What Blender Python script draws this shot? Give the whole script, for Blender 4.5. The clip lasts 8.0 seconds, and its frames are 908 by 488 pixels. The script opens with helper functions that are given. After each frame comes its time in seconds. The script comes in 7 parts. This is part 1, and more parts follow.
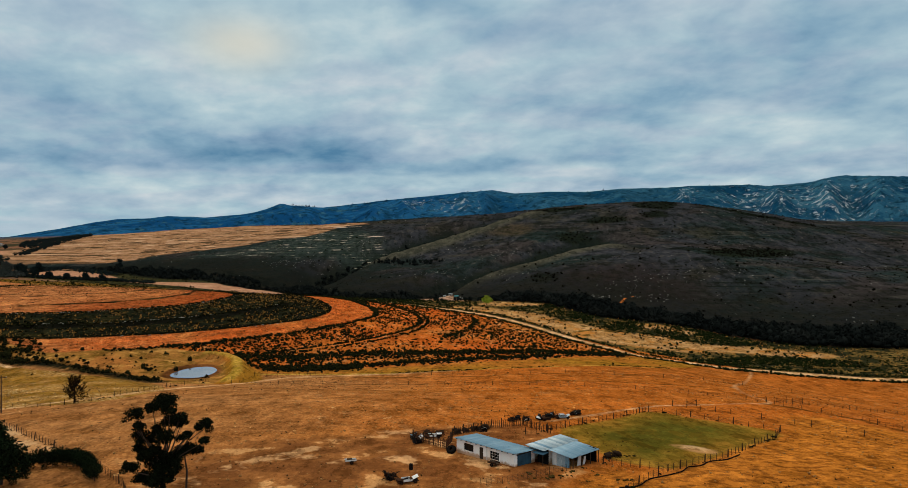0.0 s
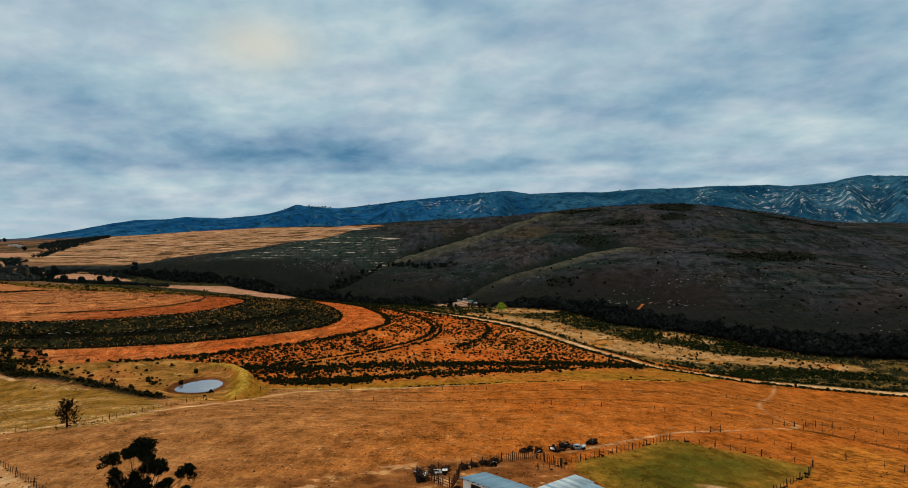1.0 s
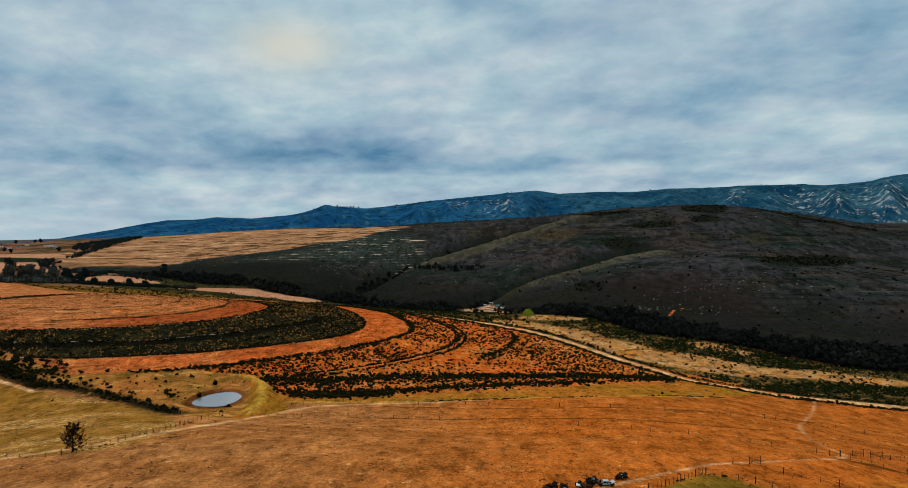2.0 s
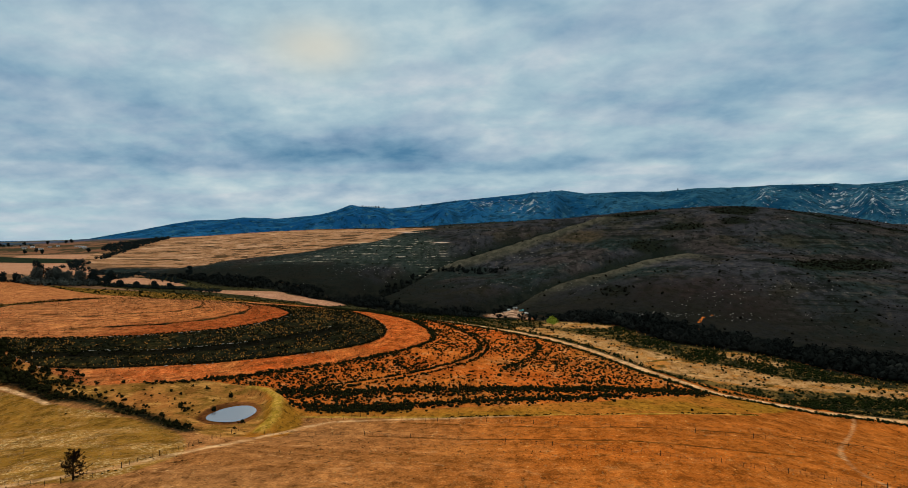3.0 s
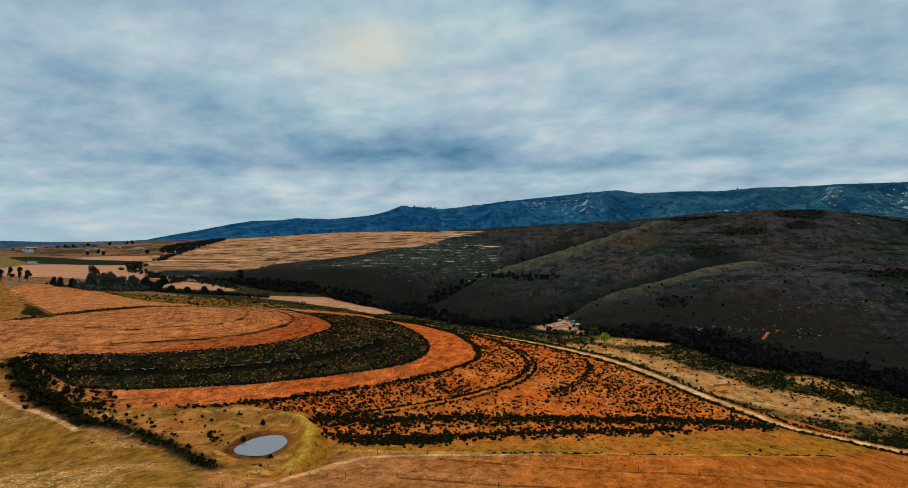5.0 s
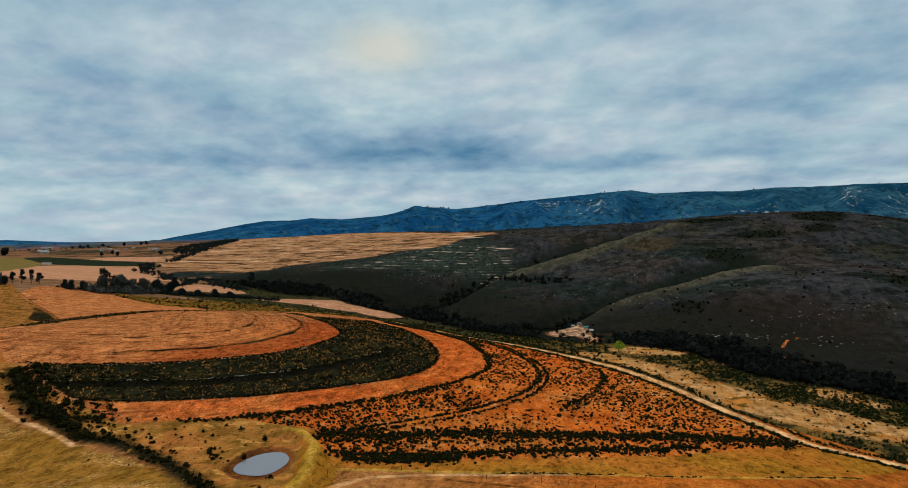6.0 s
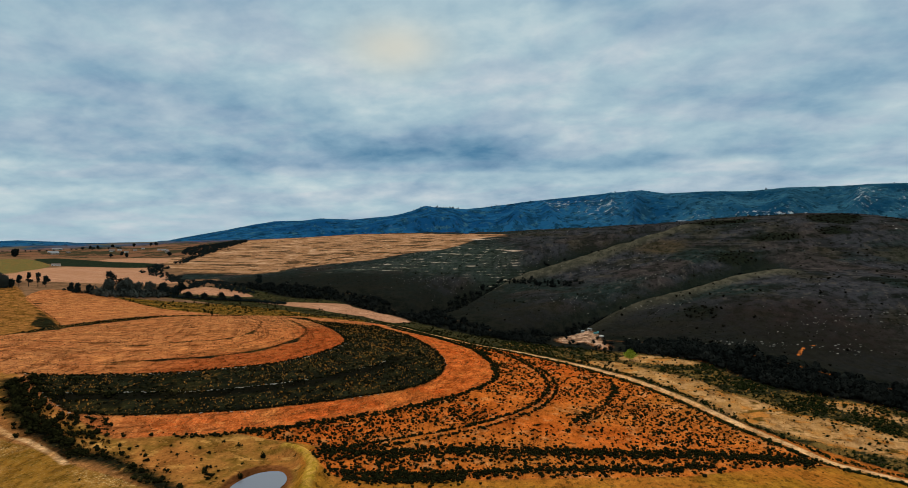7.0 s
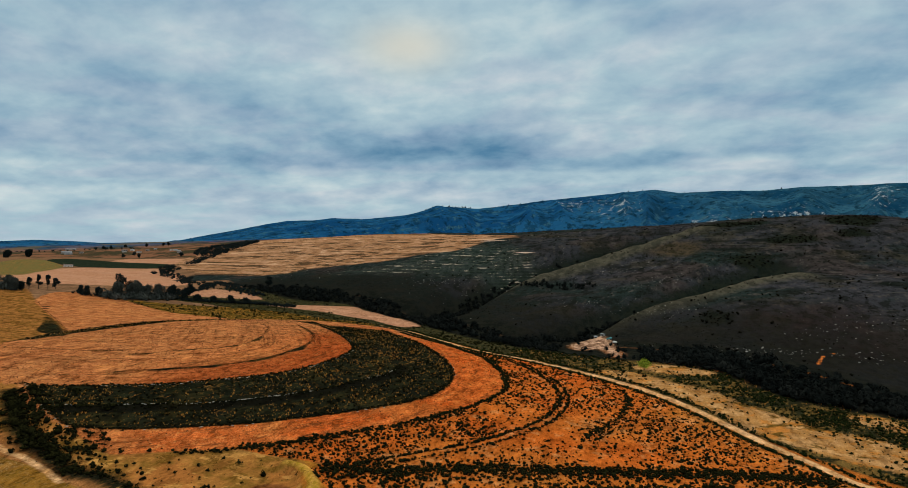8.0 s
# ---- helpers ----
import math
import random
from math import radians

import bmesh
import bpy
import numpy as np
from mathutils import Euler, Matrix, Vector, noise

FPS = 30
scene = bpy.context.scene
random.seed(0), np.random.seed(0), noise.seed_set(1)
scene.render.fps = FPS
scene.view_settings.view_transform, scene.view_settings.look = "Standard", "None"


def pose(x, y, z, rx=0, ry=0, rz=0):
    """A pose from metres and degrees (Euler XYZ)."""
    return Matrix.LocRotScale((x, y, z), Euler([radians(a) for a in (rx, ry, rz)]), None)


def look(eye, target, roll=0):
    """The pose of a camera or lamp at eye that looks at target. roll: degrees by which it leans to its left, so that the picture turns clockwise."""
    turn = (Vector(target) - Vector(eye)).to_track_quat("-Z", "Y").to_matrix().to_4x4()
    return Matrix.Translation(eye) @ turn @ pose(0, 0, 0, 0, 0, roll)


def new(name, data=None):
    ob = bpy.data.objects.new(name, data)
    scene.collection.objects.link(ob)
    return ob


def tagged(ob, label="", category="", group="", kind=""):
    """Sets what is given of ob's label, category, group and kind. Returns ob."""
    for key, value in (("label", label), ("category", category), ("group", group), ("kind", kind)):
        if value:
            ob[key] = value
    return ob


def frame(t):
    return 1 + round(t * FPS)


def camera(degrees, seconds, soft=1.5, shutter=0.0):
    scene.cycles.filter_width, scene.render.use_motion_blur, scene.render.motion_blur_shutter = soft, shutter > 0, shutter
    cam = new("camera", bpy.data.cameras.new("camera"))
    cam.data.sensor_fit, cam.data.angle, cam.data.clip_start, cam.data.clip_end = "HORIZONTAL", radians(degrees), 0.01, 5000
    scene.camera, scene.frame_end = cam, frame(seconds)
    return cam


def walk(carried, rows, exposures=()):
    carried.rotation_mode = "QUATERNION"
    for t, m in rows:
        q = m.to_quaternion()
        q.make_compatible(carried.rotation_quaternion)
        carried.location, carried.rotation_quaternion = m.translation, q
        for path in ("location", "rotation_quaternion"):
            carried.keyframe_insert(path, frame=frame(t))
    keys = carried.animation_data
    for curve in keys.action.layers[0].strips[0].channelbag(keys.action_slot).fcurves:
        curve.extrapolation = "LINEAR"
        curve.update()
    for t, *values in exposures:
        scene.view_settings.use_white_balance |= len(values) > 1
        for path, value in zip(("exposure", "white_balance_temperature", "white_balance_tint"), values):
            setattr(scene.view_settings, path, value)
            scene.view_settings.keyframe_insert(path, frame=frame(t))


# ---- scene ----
cam = camera(65.82, 8.0, 0.35)
# seconds, eye, then degrees: turn to the left, tilt up, roll
PATH = [
    (0.0, 0.00, 0.00, 36.00, -0.061, 0.361, -0.219),
    (0.5, 0.82, 4.39, 38.01, 0.266, 0.351, -0.221),
    (1.0, 1.61, 8.82, 40.07, 1.246, 0.371, -0.189),
    (1.5, 2.37, 13.29, 42.18, 2.418, 0.352, -0.145),
    (3.0, 4.30, 26.94, 48.54, 5.597, 0.279, -0.043),
    (3.5, 4.81, 31.58, 50.65, 6.586, 0.257, -0.002),
    (4.0, 5.23, 36.26, 52.73, 7.563, 0.236, 0.044),
    (4.5, 5.57, 40.99, 54.79, 8.589, 0.229, 0.077),
    (5.0, 5.82, 45.77, 56.83, 9.862, 0.205, 0.108),
    (6.5, 6.09, 60.34, 62.86, 11.267, 0.145, 0.202),
    (7.0, 6.04, 65.27, 64.88, 11.773, 0.123, 0.200),
    (7.5, 5.92, 70.23, 66.93, 12.271, 0.079, 0.229),
    (8.0, 5.76, 75.23, 69.03, 12.784, 0.037, 0.260),
]
walk(cam, [(t, pose(x, y, z, 0, 0, turn) @ pose(0, 0, 0, 90 + tilt) @ pose(0, 0, 0, 0, 0, roll)) for t, x, y, z, turn, tilt, roll in PATH])

# ---- light: an overcast sky, with the sun behind the clouds ahead to the left ----
SUN_TURN, SUN_UP = -16.8, 16.0  # degrees: east of north, above the horizon

sun = new("sun", bpy.data.lights.new("sun", "SUN"))
sun.data.energy, sun.data.angle, sun.data.color = 1.75, radians(10), (1.0, 0.90, 0.76)
sun.matrix_world = look((0, 0, 400), (-400 * math.sin(radians(SUN_TURN)), -400 * math.cos(radians(SUN_TURN)), 400 - 400 * math.tan(radians(SUN_UP))))
scene.view_settings.exposure = 0.0


class Nodes:
    """Short names for the shader nodes that the materials are made of."""

    def __init__(self, tree):
        self.tree = tree

    def put(self, socket, value):
        if isinstance(value, bpy.types.NodeSocket):
            self.tree.links.new(value, socket)
        elif isinstance(value, tuple) and len(value) == 3 and socket.type == "RGBA":
            socket.default_value = (*value, 1)
        else:
            socket.default_value = value

    def math(self, op, a, b=0.0, c=0.0, clamp=False):
        n = self.tree.nodes.new("ShaderNodeMath")
        n.operation, n.use_clamp = op, clamp
        for k, v in enumerate((a, b, c)):
            self.put(n.inputs[k], v)
        return n.outputs[0]

    def vec(self, op, a, b=(0, 0, 0)):
        n = self.tree.nodes.new("ShaderNodeVectorMath")
        n.operation = op
        self.put(n.inputs[0], a)
        self.put(n.inputs[1], b)
        return n.outputs[0]

    def mix(self, fac, a, b, blend="MIX"):
        n = self.tree.nodes.new("ShaderNodeMix")
        n.data_type, n.blend_type = "RGBA", blend
        self.put(n.inputs[0], fac)
        self.put(n.inputs[6], a)
        self.put(n.inputs[7], b)
        return n.outputs[2]

    def span(self, v, lo, hi, to_lo=0.0, to_hi=1.0, smooth=True):
        n = self.tree.nodes.new("ShaderNodeMapRange")
        n.interpolation_type = "SMOOTHSTEP" if smooth else "LINEAR"
        for k, x in enumerate((v, lo, hi, to_lo, to_hi)):
            self.put(n.inputs[k], x)
        return n.outputs[0]

    def noise(self, where, scale, detail=4.0, rough=0.55, warp=0.0):
        n = self.tree.nodes.new("ShaderNodeTexNoise")
        self.put(n.inputs["Vector"], where)
        for key, v in (("Scale", scale), ("Detail", detail), ("Roughness", rough), ("Distortion", warp)):
            n.inputs[key].default_value = v
        return n.outputs[0]

    def attr(self, name):
        n = self.tree.nodes.new("ShaderNodeAttribute")
        n.attribute_name = name
        return n.outputs["Fac"]

    def place(self):
        return self.tree.nodes.new("ShaderNodeTexCoord").outputs["Object"]

    def where(self):
        return self.tree.nodes.new("ShaderNodeNewGeometry").outputs["Position"]

    def island(self):
        return self.tree.nodes.new("ShaderNodeNewGeometry").outputs["Random Per Island"]

    def each(self):
        return self.tree.nodes.new("ShaderNodeObjectInfo").outputs["Random"]

    def xyz(self, v):
        n = self.tree.nodes.new("ShaderNodeSeparateXYZ")
        self.put(n.inputs[0], v)
        return n.outputs

    def join(self, x, y, z):
        n = self.tree.nodes.new("ShaderNodeCombineXYZ")
        for k, v in enumerate((x, y, z)):
            self.put(n.inputs[k], v)
        return n.outputs[0]

    def bump(self, height, strength, distance):
        n = self.tree.nodes.new("ShaderNodeBump")
        self.put(n.inputs["Height"], height)
        n.inputs["Strength"].default_value, n.inputs["Distance"].default_value = strength, distance
        return n.outputs[0]


def sky():
    world = bpy.data.worlds.new("overcast_sky")
    scene.world = world
    world.use_nodes = True
    tree = world.node_tree
    n = Nodes(tree)
    air = tree.nodes.new("ShaderNodeTexSky")
    air.sky_type, air.sun_disc = "NISHITA", False
    air.sun_elevation, air.sun_rotation = radians(SUN_UP), radians(SUN_TURN)
    clear = tree.nodes["Background"]
    clear.inputs[1].default_value = 0.08
    tree.links.new(air.outputs[0], clear.inputs[0])
    way = tree.nodes.new("ShaderNodeTexCoord").outputs["Generated"]
    x, y, z = n.xyz(way)
    turn = n.math("MULTIPLY", n.math("ARCTAN2", x, y), 57.2958)
    up = n.math("MULTIPLY", n.math("ARCSINE", z), 57.2958)
    # a flat deck of rolled cloud, seen from below
    far = n.math("ADD", n.math("MAXIMUM", z, 0.0), 0.11)
    deck = n.join(n.math("DIVIDE", x, far), n.math("DIVIDE", y, far), 0.0)
    lean = n.vec("ADD", deck, n.join(n.math("MULTIPLY", n.math("DIVIDE", y, far), 0.16), n.math("MULTIPLY", n.math("DIVIDE", x, far), -0.06), 0.0))
    near = n.span(up, 0.5, 5.0, 0.45, 1.0)

    def puffs(depth, shift):
        low = n.math("ADD", n.math("MAXIMUM", z, 0.0), depth)
        return n.vec("ADD", n.join(n.math("DIVIDE", n.math("ADD", x, n.math("MULTIPLY", y, 0.12)), low), n.math("DIVIDE", y, low), 0.0), shift)

    billow = n.noise(n.vec("ADD", lean, (0.9, 4.7, 1.3)), 0.62, 4.0, 0.46, 0.5)
    wisp = n.noise(puffs(0.19, (7.3, 2.1, 0)), 2.3, 5.0, 0.50, 0.15)
    curl = n.noise(puffs(0.30, (3.1, 8.8, 0)), 8.5, 4.0, 0.55, 0.15)

    def glow(turn_at, up_at, wide, high):
        a = n.math("DIVIDE", n.math("SUBTRACT", turn, turn_at), wide)
        b = n.math("DIVIDE", n.math("SUBTRACT", up, up_at), high)
        d = n.math("ADD", n.math("MULTIPLY", a, a), n.math("MULTIPLY", b, b))
        return n.math("EXPONENT", n.math("MULTIPLY", d, -1.0))

    # thin cloud round the sun, thick cloud below it, a bright rift low ahead
    light = n.math("MULTIPLY", n.math("SUBTRACT", billow, 0.5), 0.55)
    light = n.math("ADD", light, n.math("MULTIPLY", n.math("SUBTRACT", wisp, 0.5), n.math("MULTIPLY", near, 0.78)))
    light = n.math("ADD", light, n.math("MULTIPLY", n.math("SUBTRACT", curl, 0.5), n.math("MULTIPLY", near, 0.48)))
    light = n.math("ADD", light, 0.65)
    # the lower deck ends in a ragged edge over a paler layer
    ragged_edge = n.math("ADD", up, n.math("MULTIPLY", n.math("SUBTRACT", wisp, 0.5), 1.6))
    light = n.math("ADD", light, n.math("MULTIPLY", n.span(ragged_edge, 6.3, 5.8), n.span(turn, 20, 8, 0.02, 0.13)))
    for turn_at, up_at, wide, high, gain in (
        (-13, 17, 14, 4.5, 0.16), (-15, 8.0, 11, 1.7, -0.30), (-2, 6.4, 9, 0.9, -0.16), (-30, 11.5, 9, 2.4, -0.10), (-33, 7, 9, 2.0, -0.08), (10.5, 6.3, 5, 0.5, 0.24),
        (24, 15, 13, 5, -0.08), (-24, 2.6, 26, 1.8, -0.12), (6, 13, 9, 3, 0.06), (22, 8.6, 10, 1.4, 0.10), (4, 3.8, 14, 0.7, -0.10),
    ):
        light = n.math("ADD", light, n.math("MULTIPLY", glow(turn_at, up_at, wide, high), gain))
    ramp = tree.nodes.new("ShaderNodeValToRGB")
    n.put(ramp.inputs[0], light)
    for at, c in ((0.0, (0.03, 0.12, 0.24)), (0.25, (0.090, 0.222, 0.360)), (0.5, (0.235, 0.385, 0.505)), (0.75, (0.400, 0.545, 0.615)), (1.0, (0.62, 0.715, 0.722))):
        e = ramp.color_ramp.elements.new(at) if 0 < at < 1 else ramp.color_ramp.elements[-1 if at else 0]
        e.color = (*c, 1)
    tint = n.mix(n.span(n.noise(n.vec("ADD", lean, (21.0, 5.0, 3.0)), 1.3, 4.0, 0.55, 0.4), 0.42, 0.60, 0.0, 0.7), ramp.outputs[0], n.mix(1.0, ramp.outputs[0], (1.10, 0.98, 1.0), "MULTIPLY"))
    halo = n.mix(n.math("MULTIPLY", glow(-16.8, 15.7, 4.0, 1.9), 0.8), tint, (0.66, 0.645, 0.555))
    # overcast sky is brightest overhead
    lift = n.span(up, 24, 70, 1.0, 2.6)
    halo = n.mix(n.span(up, 22, 45), halo, (0.60, 0.575, 0.52))
    cloud = tree.nodes.new("ShaderNodeBackground")
    n.put(cloud.inputs[0], halo)
    n.put(cloud.inputs[1], lift)
    both = tree.nodes.new("ShaderNodeMixShader")
    n.put(both.inputs[0], n.span(billow, 0.2, 0.35, 0.9, 1.0))
    tree.links.new(clear.outputs[0], both.inputs[1])
    tree.links.new(cloud.outputs[0], both.inputs[2])
    tree.links.new(both.outputs[0], tree.nodes["World Output"].inputs[0])


sky()

# ---- materials ----


def material(name):
    mat = bpy.data.materials.new(name)
    mat.use_nodes = True
    return mat, Nodes(mat.node_tree), mat.node_tree.nodes["Principled BSDF"]


def finish(n, bsdf, colour, rough=0.9, normal=None, metal=0.0, spec=0.3):
    n.put(bsdf.inputs["Base Color"], colour)
    n.put(bsdf.inputs["Roughness"], rough)
    n.put(bsdf.inputs["Metallic"], metal)
    bsdf.inputs["Specular IOR Level"].default_value = spec
    if normal is not None:
        n.put(bsdf.inputs["Normal"], normal)


def plain(name, colour, rough=0.8, metal=0.0, wear=None, amount=0.25, grain=3.0, spec=0.0):
    """A surface of one colour with stains and a fine grain; grain is its scale per metre."""
    mat, n, bsdf = material(name)
    wear = wear or tuple(0.55 * v for v in colour)
    p = n.place()
    big, fine = n.noise(p, grain * 0.3, 5.0, 0.6), n.noise(p, grain * 6, 3.0)
    c = n.mix(n.span(big, 0.42, 0.72, 0.0, amount), colour, wear)
    c = n.mix(n.span(fine, 0.3, 0.7, 0.0, 0.35), c, n.mix(0.5, c, (0.02, 0.015, 0.01)))
    finish(n, bsdf, c, rough, n.bump(fine, 0.25, 0.01), metal, spec)
    return mat


def foliage(name, dark, light, dry, dryness=0.25):
    mat, n, bsdf = material(name)
    r = n.island()
    c = n.mix(r, dark, light)
    c = n.mix(n.math("MULTIPLY", n.span(n.noise(n.place(), 0.05, 3.0), 0.5, 0.75), dryness), c, dry)
    finish(n, bsdf, n.mix(n.span(n.noise(n.place(), 2.5, 3.0), 0.35, 0.7, 0.0, 0.5), c, dark), 1.0, None, 0.0, 0.0)
    return mat


def land_material():
    mat, n, bsdf = material("land")
    p = n.where()
    x, y, z = n.xyz(p)
    huge, large, mid = n.noise(p, 0.006, 4.0), n.noise(p, 0.03, 5.0, 0.6), n.noise(p, 0.13, 5.0, 0.65)
    rows = n.vec("MULTIPLY", p, (1.0, 0.5, 1.0))
    small, fine = n.noise(rows, 0.55, 4.0, 0.65), n.noise(rows, 2.2, 4.0, 0.65)
    streak = n.noise(n.vec("MULTIPLY", p, (0.075, 0.11, 0.1)), 1.0, 5.0, 0.7)
    band = n.noise(n.vec("ADD", n.vec("MULTIPLY", p, (0.010, 0.07, 0.1)), (3.0, 1.0, 0)), 1.0, 5.0, 0.65)
    speck = n.noise(n.vec("ADD", rows, (91, 17, 0)), 0.36, 4.0, 0.75)
    clump = n.noise(n.vec("ADD", rows, (31, 77, 0)), 0.21, 4.0, 0.72)

    def mask(name, soft=0.6, wobble=2.0):
        edge = n.math("ADD", n.attr(name), n.math("MULTIPLY", n.math("SUBTRACT", small, 0.5), wobble))
        return n.span(edge, -soft, soft)

    def mottled(a, b, c, by=None, lo=0.42, hi=0.60):
        base = n.mix(n.span(mid if by is None else by, lo, hi), a, b)
        return n.mix(n.span(small, 0.52, 0.62, 0.0, 0.8), base, c)

    # trodden dry veld: rust soil, straw, pale scuffs and dark tufts
    c = n.mix(n.span(large, 0.40, 0.60), (0.290, 0.092, 0.016), (0.370, 0.122, 0.022))
    c = n.mix(n.span(huge, 0.42, 0.62, 0.0, 0.7), c, (0.410, 0.120, 0.018))
    c = n.mix(n.math("MULTIPLY", n.span(x, 0, -70, 0.0, 0.75), n.span(y, 330, 280)), c, (0.285, 0.132, 0.045))
    c = n.mix(n.span(band, 0.47, 0.60, 0.0, 0.45), c, (0.215, 0.072, 0.012))
    c = n.mix(n.span(streak, 0.52, 0.64, 0.0, 0.35), c, (0.450, 0.190, 0.058))
    c = n.mix(n.span(mid, 0.60, 0.68, 0.0, 0.40), c, (0.520, 0.265, 0.105))
    c = n.mix(n.span(mid, 0.40, 0.32, 0.0, 0.45), c, (0.120, 0.048, 0.009))
    c = n.mix(n.span(small, 0.54, 0.62, 0.0, 0.55), c, (0.110, 0.038, 0.008))
    c = n.mix(n.span(fine, 0.55, 0.62, 0.0, 0.4), c, (0.540, 0.250, 0.075))
    c = n.mix(n.span(fine, 0.44, 0.38, 0.0, 0.6), c, (0.110, 0.040, 0.008))
    c = n.mix(n.span(speck, 0.64, 0.68, 0.0, 0.8), c, (0.035, 0.014, 0.004))
    c = n.mix(n.span(speck, 0.36, 0.31, 0.0, 0.7), c, (0.640, 0.360, 0.140))
    c = n.mix(n.span(x, -25, 25, 0.0, 0.9), c, n.mix(1.0, c, (1.05, 0.86, 0.55), "MULTIPLY"))
    c = n.mix(n.span(y, 560, 700, 0.0, 0.9), c, n.mix(n.span(large, 0.42, 0.58), (0.190, 0.110, 0.060), (0.120, 0.072, 0.040)))
    clod = n.noise(n.vec("MULTIPLY", p, (0.42, 0.55, 0.1)), 1.0, 4.0, 0.75)
    rough_soil = n.mix(n.span(clod, 0.44, 0.58), (0.430, 0.145, 0.016), (0.210, 0.068, 0.008))
    rough_soil = n.mix(n.span(clod, 0.56, 0.66, 0.0, 0.6), rough_soil, (0.060, 0.021, 0.004))
    c = n.mix(n.math("MULTIPLY", mask("clods", 5.0, 6.0), 0.85), c, rough_soil)
    yard = n.mix(n.span(mid, 0.42, 0.58), (0.125, 0.044, 0.012), (0.245, 0.092, 0.024))
    yard = n.mix(n.span(mid, 0.57, 0.63), yard, (0.500, 0.250, 0.090))
    yard = n.mix(n.span(n.noise(n.vec("ADD", p, (60, 9, 0)), 0.10, 4.0, 0.6), 0.58, 0.64, 0.0, 0.8), yard, (0.540, 0.300, 0.130))
    c = n.mix(n.math("MULTIPLY", mask("yard", 4.0, 8.0), 0.85), c, yard)
    # straw coloured stubble
    c = n.mix(mask("stubble", 2.0, 6.0), c, mottled((0.300, 0.125, 0.030), (0.150, 0.070, 0.012), (0.050, 0.024, 0.006), clump, 0.45, 0.57))
    olive = n.mix(n.span(large, 0.42, 0.58), (0.230, 0.108, 0.014), (0.290, 0.140, 0.030))
    olive = n.mix(n.span(mid, 0.46, 0.60, 0.0, 0.7), olive, (0.165, 0.084, 0.010))
    olive = n.mix(n.span(small, 0.55, 0.63, 0.0, 0.7), olive, (0.090, 0.047, 0.005))
    olive = n.mix(n.math("MULTIPLY", n.span(n.noise(p, 1.1, 4.0, 0.7), 0.53, 0.60), n.span(large, 0.46, 0.58, 0.1, 0.9)), olive, (0.560, 0.400, 0.190))
    c = n.mix(mask("olive", 0.8, 2.0), c, olive)
    c = n.mix(mask("valley", 3.0, 8.0), c, mottled((0.014, 0.016, 0.007), (0.030, 0.030, 0.011), (0.090, 0.064, 0.018), clump, 0.42, 0.56))
    c = n.mix(mask("meadow", 1.5, 4.0), c, mottled((0.220, 0.105, 0.013), (0.062, 0.042, 0.007), (0.018, 0.016, 0.005), clump, 0.42, 0.53))
    c = n.mix(mask("yellow", 1.2, 4.0), c, mottled((0.265, 0.118, 0.011), (0.330, 0.115, 0.014), (0.100, 0.046, 0.006), large))
    basin = n.mix(n.span(mid, 0.42, 0.58), (0.290, 0.125, 0.026), (0.175, 0.086, 0.014))
    basin = n.mix(n.span(large, 0.52, 0.62, 0.0, 0.8), basin, (0.340, 0.125, 0.028))
    basin = n.mix(n.span(streak, 0.55, 0.62, 0.0, 0.8), basin, (0.480, 0.240, 0.060))
    basin = n.mix(n.span(speck, 0.62, 0.67), basin, (0.030, 0.018, 0.003))
    c = n.mix(mask("basin", 1.5, 4.0), c, basin)
    lawn = n.mix(n.span(n.math("ADD", n.attr("lawn"), n.math("MULTIPLY", mid, 14.0)), 7.0, 18.0), (0.240, 0.120, 0.014), (0.072, 0.060, 0.006))
    lawn = n.mix(n.span(clump, 0.46, 0.58, 0.0, 0.7), lawn, (0.105, 0.066, 0.006))
    lawn = n.mix(n.span(small, 0.54, 0.62, 0.0, 0.4), lawn, (0.050, 0.036, 0.004))
    c = n.mix(mask("lawn", 1.0, 2.5), c, lawn)
    # ploughed red earth, with the harrow's lines
    run = n.attr("strip_run")
    drawn = n.noise(n.join(n.math("MULTIPLY", run, 0.30), n.math("MULTIPLY", n.math("ADD", x, y), 0.016), 0.0), 1.0, 5.0, 0.7, 0.5)
    earth = n.mix(n.span(huge, 0.40, 0.60), (0.500, 0.095, 0.012), (0.540, 0.150, 0.034))
    earth = n.mix(n.span(large, 0.46, 0.60, 0.0, 0.75), earth, (0.500, 0.165, 0.038))
    earth = n.mix(n.span(x, -140, -270, 0.0, 0.7), earth, (0.390, 0.172, 0.064))
    earth = n.mix(n.span(mid, 0.47, 0.57, 0.0, 0.4), earth, (0.260, 0.062, 0.009))
    earth = n.mix(n.math("MULTIPLY", n.span(drawn, 0.53, 0.59, 0.0, 0.8), n.math("MULTIPLY", n.span(mid, 0.40, 0.56, 0.35, 1.0), n.span(x, -350, -290, 0.15, 1.0))), earth, (0.120, 0.036, 0.009))
    earth = n.mix(n.math("MULTIPLY", n.span(drawn, 0.38, 0.45, 0.35, 0.0), n.span(x, -350, -290, 0.2, 1.0)), earth, (0.560, 0.225, 0.075))
    earth = n.mix(n.span(fine, 0.53, 0.60, 0.0, 0.65), earth, (0.140, 0.038, 0.010))
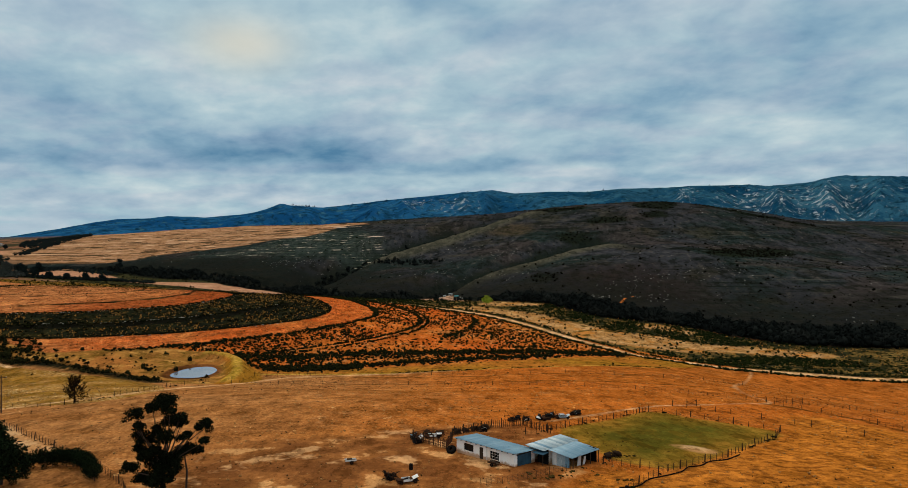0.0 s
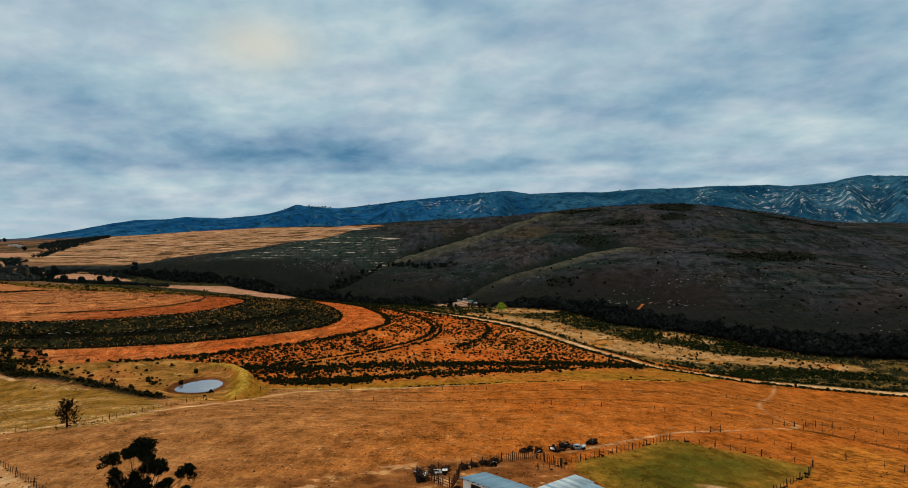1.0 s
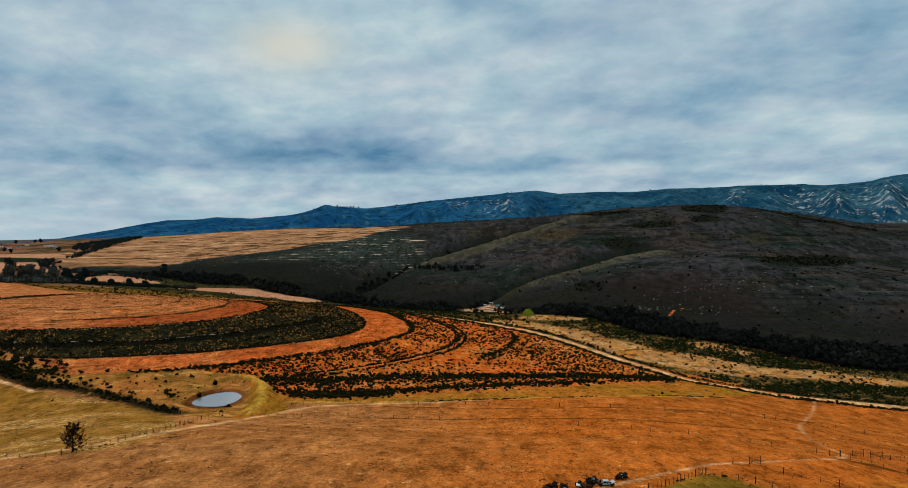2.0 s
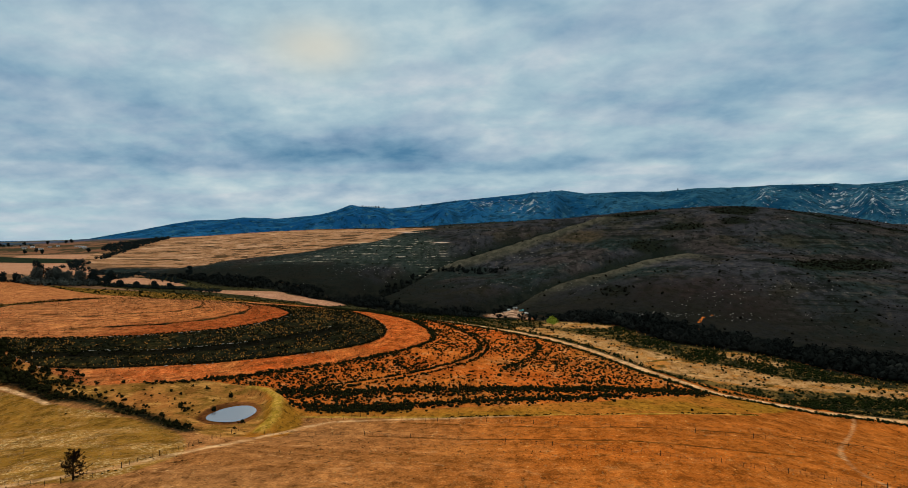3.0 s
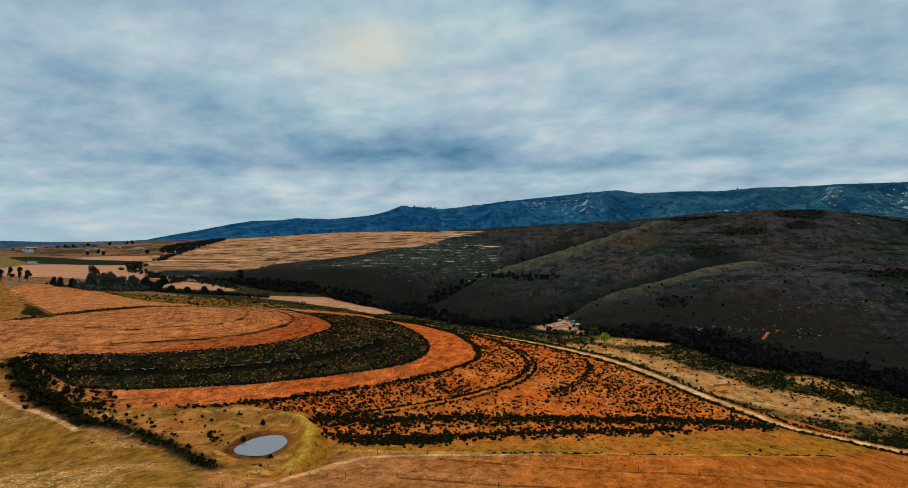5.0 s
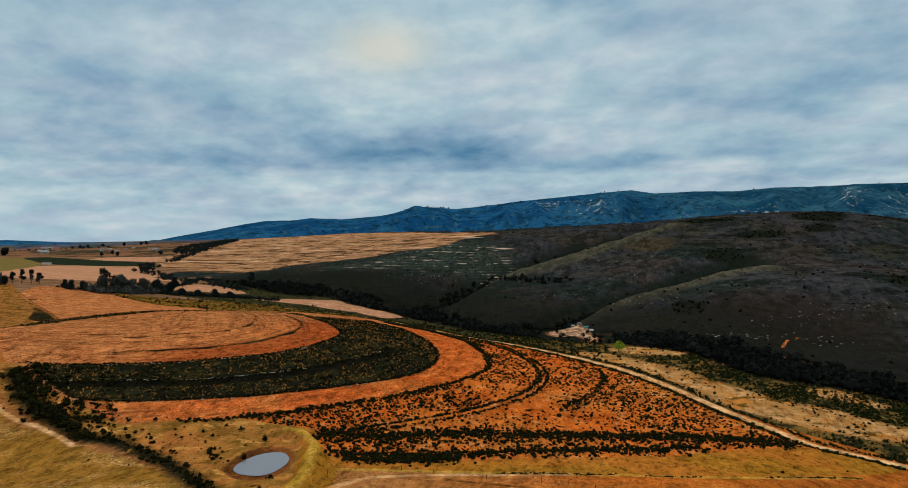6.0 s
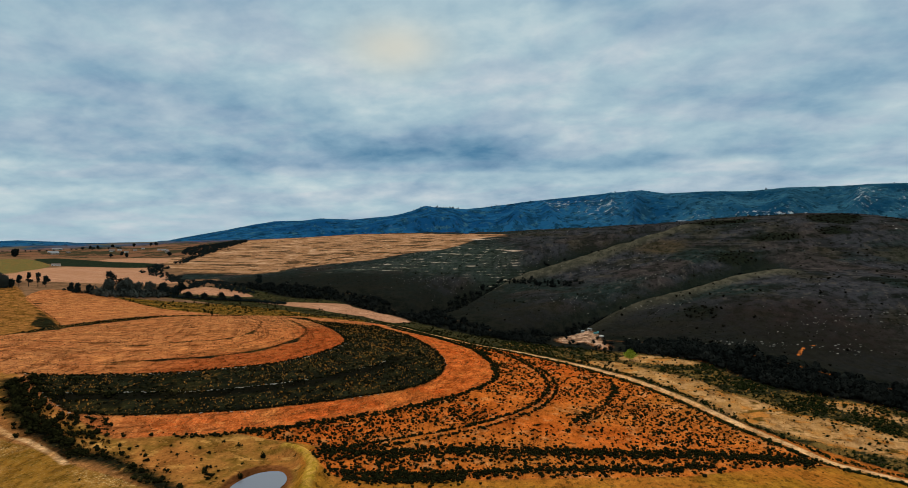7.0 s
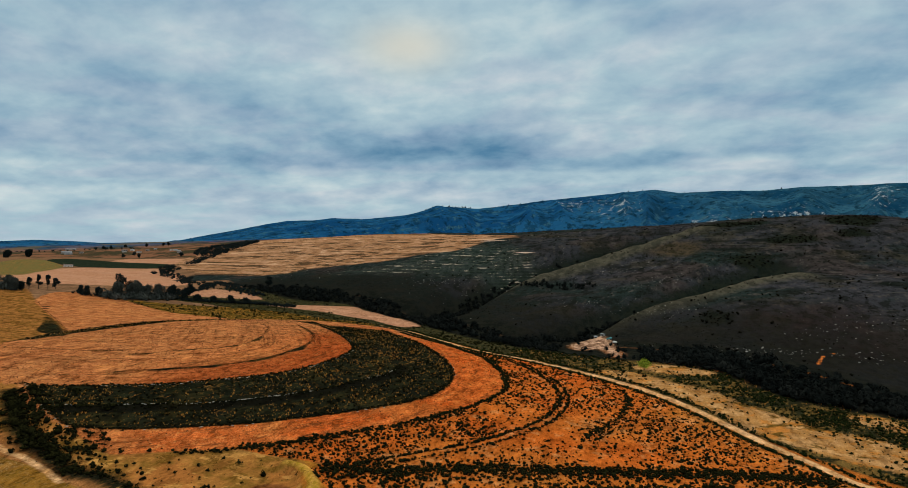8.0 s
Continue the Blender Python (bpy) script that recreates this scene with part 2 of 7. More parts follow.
    earth = n.mix(n.span(fine, 0.46, 0.40, 0.0, 0.4), earth, (0.600, 0.260, 0.100))
    earth = n.mix(n.span(clump, 0.57, 0.62, 0.0, 0.6), earth, (0.110, 0.028, 0.006))
    earth = n.mix(n.span(clump, 0.42, 0.37, 0.0, 0.6), earth, (0.620, 0.240, 0.066))
    earth = n.mix(n.span(small, 0.54, 0.62, 0.0, 0.4), earth, (0.150, 0.036, 0.007))
    ring = n.math("MULTIPLY", n.span(n.math("ADD", n.attr("core"), n.math("MULTIPLY", mid, 24.0)), 46.0, 34.0, 0.0, 0.9), n.math("MULTIPLY", n.span(n.attr("core"), -1.0, 1.0), n.span(x, -235, -185)))
    earth = n.mix(ring, earth, n.mix(1.0, earth, (0.66, 0.46, 0.36), "MULTIPLY"))
    earth = n.mix(n.span(x, -170, -50, 0.0, 0.85), earth, n.mix(1.0, earth, (1.03, 0.78, 0.50), "MULTIPLY"))
    c = n.mix(mask("earth", 0.7, 1.6), c, earth)
    bushland = n.mix(n.span(huge, 0.40, 0.60), (0.540, 0.108, 0.011), (0.530, 0.170, 0.024))
    bushland = n.mix(n.span(x, 20, 90, 0.0, 0.6), bushland, (0.480, 0.195, 0.030))
    bushland = n.mix(n.span(large, 0.46, 0.58, 0.0, 0.8), bushland, (0.590, 0.150, 0.018))
    bushland = n.mix(n.span(mid, 0.54, 0.64, 0.0, 0.7), bushland, (0.620, 0.265, 0.080))
    bushland = n.mix(n.span(small, 0.54, 0.62, 0.0, 0.6), bushland, (0.200, 0.048, 0.005))
    bushland = n.mix(1.0, bushland, (0.82, 0.82, 0.86), "MULTIPLY")
    bushland = n.mix(n.span(clump, 0.60, 0.65, 0.0, 0.8), bushland, (0.060, 0.022, 0.004))
    c = n.mix(mask("bushland", 0.8, 2.0), c, bushland)
    c = n.mix(mask("plain", 4.0, 10.0), c, n.mix(n.span(n.noise(p, 0.012, 5.0, 0.7), 0.45, 0.55), (0.180, 0.084, 0.044), (0.042, 0.036, 0.018)))
    flats = n.mix(n.span(mid, 0.44, 0.54), (0.140, 0.084, 0.021), (0.020, 0.020, 0.007))
    c = n.mix(mask("flats", 1.5, 5.0), c, n.mix(n.span(small, 0.52, 0.6), flats, (0.020, 0.018, 0.005)))
    c = n.mix(mask("far_earth", 2.0, 6.0), c, mottled((0.385, 0.190, 0.104), (0.420, 0.220, 0.128), (0.300, 0.138, 0.070), large))
    # stubble on the rise, ruled by dark contour banks
    rule = n.noise(n.join(n.math("MULTIPLY", x, 0.004), n.math("MULTIPLY", n.math("ADD", y, n.math("MULTIPLY", x, 0.15)), 0.025), n.math("MULTIPLY", z, 0.30)), 1.0, 4.0, 0.75)
    pale = n.mix(n.span(n.noise(p, 0.05, 5.0, 0.7), 0.42, 0.58), (0.370, 0.200, 0.105), (0.260, 0.128, 0.056))
    pale = n.mix(n.span(rule, 0.53, 0.56), pale, (0.070, 0.040, 0.018))
    pale = n.mix(n.span(rule, 0.42, 0.38, 0.0, 0.8), pale, (0.560, 0.350, 0.210))
    c = n.mix(mask("pale", 2.0, 6.0), c, pale)
    c = n.mix(mask("crop", 2.0, 4.0), c, mottled((0.010, 0.018, 0.010), (0.020, 0.028, 0.013), (0.008, 0.012, 0.008)))
    c = n.mix(mask("pasture", 2.0, 6.0), c, mottled((0.12, 0.115, 0.035), (0.206, 0.115, 0.034), (0.06, 0.06, 0.02)))
    c = n.mix(0.01, c, (0.20, 0.22, 0.26))
    # low green-black shrubs with ochre between
    shrub = n.mix(n.span(mid, 0.42, 0.58), (0.007, 0.008, 0.005), (0.016, 0.017, 0.008))
    shrub = n.mix(n.span(large, 0.54, 0.64, 0.0, 0.6), shrub, (0.038, 0.031, 0.010))
    shrub = n.mix(n.span(small, 0.57, 0.63, 0.0, 0.55), shrub, (0.110, 0.056, 0.012))
    shrub = n.mix(n.span(clump, 0.63, 0.68, 0.0, 0.6), shrub, (0.300, 0.140, 0.034))
    shrub = n.mix(n.span(drawn, 0.50, 0.56, 0.0, 0.7), shrub, (0.008, 0.009, 0.005))
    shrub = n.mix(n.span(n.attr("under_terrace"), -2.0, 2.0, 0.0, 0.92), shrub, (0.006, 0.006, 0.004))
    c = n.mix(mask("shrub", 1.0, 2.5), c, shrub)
    # heath on the hills: brown-grey, lit olive spurs and shaded green folds painted in, black bush, ledges along the
    # slope
    scrub = n.noise(rows, 0.10, 6.0, 0.75)
    tone = n.math("ADD", n.noise(p, 0.007, 4.0, 0.6), n.span(x, -20, -260, 0.0, 0.16))
    # base tones lean blue, with some haze of distance mixed in
    heath = n.mix(n.span(tone, 0.48, 0.60), (0.0340, 0.0350, 0.0400), (0.0175, 0.0270, 0.0245))
    heath = n.mix(n.span(n.noise(n.vec("ADD", p, (300, 0, 0)), 0.011, 4.0), 0.52, 0.62, 0.0, 0.8), heath, (0.0430, 0.0340, 0.0310))
    heath = n.mix(n.span(n.noise(p, 0.016, 4.0), 0.56, 0.66, 0.0, 0.6), heath, (0.0400, 0.0345, 0.0200))
    heath = n.mix(n.span(large, 0.46, 0.62, 0.0, 0.7), heath, (0.0120, 0.0125, 0.0115))
    heath = n.mix(n.span(scrub, 0.52, 0.57, 0.0, 0.75), heath, (0.0075, 0.0090, 0.0075))
    heath = n.mix(n.span(scrub, 0.44, 0.38, 0.0, 0.75), heath, (0.0640, 0.0570, 0.0500))
    ledge = n.noise(n.join(n.math("MULTIPLY", x, 0.006), n.math("MULTIPLY", y, 0.006), n.math("MULTIPLY", z, 0.28)), 1.0, 4.0, 0.7)
    broken = n.math("MULTIPLY", n.span(n.noise(p, 0.010, 4.0, 0.6), 0.48, 0.58), n.span(x, 60, 220, 0.25, 1.0))
    heath = n.mix(n.math("MULTIPLY", n.span(ledge, 0.54, 0.59, 0.0, 0.8), broken), heath, (0.0070, 0.0095, 0.0075))
    heath = n.mix(n.math("MULTIPLY", n.span(ledge, 0.43, 0.38, 0.0, 0.6), broken), heath, (0.0640, 0.0590, 0.0480))
    # spur crests coloured paler, as light would pick them out
    heath = n.mix(n.math("MULTIPLY", mask("spur_light", 12.0, 14.0), 0.95), heath, n.mix(n.span(scrub, 0.44, 0.56), (0.0790, 0.0730, 0.0500), (0.0420, 0.0410, 0.0290)))
    heath = n.mix(n.math("MULTIPLY", mask("rust_heath", 14.0, 30.0), 0.7), heath, n.mix(n.span(scrub, 0.42, 0.58), (0.0700, 0.0480, 0.0230), (0.0300, 0.0250, 0.0120)))
    heath = n.mix(n.math("MULTIPLY", mask("maroon_heath", 30.0, 50.0), 0.55), heath, n.mix(n.span(scrub, 0.42, 0.58), (0.0420, 0.0240, 0.0210), (0.0180, 0.0120, 0.0100)))
    heath = n.mix(n.math("MULTIPLY", mask("thick_bush", 7.0, 16.0), 0.9), heath, n.mix(n.span(scrub, 0.42, 0.58), (0.0060, 0.0090, 0.0060), (0.0120, 0.0150, 0.0090)))
    # gully shade put into dark bush green, which also rings the river wood
    heath = n.mix(n.math("MULTIPLY", mask("gully_shade_bush", 9.0, 26.0), 0.9), heath, n.mix(n.span(scrub, 0.42, 0.58), (0.0060, 0.0100, 0.0075), (0.0140, 0.0180, 0.0130)))
    # the heath darkens down the slope to the river
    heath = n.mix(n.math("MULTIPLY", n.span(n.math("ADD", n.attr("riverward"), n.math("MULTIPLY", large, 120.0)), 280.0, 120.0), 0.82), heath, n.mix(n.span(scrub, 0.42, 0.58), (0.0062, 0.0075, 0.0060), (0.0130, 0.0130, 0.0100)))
    heath = n.mix(n.math("MULTIPLY", mask("terraces", 30.0, 40.0), 0.6), heath, n.mix(n.span(scrub, 0.42, 0.58), (0.0420, 0.0540, 0.0480), (0.0150, 0.0230, 0.0180)))
    steps = n.math("SINE", n.math("ADD", n.math("MULTIPLY", z, 1.55), n.math("MULTIPLY", large, 9.0)))
    stony = n.noise(n.vec("ADD", p, (0, 60, 0)), 0.05, 5.0, 0.75)
    terrace = n.mix(n.span(stony, 0.53, 0.60), (0.0330, 0.0470, 0.0330), (0.330, 0.280, 0.215))
    heath = n.mix(n.math("MULTIPLY", mask("terraces", 16.0, 30.0), n.math("MULTIPLY", n.span(steps, 0.25, 0.7, 0.0, 0.9), n.span(stony, 0.46, 0.56, 0.25, 1.0))), heath, terrace)
    heath = n.mix(n.span(n.noise(n.vec("ADD", p, (40, 0, 0)), 0.075, 5.0, 0.75), 0.69, 0.71), heath, (0.360, 0.345, 0.315))
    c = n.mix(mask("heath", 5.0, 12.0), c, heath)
    # the range behind: scrub tinted blue by painted haze of distance, with pale rock
    # its ravines and ribs, painted darker and lighter, run down the slope
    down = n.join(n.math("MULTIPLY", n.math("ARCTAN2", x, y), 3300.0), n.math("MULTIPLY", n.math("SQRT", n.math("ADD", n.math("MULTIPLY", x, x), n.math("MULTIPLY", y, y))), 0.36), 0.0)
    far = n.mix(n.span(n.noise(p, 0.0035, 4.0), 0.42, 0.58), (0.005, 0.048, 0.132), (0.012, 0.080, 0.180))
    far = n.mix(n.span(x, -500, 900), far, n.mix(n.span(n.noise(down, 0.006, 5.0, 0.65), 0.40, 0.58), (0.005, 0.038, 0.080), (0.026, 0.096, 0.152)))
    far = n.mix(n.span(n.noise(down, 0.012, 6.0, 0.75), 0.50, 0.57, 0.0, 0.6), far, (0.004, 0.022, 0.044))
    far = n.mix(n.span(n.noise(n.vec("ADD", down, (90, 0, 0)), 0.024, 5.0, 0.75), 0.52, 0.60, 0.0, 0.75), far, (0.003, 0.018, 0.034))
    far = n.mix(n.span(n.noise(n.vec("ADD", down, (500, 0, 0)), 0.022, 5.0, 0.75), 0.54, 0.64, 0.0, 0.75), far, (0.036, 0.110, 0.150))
    crag = n.noise(n.vec("ADD", down, (0, 700, 0)), 0.030, 6.0, 0.8)
    rocky = n.math("MULTIPLY", n.span(n.math("ADD", crag, n.math("MULTIPLY", n.attr("rock"), 0.10)), 0.62, 0.67), n.span(n.attr("rock"), 0.02, 0.4, 0.12, 0.95))
    far = n.mix(rocky, far, n.mix(n.span(crag, 0.5, 0.7), (0.200, 0.250, 0.280), (0.340, 0.385, 0.400)))
    far = n.mix(n.math("MULTIPLY", n.span(n.attr("foot"), 0.2, 0.6), n.span(n.noise(p, 0.005, 4.0), 0.50, 0.56)), far, (0.075, 0.080, 0.070))
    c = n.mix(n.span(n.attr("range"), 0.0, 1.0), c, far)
    # bare ground: tracks, sand, the diggings, mud round the water
    dust = n.mix(n.span(mid, 0.40, 0.60), (0.500, 0.260, 0.100), (0.640, 0.390, 0.190))
    dust = n.mix(n.span(small, 0.54, 0.62, 0.0, 0.5), dust, (0.220, 0.092, 0.022))
    lot = n.mix(n.span(mid, 0.40, 0.60), (0.315, 0.155, 0.046), (0.430, 0.235, 0.092))
    c = n.mix(mask("lot", 1.5, 11.0), c, n.mix(n.span(streak, 0.50, 0.60), lot, n.mix(n.span(mid, 0.45, 0.56), (0.440, 0.170, 0.034), (0.110, 0.060, 0.012))))
    c = n.mix(n.math("MULTIPLY", mask("digging", 2.0, 22.0), n.span(mid, 0.68, 0.58)), c, n.mix(n.span(clump, 0.44, 0.60), (0.480, 0.300, 0.195), (0.150, 0.080, 0.046)))
    c = n.mix(mask("sand", 0.7, 1.6), c, dust)
    c = n.mix(n.math("MULTIPLY", mask("bank", 0.9, 1.6), 0.85), c, n.mix(n.span(small, 0.42, 0.58), (0.460, 0.270, 0.050), (0.310, 0.190, 0.020)))
    c = n.mix(n.math("MULTIPLY", mask("trail", 0.8, 1.8), 0.75), c, n.mix(n.span(mid, 0.42, 0.58), (0.440, 0.225, 0.090), (0.600, 0.370, 0.180)))
    c = n.mix(n.math("MULTIPLY", mask("furrow", 0.5, 1.2), n.span(mid, 0.36, 0.52, 0.25, 0.85)), c, (0.085, 0.030, 0.006))
    c = n.mix(mask("shelf", 1.0, 5.0), c, n.mix(n.span(mid, 0.42, 0.58), (0.560, 0.430, 0.340), (0.440, 0.300, 0.210)))
    c = n.mix(mask("scar", 0.6, 3.0), c, (0.530, 0.150, 0.028))
    c = n.mix(mask("mud", 1.0, 2.0), c, n.mix(n.span(mid, 0.42, 0.58), (0.080, 0.030, 0.010), (0.150, 0.054, 0.016)))
    # fine shade between grass stalks and clods, put into the colour as random grain
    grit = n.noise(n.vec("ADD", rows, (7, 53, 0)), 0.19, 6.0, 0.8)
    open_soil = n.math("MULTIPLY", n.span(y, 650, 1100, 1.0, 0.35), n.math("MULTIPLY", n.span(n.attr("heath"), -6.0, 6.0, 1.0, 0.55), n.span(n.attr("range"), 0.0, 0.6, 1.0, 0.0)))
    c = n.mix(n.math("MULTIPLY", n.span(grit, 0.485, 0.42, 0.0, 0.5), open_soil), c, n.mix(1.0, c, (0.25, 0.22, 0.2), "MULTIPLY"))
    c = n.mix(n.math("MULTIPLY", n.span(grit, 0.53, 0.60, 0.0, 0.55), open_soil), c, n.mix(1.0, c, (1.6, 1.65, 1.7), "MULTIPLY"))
    height = n.math("ADD", n.math("MULTIPLY", fine, 0.25), n.math("ADD", small, n.math("MULTIPLY", mid, 2.5)))
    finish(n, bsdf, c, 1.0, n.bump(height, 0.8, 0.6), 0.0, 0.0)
    return mat


LAND = land_material()
FLAT_BUSH = foliage("green_bush", (0.006, 0.010, 0.003), (0.024, 0.032, 0.009), (0.06, 0.045, 0.01))
BUSH = foliage("bush", (0.006, 0.007, 0.003), (0.022, 0.022, 0.007), (0.035, 0.028, 0.01))
SHRUB = foliage("low_shrub", (0.005, 0.006, 0.003), (0.015, 0.016, 0.006), (0.05, 0.032, 0.010), 0.4)
# leaves of far trees, with teal-grey haze mixed into the colour
HAZY_WOOD = foliage("hazy_far_trees", (0.009, 0.015, 0.015), (0.024, 0.033, 0.031), (0.05, 0.05, 0.04), 0.4)
WOOD_CROWN = foliage("river_wood", (0.0055, 0.0072, 0.0066), (0.0130, 0.0165, 0.0150), (0.030, 0.033, 0.029), 0.7)
HEATH_BUSH = foliage("heath_bush", (0.004, 0.004, 0.003), (0.012, 0.011, 0.007), (0.03, 0.025, 0.015))
STRAW = foliage("straw", (0.26, 0.14, 0.045), (0.46, 0.28, 0.11), (0.42, 0.22, 0.07))
WEED = foliage("weeds", (0.020, 0.012, 0.006), (0.070, 0.036, 0.014), (0.10, 0.05, 0.02), 0.4)
YARD_WEED = foliage("yard_weeds", (0.022, 0.020, 0.006), (0.085, 0.060, 0.016), (0.13, 0.08, 0.02), 0.5)
OCHRE = foliage("ochre_grass", (0.36, 0.15, 0.026), (0.70, 0.35, 0.080), (0.16, 0.12, 0.03))
STONE = plain("pale_stone", (0.42, 0.40, 0.36), 0.9, 0.0, (0.2, 0.18, 0.15), 0.5)

# ---- the lie of the land ----
SLOPE = (8.41, 0.01698, 0.03525)  # height at the origin, rise per metre east and north
# soft swells and dips of the farm land: east, north, radius, height
SWELLS_NEAR = [
    (-10, 90, 70, -6.2), (-178, 90, 70, -6.5), (158, 132, 70, -10.8), (306, 192, 110, -11.8),
    (-220, 216, 70, -22.1), (-52, 216, 70, -1.3), (32, 216, 70, -8.9), (158, 216, 70, -4.0),
    (306, 258, 110, -14.7), (158, 300, 70, -22.6), (-94, 300, 70, -16.5), (-10, 300, 70, -17.1),
    (74, 300, 70, 7.2), (-52, 342, 70, 3.0), (-220, 342, 70, -3.4), (74, 384, 70, -18.0),
    (306, 390, 110, -7.4), (-136, 426, 70, -4.6), (-10, 468, 70, -15.7), (-52, 510, 70, 1.5),
    (74, 510, 70, 10.8), (-178, 510, 70, -2.3),
]
# the ploughed knoll and the river flats
SWELLS_KNOLL = [
    (174, 456, 110, -10.5), (-288, 456, 110, -1.1), (-420, 456, 110, -4.9), (306, 522, 110, -16.5),
    (306, 588, 110, -8.9), (-156, 588, 110, -4.8), (174, 588, 110, -24.8), (-24, 654, 110, -17.9),
    (42, 720, 110, -9.7), (240, 720, 110, 22.0), (-420, 720, 110, -5.6), (-222, 720, 110, -10.3),
]
# the scrub hills
SWELLS_HILL = [
    (-484, 0, 180, 10.8), (-700, 540, 180, -11.8), (380, 648, 180, 17.2), (-160, 864, 180, -16.4),
    (380, 864, 180, -28.3), (-376, 864, 180, -11.9), (-700, 864, 180, 9.8), (164, 972, 180, -9.0),
    (-160, 972, 180, -19.5), (272, 1080, 180, 10.6), (-592, 1080, 180, -11.7), (-268, 1080, 180, 0.2),
    (380, 1080, 180, 31.7), (-52, 1080, 180, -9.9), (-700, 1080, 180, -12.7),
]
# the high land behind
SWELLS_FAR = [
    (-1100, 768, 320, 9.4), (628, 768, 320, -40.6), (-1100, 1152, 320, 12.8), (-908, 1344, 320, -17.5),
    (628, 1344, 320, 15.7), (-140, 1344, 320, 18.8), (-716, 1344, 320, -25.7), (244, 1344, 320, 28.9),
    (244, 1536, 320, 11.1), (-332, 1536, 320, 12.9), (-524, 1728, 320, 16.8), (628, 1728, 320, -12.7),
    (-140, 1728, 320, -15.2), (-1100, 1728, 320, -8.8), (-716, 1728, 320, 19.9), (244, 1728, 320, -13.2),
    (920, 2520, 600, 8.0), (200, 2520, 600, 11.4), (-1240, 2520, 600, 9.0), (560, 2520, 600, 11.9),
    (-1600, 2520, 600, 12.3),
]

# crest of the range behind: degrees east of north, metres above the yard
CREST = [
    (-180, 60), (-60, 70), (-45, 74), (-42.9, 83), (-40, 75), (-37.8, 63), (-34.7, 70), (-32.7, 97), (-31.2, 122), (-28.7, 155), (-25.7, 199), (-23.7, 196),
    (-22.1, 212), (-20.9, 206), (-16.7, 236), (-13.6, 292), (-12.2, 287), (-10.4, 280), (-6.2, 319), (-3.9, 337), (-1, 358), (3.2, 385), (5.1, 363),
    (7.9, 370), (10.6, 367), (13.8, 381), (19, 382), (22.8, 385), (24.4, 371), (27, 384), (28.9, 414), (33, 392), (45, 330), (80, 200), (180, 60),
]
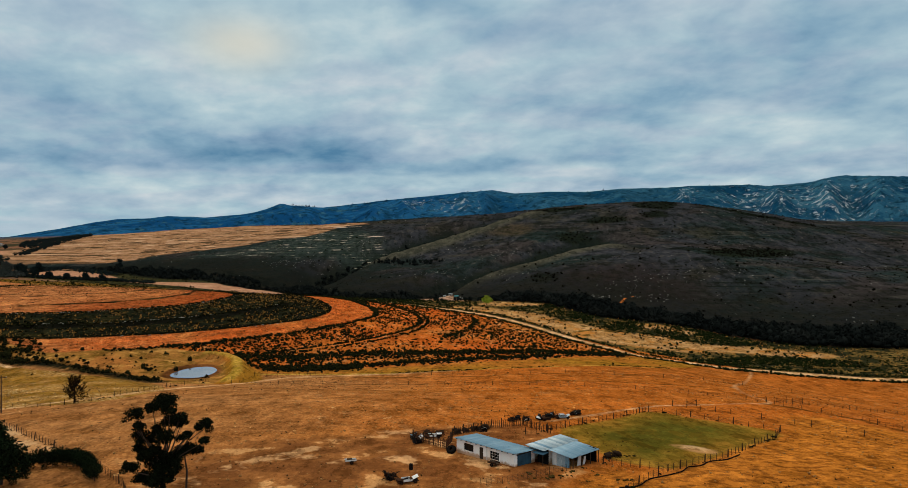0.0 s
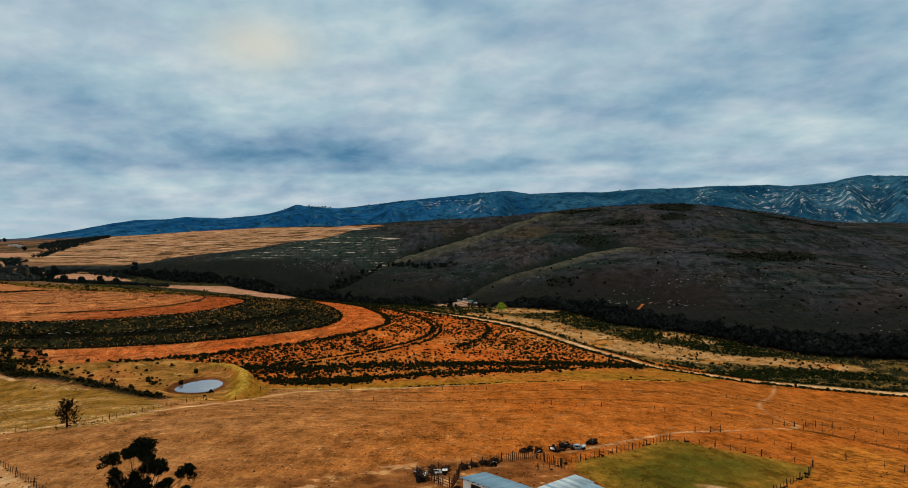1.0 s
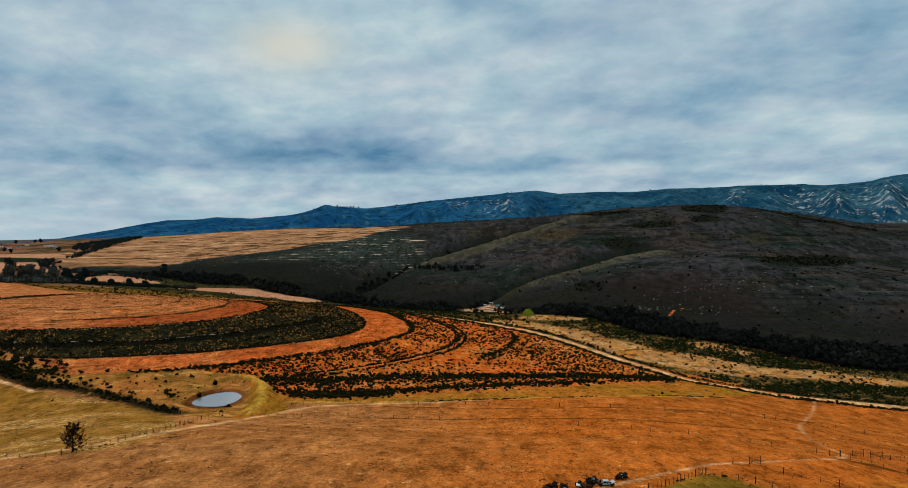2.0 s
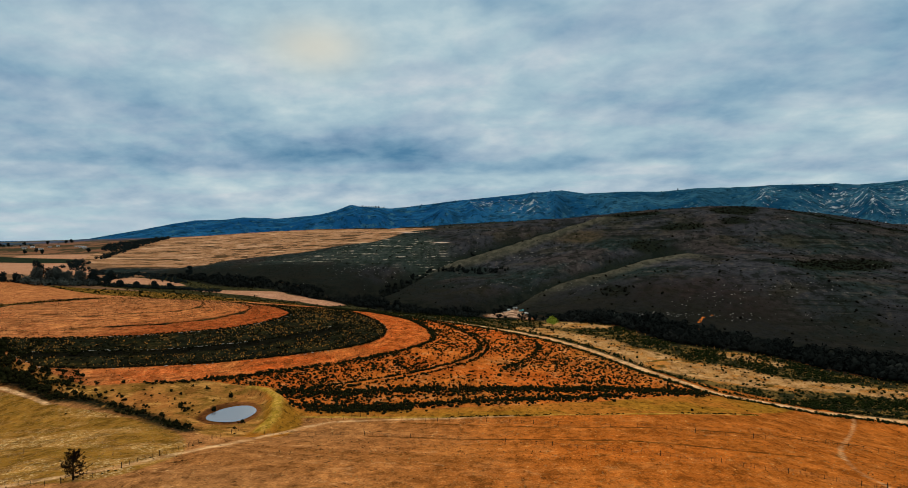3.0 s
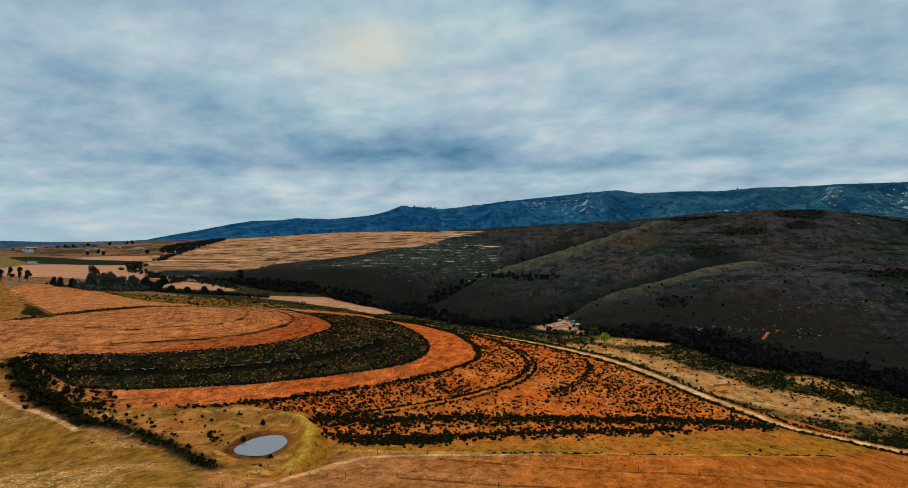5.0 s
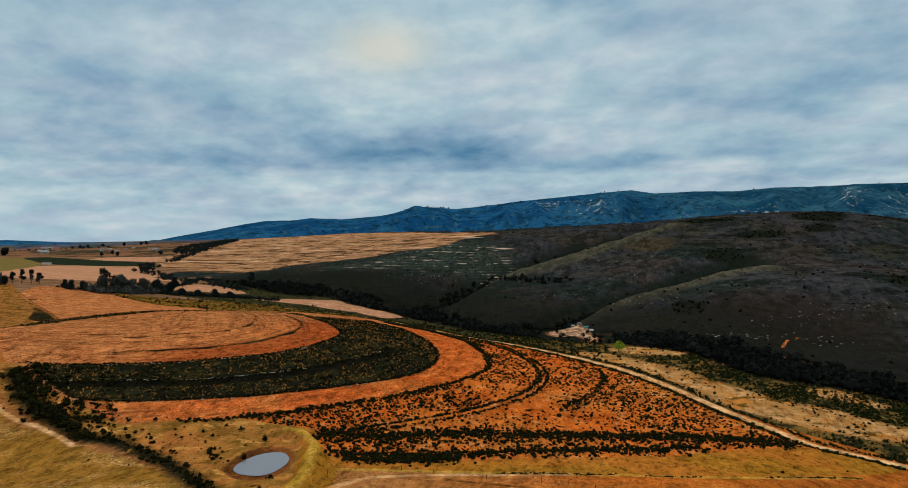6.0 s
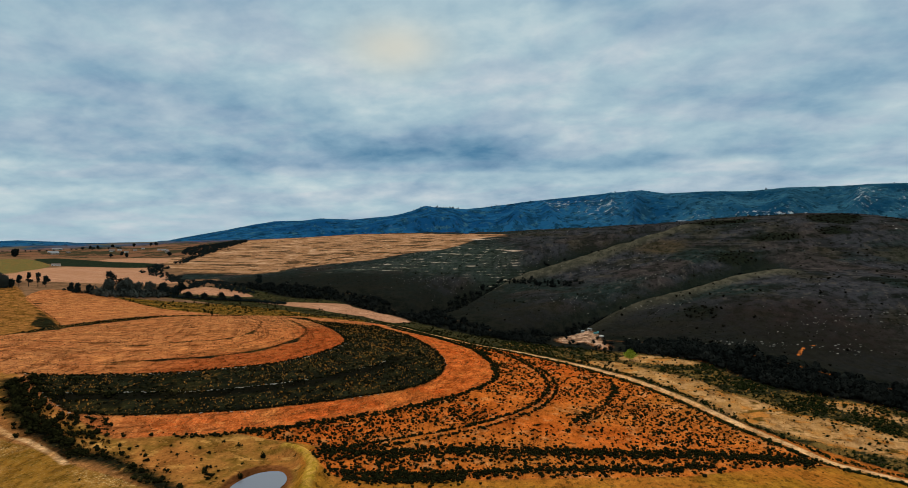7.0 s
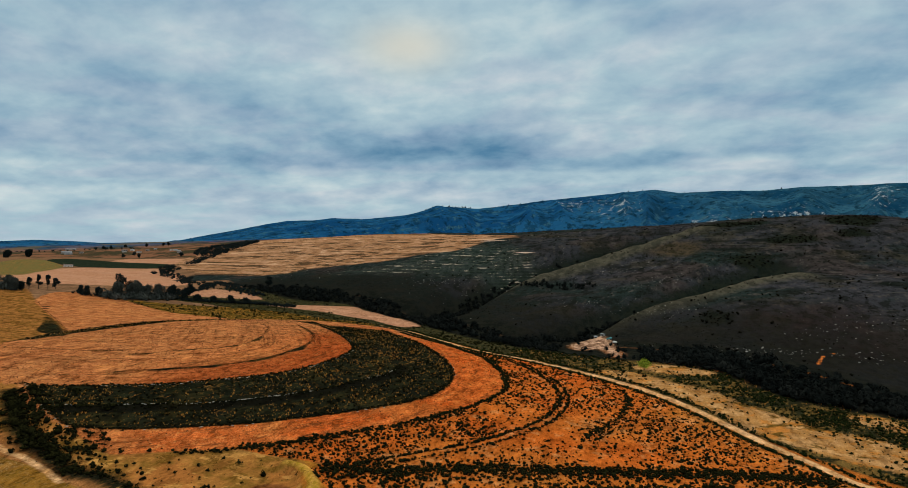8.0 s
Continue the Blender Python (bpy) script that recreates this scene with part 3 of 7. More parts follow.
# outlines of the land's fields and lines, east and north in metres
AREAS = {
    "core": [(-266, 341), (-256, 340), (-238, 344), (-216, 354), (-194, 365), (-174, 383), (-155, 406), (-148, 433), (-147, 460), (-153, 488), (-169, 521), (-198, 573), (-248, 655), (-278, 682), (-298, 675), (-316, 625), (-323, 592), (-331, 557), (-334, 503), (-338, 462), (-339, 437), (-340, 413)],
    "shrub_band": [(-248, 337), (-226, 322), (-206, 311), (-194, 310), (-173, 316), (-153, 326), (-134, 338), (-116, 353), (-96, 371), (-82, 388), (-75, 410), (-76, 436), (-84, 465), (-99, 498), (-121, 538), (-160, 610), (-195, 672), (-248, 672), (-285, 700), (-345, 560), (-345, 420)],
    "strip": [(-199, 307), (-186, 301), (-170, 294), (-151, 303), (-133, 313), (-117, 327), (-99, 343), (-80, 361), (-64, 382), (-55, 400), (-50, 424), (-52, 451), (-61, 479), (-74, 505), (-95, 531), (-128, 580), (-176, 662), (-203, 703), (-285, 715), (-350, 560), (-345, 420), (-262, 345), (-228, 318)],
    "west_field": [(-340, 413), (-338, 462), (-484, 601), (-561, 670), (-590, 740), (-503, 724), (-393, 654), (-320, 632), (-331, 557)],
    "west_stubble": [(-340, 405), (-340, 462), (-484, 601), (-561, 670), (-700, 760), (-1000, 700), (-800, 350), (-500, 250), (-330, 300), (-275, 345)],
    "meadow": [(-503, 724), (-446, 732), (-382, 761), (-330, 765), (-277, 745), (-235, 742), (-185, 685), (-150, 630), (-163, 648), (-200, 708), (-288, 708), (-320, 632), (-393, 654)],
    "olive": [(-209, 283), (-190, 279), (-167, 270), (-141, 262), (-118, 248), (-98, 229), (-82, 199), (-80, 182), (-84, 166), (-104, 158), (-190, 120), (-330, 160), (-330, 290), (-240, 300)],
    "basin": [(-122, 263), (-103, 242), (-84, 227), (-81, 240), (-86, 265), (-97, 296), (-108, 306), (-118, 300), (-127, 284)],
    "lawn": [(21, 142), (33, 154), (47, 169), (55, 161), (68, 148), (63, 139), (47, 123), (35, 113), (28, 117), (25, 125)],
    "lawn_bare": [(40, 131), (43, 130), (47, 126), (45, 123), (42, 126)],
    "sand_lot": [(35, 482), (49, 473), (60, 463), (71, 449), (83, 440), (95, 429), (106, 423), (119, 420), (129, 412), (138, 402), (132, 392), (121, 388), (106, 387), (96, 392), (82, 402), (69, 412), (56, 431), (45, 448), (20, 475), (0, 492), (-10, 502), (16, 500)],
    "quarry": [(-26, 625), (-22, 655), (-14, 700), (-4, 712), (2, 690), (5, 655), (12, 575), (8, 550), (1, 600), (-6, 632), (-17, 603)],
    "pond": [(-106, 264), (-101, 261), (-95, 262), (-93, 269), (-94, 278), (-99, 285), (-104, 284), (-107, 279), (-108, 270)],
    "mud": [(-109, 262), (-99, 254), (-92, 257), (-90, 266), (-92, 279), (-99, 290), (-107, 290), (-112, 283), (-112, 273)],
    "yellow_strip": [(-80, 288), (-51, 297), (-9, 308), (35, 320), (87, 357), (125, 352), (98, 325), (52, 296), (-8, 292), (-51, 286), (-76, 279)],
    "bush_strip": [(-98, 312), (-58, 327), (-11, 339), (38, 352), (76, 362), (95, 361), (75, 350), (35, 319), (-9, 309), (-51, 297), (-84, 289)],
    "bush_field": [(-84, 316), (-60, 326), (-11, 339), (38, 352), (76, 362), (92, 370), (84, 381), (66, 404), (45, 432), (19, 461), (-14, 490), (-51, 515), (-90, 542), (-74, 505), (-61, 479), (-52, 451), (-50, 424), (-55, 400), (-64, 382), (-80, 361), (-99, 343), (-117, 327), (-133, 313)],
    "plateau": [(-888, 1383), (-754, 1250), (-594, 1194), (-469, 1181), (-377, 1181), (-287, 1216), (-241, 1234), (-196, 1324), (-156, 1334), (-250, 1480), (-420, 1750), (-900, 2250), (-1074, 2383), (-980, 1758), (-949, 1551)],
    "pale_field": [(-494, 813), (-503, 902), (-442, 881), (-404, 844), (-435, 828), (-477, 810)],
    "pale_river_field": [(-383, 806), (-346, 835), (-289, 856), (-275, 837), (-254, 826), (-216, 793), (-190, 763), (-178, 734), (-198, 727), (-236, 766), (-276, 785), (-317, 802)],
    "rust_field": [(-570, 880), (-680, 800), (-780, 850), (-900, 980), (-1000, 1180), (-930, 1300), (-810, 1255), (-640, 1060)],
    "field_shade": [(-557, 668), (-505, 640), (-472, 597), (-349, 479), (-346, 455), (-381, 474), (-420, 520), (-480, 585)],
    "rust_far": [(-1031, 1344), (-1071, 1467), (-925, 1469), (-881, 1383), (-953, 1349)],
    "crop": [(-1178, 1347), (-1212, 1434), (-1042, 1392), (-901, 1372), (-866, 1304), (-966, 1263), (-1034, 1250)],
    "pasture": [(-1196, 1248), (-1243, 1385), (-1093, 1286), (-1009, 1201), (-934, 1061), (-822, 884)],
    "scrub_hills": [(-620, 1130), (-494, 958), (-374, 961), (-234, 874), (-140, 764), (-46, 675), (20, 642), (80, 585), (123, 538), (162, 502), (330, 430), (900, 250), (4700, -600), (4700, 4700), (-200, 4700), (-700, 2600), (-750, 1250)],
    "river_wood": [(-494, 958), (-374, 961), (-234, 874), (-140, 764), (-46, 675), (20, 642), (80, 585), (123, 538), (162, 502), (330, 430), (420, 360), (330, 350), (260, 370), (215, 388), (176, 412), (160, 434), (144, 448), (117, 455), (101, 458), (87, 470), (76, 483), (67, 503), (46, 518), (26, 531), (4, 539), (-16, 548), (-59, 590), (-123, 680), (-203, 771), (-305, 869), (-361, 868), (-395, 880), (-470, 935)],
    "far_plain": [(-1500, 1450), (-1100, 1475), (-930, 1500), (-905, 1600), (-900, 1750), (-800, 2100), (-900, 2600), (-2300, 2600), (-2500, 1700)],
    "flats": [(-60, 575), (4, 545), (46, 522), (70, 500), (90, 472), (120, 460), (150, 448), (176, 415), (220, 390), (330, 350), (600, 250), (600, 225), (300, 292), (207, 323), (145, 348), (100, 378), (66, 412), (19, 471), (-51, 525)],
    "river_sand": [(16, 512), (26, 521), (41, 519), (60, 506), (64, 498), (49, 494), (32, 499)],
    "yard": [(-37, 90), (-8, 80), (8, 85), (14, 100), (19, 110), (24, 118), (24, 132), (14, 146), (2, 146), (-10, 140), (-22, 132), (-38, 124), (-44, 110)],
    "clods": [(16, 92), (17, 103), (24, 112), (32, 111), (46, 127), (70, 150), (80, 170), (92, 176), (102, 160), (112, 136), (100, 90), (40, 80)],
    "inner_bush": [(-133, 313), (-84, 316), (-70, 329), (-51, 345), (-36, 363), (-26, 381), (-20, 401), (-18, 428), (-23, 453), (-32, 474), (-46, 496), (-66, 517), (-90, 530), (-61, 479), (-52, 451), (-50, 424), (-55, 400), (-64, 382), (-80, 361), (-99, 343), (-117, 327)],
    "bare_swathe": [(-76, 325), (-62, 345), (-40, 358), (-24, 378), (-14, 398), (-6, 392), (-12, 376), (-30, 356), (-52, 338), (-68, 324)],
    "creek_side": [(-262, 345), (-228, 322), (-199, 307), (-170, 294), (-150, 303), (-118, 316), (-100, 309), (-108, 303), (-124, 290), (-124, 262), (-100, 238), (-120, 250), (-150, 272), (-190, 286), (-225, 300), (-255, 325)],
    "valley": [(-70, 528), (-110, 580), (-160, 650), (-205, 715), (-290, 720), (-420, 760), (-500, 780), (-480, 960), (-300, 890), (-200, 790), (-120, 700), (-60, 605), (0, 552), (30, 505), (10, 488)],
    "terraces": [(-420, 1100), (-336, 1142), (-294, 1204), (-244, 1256), (-177, 1224), (-119, 1156), (-114, 1106), (-133, 1048), (-152, 1058), (-246, 1080)],
    "crest_bush": [(395, 1150), (432, 1128), (464, 1108), (503, 1092), (560, 1070), (560, 1045), (500, 1066), (455, 1082), (425, 1102), (398, 1130)],
    "slope_bush": [(269, 744), (311, 743), (400, 831), (427, 884), (365, 869), (295, 798)],
    "saddle_bush": [(128, 1190), (157, 1173), (209, 1155), (225, 1190), (170, 1215)],
    "top_bush": [(304, 1186), (336, 1171), (365, 1152), (346, 1100), (305, 1101), (293, 1135)],
    "middle_bush": [(149, 1010), (183, 1005), (203, 988), (177, 972), (151, 976)],
    "lower_bush": [(83, 754), (94, 759), (106, 729), (105, 709), (91, 706), (82, 722)],
    "east_brow_bush": [(285, 1071), (322, 1076), (320, 1046), (288, 1048)],
    "rust_heath": [(50, 1100), (94, 1126), (125, 1093), (112, 1050), (76, 1056)],
    "maroon_heath": [(110, 720), (167, 725), (205, 690), (200, 610), (139, 575), (115, 640)],
    "road_sand": [(126, 404), (144, 400), (166, 396), (200, 376), (196, 366), (159, 380), (128, 381), (110, 387)],
    "bank_sand": [(118, 447), (132, 449), (140, 439), (150, 431), (144, 425), (133, 430), (118, 438)],
    "brow_bush": [(200, 1050), (246, 1026), (262, 1056), (217, 1078)],
    "drive": [(-100, 146), (-89, 139), (-81, 131), (-71, 122), (-64, 115), (-67, 112), (-74, 115), (-80, 119), (-95, 128)],
}
LINES = {
    "road": [(-214, 722), (-191, 702), (-159, 664), (-95, 549), (-51, 521), (-14, 496), (19, 467), (45, 438), (66, 408), (84, 383), (95, 366), (112, 357), (128, 349), (145, 345), (172, 338), (207, 321), (300, 290), (600, 220)],
    "farm_track": [(-150, 118), (-120, 142), (-104, 157), (-89, 173), (-84, 184), (-81, 199), (-77, 215), (-75, 229), (-72, 246), (-67, 265), (-61, 274), (-42, 283), (-21, 288), (0, 291)],
    "foot_path": [(146, 353), (142, 335), (103, 257), (91, 219), (91, 203), (87, 196)],
    "yard_path": [(87, 195), (63, 184), (49, 177), (36, 166), (21, 152)],
    "fence_furrow": [(87, 195), (95, 188), (103, 179), (105, 163), (112, 140)],
    "terrace_a": [(-246, 404), (-241, 408), (-232, 421), (-216, 442), (-212, 468), (-222, 504), (-238, 540), (-256, 575), (-273, 593)],
    "terrace_b": [(-228, 369), (-212, 382), (-195, 396), (-181, 418), (-178, 438), (-177, 466), (-189, 511), (-214, 561), (-254, 625)],
    "terrace_f": [(-318, 403), (-290, 402), (-274, 404), (-255, 410)],
    "terrace_g": [(-286, 387), (-270, 389), (-256, 390), (-240, 389)],
    "terrace_h": [(-262, 352), (-249, 358), (-238, 362), (-222, 369)],
    "saddle_strip": [(-245, 1315), (-209, 1298), (-166, 1292)],
    "terrace_c": [(-217, 324), (-199, 332), (-170, 344), (-147, 361), (-128, 380), (-118, 399), (-108, 420), (-108, 445)],
    "terrace_d": [(-84, 316), (-70, 329), (-51, 345), (-36, 363), (-26, 381), (-20, 401), (-18, 428), (-23, 453), (-32, 474), (-46, 496), (-66, 517)],
    "terrace_e": [(-5, 373), (4, 394), (11, 420), (14, 444), (9, 459)],
    "furrow_a": [(-40, 279), (-10, 274), (16, 268), (34, 266), (51, 264), (78, 264), (100, 268), (120, 278)],
    "furrow_b": [(-46, 249), (-10, 247), (15, 245), (37, 242), (58, 235), (71, 232), (83, 232)],
    "field_streak": [(-230, 296), (-208, 286), (-199, 284), (-189, 280), (-180, 276), (-170, 270)],
    "olive_rut": [(-190, 262), (-174, 246), (-158, 231), (-130, 202), (-112, 184)],
    "hedge": [(-76, 277), (-51, 285), (-8, 291), (52, 294), (98, 321)],
    "creek": [(-250, 330), (-224, 307), (-207, 295), (-190, 287), (-173, 278), (-161, 277), (-146, 271), (-138, 267), (-125, 259), (-112, 248), (-101, 239)],
    "dam": [(-108, 307), (-100, 303), (-90, 290), (-85, 276), (-81, 263), (-79, 250), (-78, 240)],
    "field_edge": [(-340, 413), (-338, 462), (-491, 609), (-561, 670)],
    "gully_a": [(-200, 850), (-190, 905), (-176, 968), (-150, 1036), (-112, 1086), (-66, 1125), (-18, 1165), (30, 1195), (80, 1215)],
    "gully_b": [(-62, 690), (-42, 740), (-14, 800), (15, 838), (50, 858), (90, 880), (136, 925), (190, 950)],
    "knoll_rim": [(-700, 330), (-450, 318), (-330, 335), (-266, 341), (-256, 340), (-238, 344), (-216, 354), (-194, 365), (-174, 383), (-155, 406), (-148, 433), (-147, 460), (-153, 488), (-169, 521), (-198, 573), (-248, 655), (-300, 740)],
    "belt_a": [(-95, 309), (-78, 312), (-57, 321), (-34, 328), (-10, 333), (14, 339), (38, 346), (63, 355), (88, 361)],
    "belt_b": [(-85, 292), (-65, 296), (-44, 304), (-20, 313), (2, 318), (27, 323), (48, 336)],
    "strip_edge": [(-151, 303), (-133, 313), (-117, 327), (-99, 343), (-80, 361), (-64, 382), (-55, 400), (-50, 424), (-52, 451), (-61, 479), (-74, 505), (-95, 531), (-128, 580), (-176, 662)],
    "spur_a": [(-185, 890), (-172, 940), (-150, 985), (-120, 1010), (-88, 1024), (-56, 1040), (-15, 1071), (28, 1113), (74, 1150), (130, 1172)],
    "spur_b": [(-48, 640), (-36, 669), (-9, 746), (21, 784), (52, 802), (84, 818), (120, 845), (147, 858), (190, 868)],
    "hill_ledge": [(-207, 1193), (-171, 1186), (-131, 1177), (-92, 1166)],
    "red_scar": [(139, 584), (147, 606), (151, 613), (162, 620)],
}


def hashed(i, j, seed):
    v = np.sin(i * 127.1 + j * 311.7 + seed * 74.7) * 43758.5453
    return v - np.floor(v)


def ripple(x, y, size, octaves=4, seed=0):
    """Soft random relief between about -1 and 1, with its broadest forms of that size in metres."""
    total, weight, gain = 0.0, 0.0, 1.0
    for k in range(octaves):
        u, v = x / size * 2**k, y / size * 2**k
        i, j = np.floor(u), np.floor(v)
        a, b = u - i, v - j
        a, b = a * a * (3 - 2 * a), b * b * (3 - 2 * b)
        s = seed + 13 * k
        low = hashed(i, j, s) * (1 - a) + hashed(i + 1, j, s) * a
        top = hashed(i, j + 1, s) * (1 - a) + hashed(i + 1, j + 1, s) * a
        total, weight, gain = total + gain * (low * (1 - b) + top * b), weight + gain, gain * 0.5
    return 2 * total / weight - 1


def rounded(points, closed=False, steps=4):
    """A smooth curve through the corner points of an outline."""
    p = np.array(points, float)
    n, out = len(p), []
    for k in range(n if closed else n - 1):
        a, b, c, d = (p[(k + m) % n] if closed else p[min(max(k + m, 0), n - 1)] for m in (-1, 0, 1, 2))
        for t in np.arange(steps) / steps:
            out.append(0.5 * (2 * b + (c - a) * t + (2 * a - 5 * b + 4 * c - d) * t**2 + (3 * b - a - 3 * c + d) * t**3))
    return np.array(out if closed else out + [p[-1]])


def reach(x, y, curve, closed=False):
    """Distance of each place from a curve."""
    ends = np.roll(curve, -1, 0) if closed else curve[1:]
    best = np.full(np.shape(x), 1e12)
    for a, b in zip(curve, ends):
        d = b - a
        t = np.clip(((x - a[0]) * d[0] + (y - a[1]) * d[1]) / max(d @ d, 1e-9), 0, 1)
        best = np.minimum(best, (x - a[0] - t * d[0]) ** 2 + (y - a[1] - t * d[1]) ** 2)
    return np.sqrt(best)


def inside(x, y, curve):
    hit = np.zeros(np.shape(x), bool)
    for (ax, ay), (bx, by) in zip(curve, np.roll(curve, -1, 0)):
        if ay != by:
            hit ^= ((ay > y) != (by > y)) & (x < (bx - ax) * (y - ay) / (by - ay) + ax)
    return hit


ROUND_AREA = {name: rounded(p, True, 3) for name, p in AREAS.items()}
ROUND_LINE = {name: rounded(p) for name, p in LINES.items()}


def depth_in(name, x, y):
    """Metres inside an area; below zero outside it."""
    curve = ROUND_AREA[name]
    lo, hi, out = curve.min(0) - 40, curve.max(0) + 40, np.full(np.shape(x), -40.0)
    near = (x > lo[0]) & (x < hi[0]) & (y > lo[1]) & (y < hi[1])
    u, v = x[near], y[near]
    out[near] = np.where(inside(u, v, curve), 1, -1) * reach(u, v, curve, True)
    return out


def beside(name, x, y):
    """Metres from a line, at most 60."""
    curve = ROUND_LINE[name]
    lo, hi, out = curve.min(0) - 60, curve.max(0) + 60, np.full(np.shape(x), 60.0)
    near = (x > lo[0]) & (x < hi[0]) & (y > lo[1]) & (y < hi[1])
    out[near] = np.minimum(60, reach(x[near], y[near], curve))
    return out


def ease(v, lo, hi):
    t = np.clip((v - lo) / (hi - lo), 0, 1)
    return t * t * (3 - 2 * t)


RIVER = rounded([(-494, 958), (-374, 961), (-234, 874), (-140, 764), (-46, 675), (20, 642), (80, 585), (123, 538), (162, 502), (330, 430), (600, 330)])
WATER = -11.7


def height(x, y):
    """The ground's height at places of the plan."""
    x, y = np.asarray(x, float), np.asarray(y, float)
    shape = x.shape
    x, y = x.ravel(), y.ravel()
    z = SLOPE[0] + SLOPE[1] * np.clip(x, -1800, 1500) + SLOPE[2] * np.clip(y, -300, 2600)
    for cx, cy, r, h in SWELLS_NEAR + SWELLS_KNOLL + SWELLS_HILL + SWELLS_FAR:
        z += h * np.exp(-((x - cx) ** 2 + (y - cy) ** 2) / (2.0 * r * r))
    wild = ease(depth_in("scrub_hills", x, y), 0, 40) * ease(y, 560, 800)
    z += wild * (5.0 * ripple(x, y, 120, 4, 3) - 3.0 * np.abs(ripple(x + 0.4 * y, y * 0.3, 70, 3, 31)))
    for name, wide, rise in (("gully_a", 34, -28), ("gully_b", 30, -22), ("spur_a", 24, 5), ("spur_b", 22, 4)):
        off = beside(name, x, y)
        z += rise * np.exp(-((off / wide) ** 2)) * (1 - ease(off, 36, 60))
    z += 0.25 * ripple(x, y, 9, 3, 5) * ease(y, 60, 120)
    for name in ("terrace_a", "terrace_b", "terrace_c", "terrace_d", "terrace_e", "terrace_f"):
        z += 0.5 * np.exp(-((beside(name, x, y) / 1.8) ** 2))
    shore = -depth_in("pond", x, y)
    bowl = WATER + 0.10 * np.maximum(shore, -6) - 0.25
    z = np.where(shore < 40, bowl + (z - bowl) * ease(shore, 1, 16), z)
    bank = WATER + 3.2 - 0.8 * np.maximum(0, beside("dam", x, y) - 1.3)
    z = np.maximum(z, bank)
    # the range
    r, turn = np.hypot(x, y), np.degrees(np.arctan2(x, y))
    turn = turn + 0.25 * ripple(turn * 10, r / 40, 9, 3, 9)
    crest = np.interp(turn, [a for a, _ in CREST], [h for _, h in CREST])
    climb = np.clip((r - 2500) / 1700, 0, 1)
    folds = 120 * (0.26 - np.abs(ripple(turn * 26 + r * 0.012, r * 0.02, 90, 2, 21))) + ripple(x, y, 520, 2, 22) * 30
    high = 70 + (crest - 70) * climb**0.85 + folds * np.sin(np.pi * np.clip(climb, 0, 1)) ** 0.8 * np.clip((crest - 60) / 200, 0, 1)
    high = np.where(r > 4200, crest - (r - 4200) * 0.12, high)
    m = ease(r, 2300, 3000)
    return (z * (1 - m) + high * m).reshape(shape)


def ground_at(x, y):
    return float(height(np.array([x]), np.array([y]))[0])


def steps_along(lo, hi, fine, fine_lo, fine_hi, growth, coarse):
    mid = np.arange(fine_lo, fine_hi + 0.1, fine)
    out = []
    for start, end, sign in ((fine_hi, hi, 1), (fine_lo, lo, -1)):
        at, step, side = start, fine, []
        while sign * (end - at) > 0:
            step = min(step * growth, coarse)
            at += sign * step
            side.append(at)
        out.append(side)
    return np.array(out[1][::-1] + list(mid) + out[0])


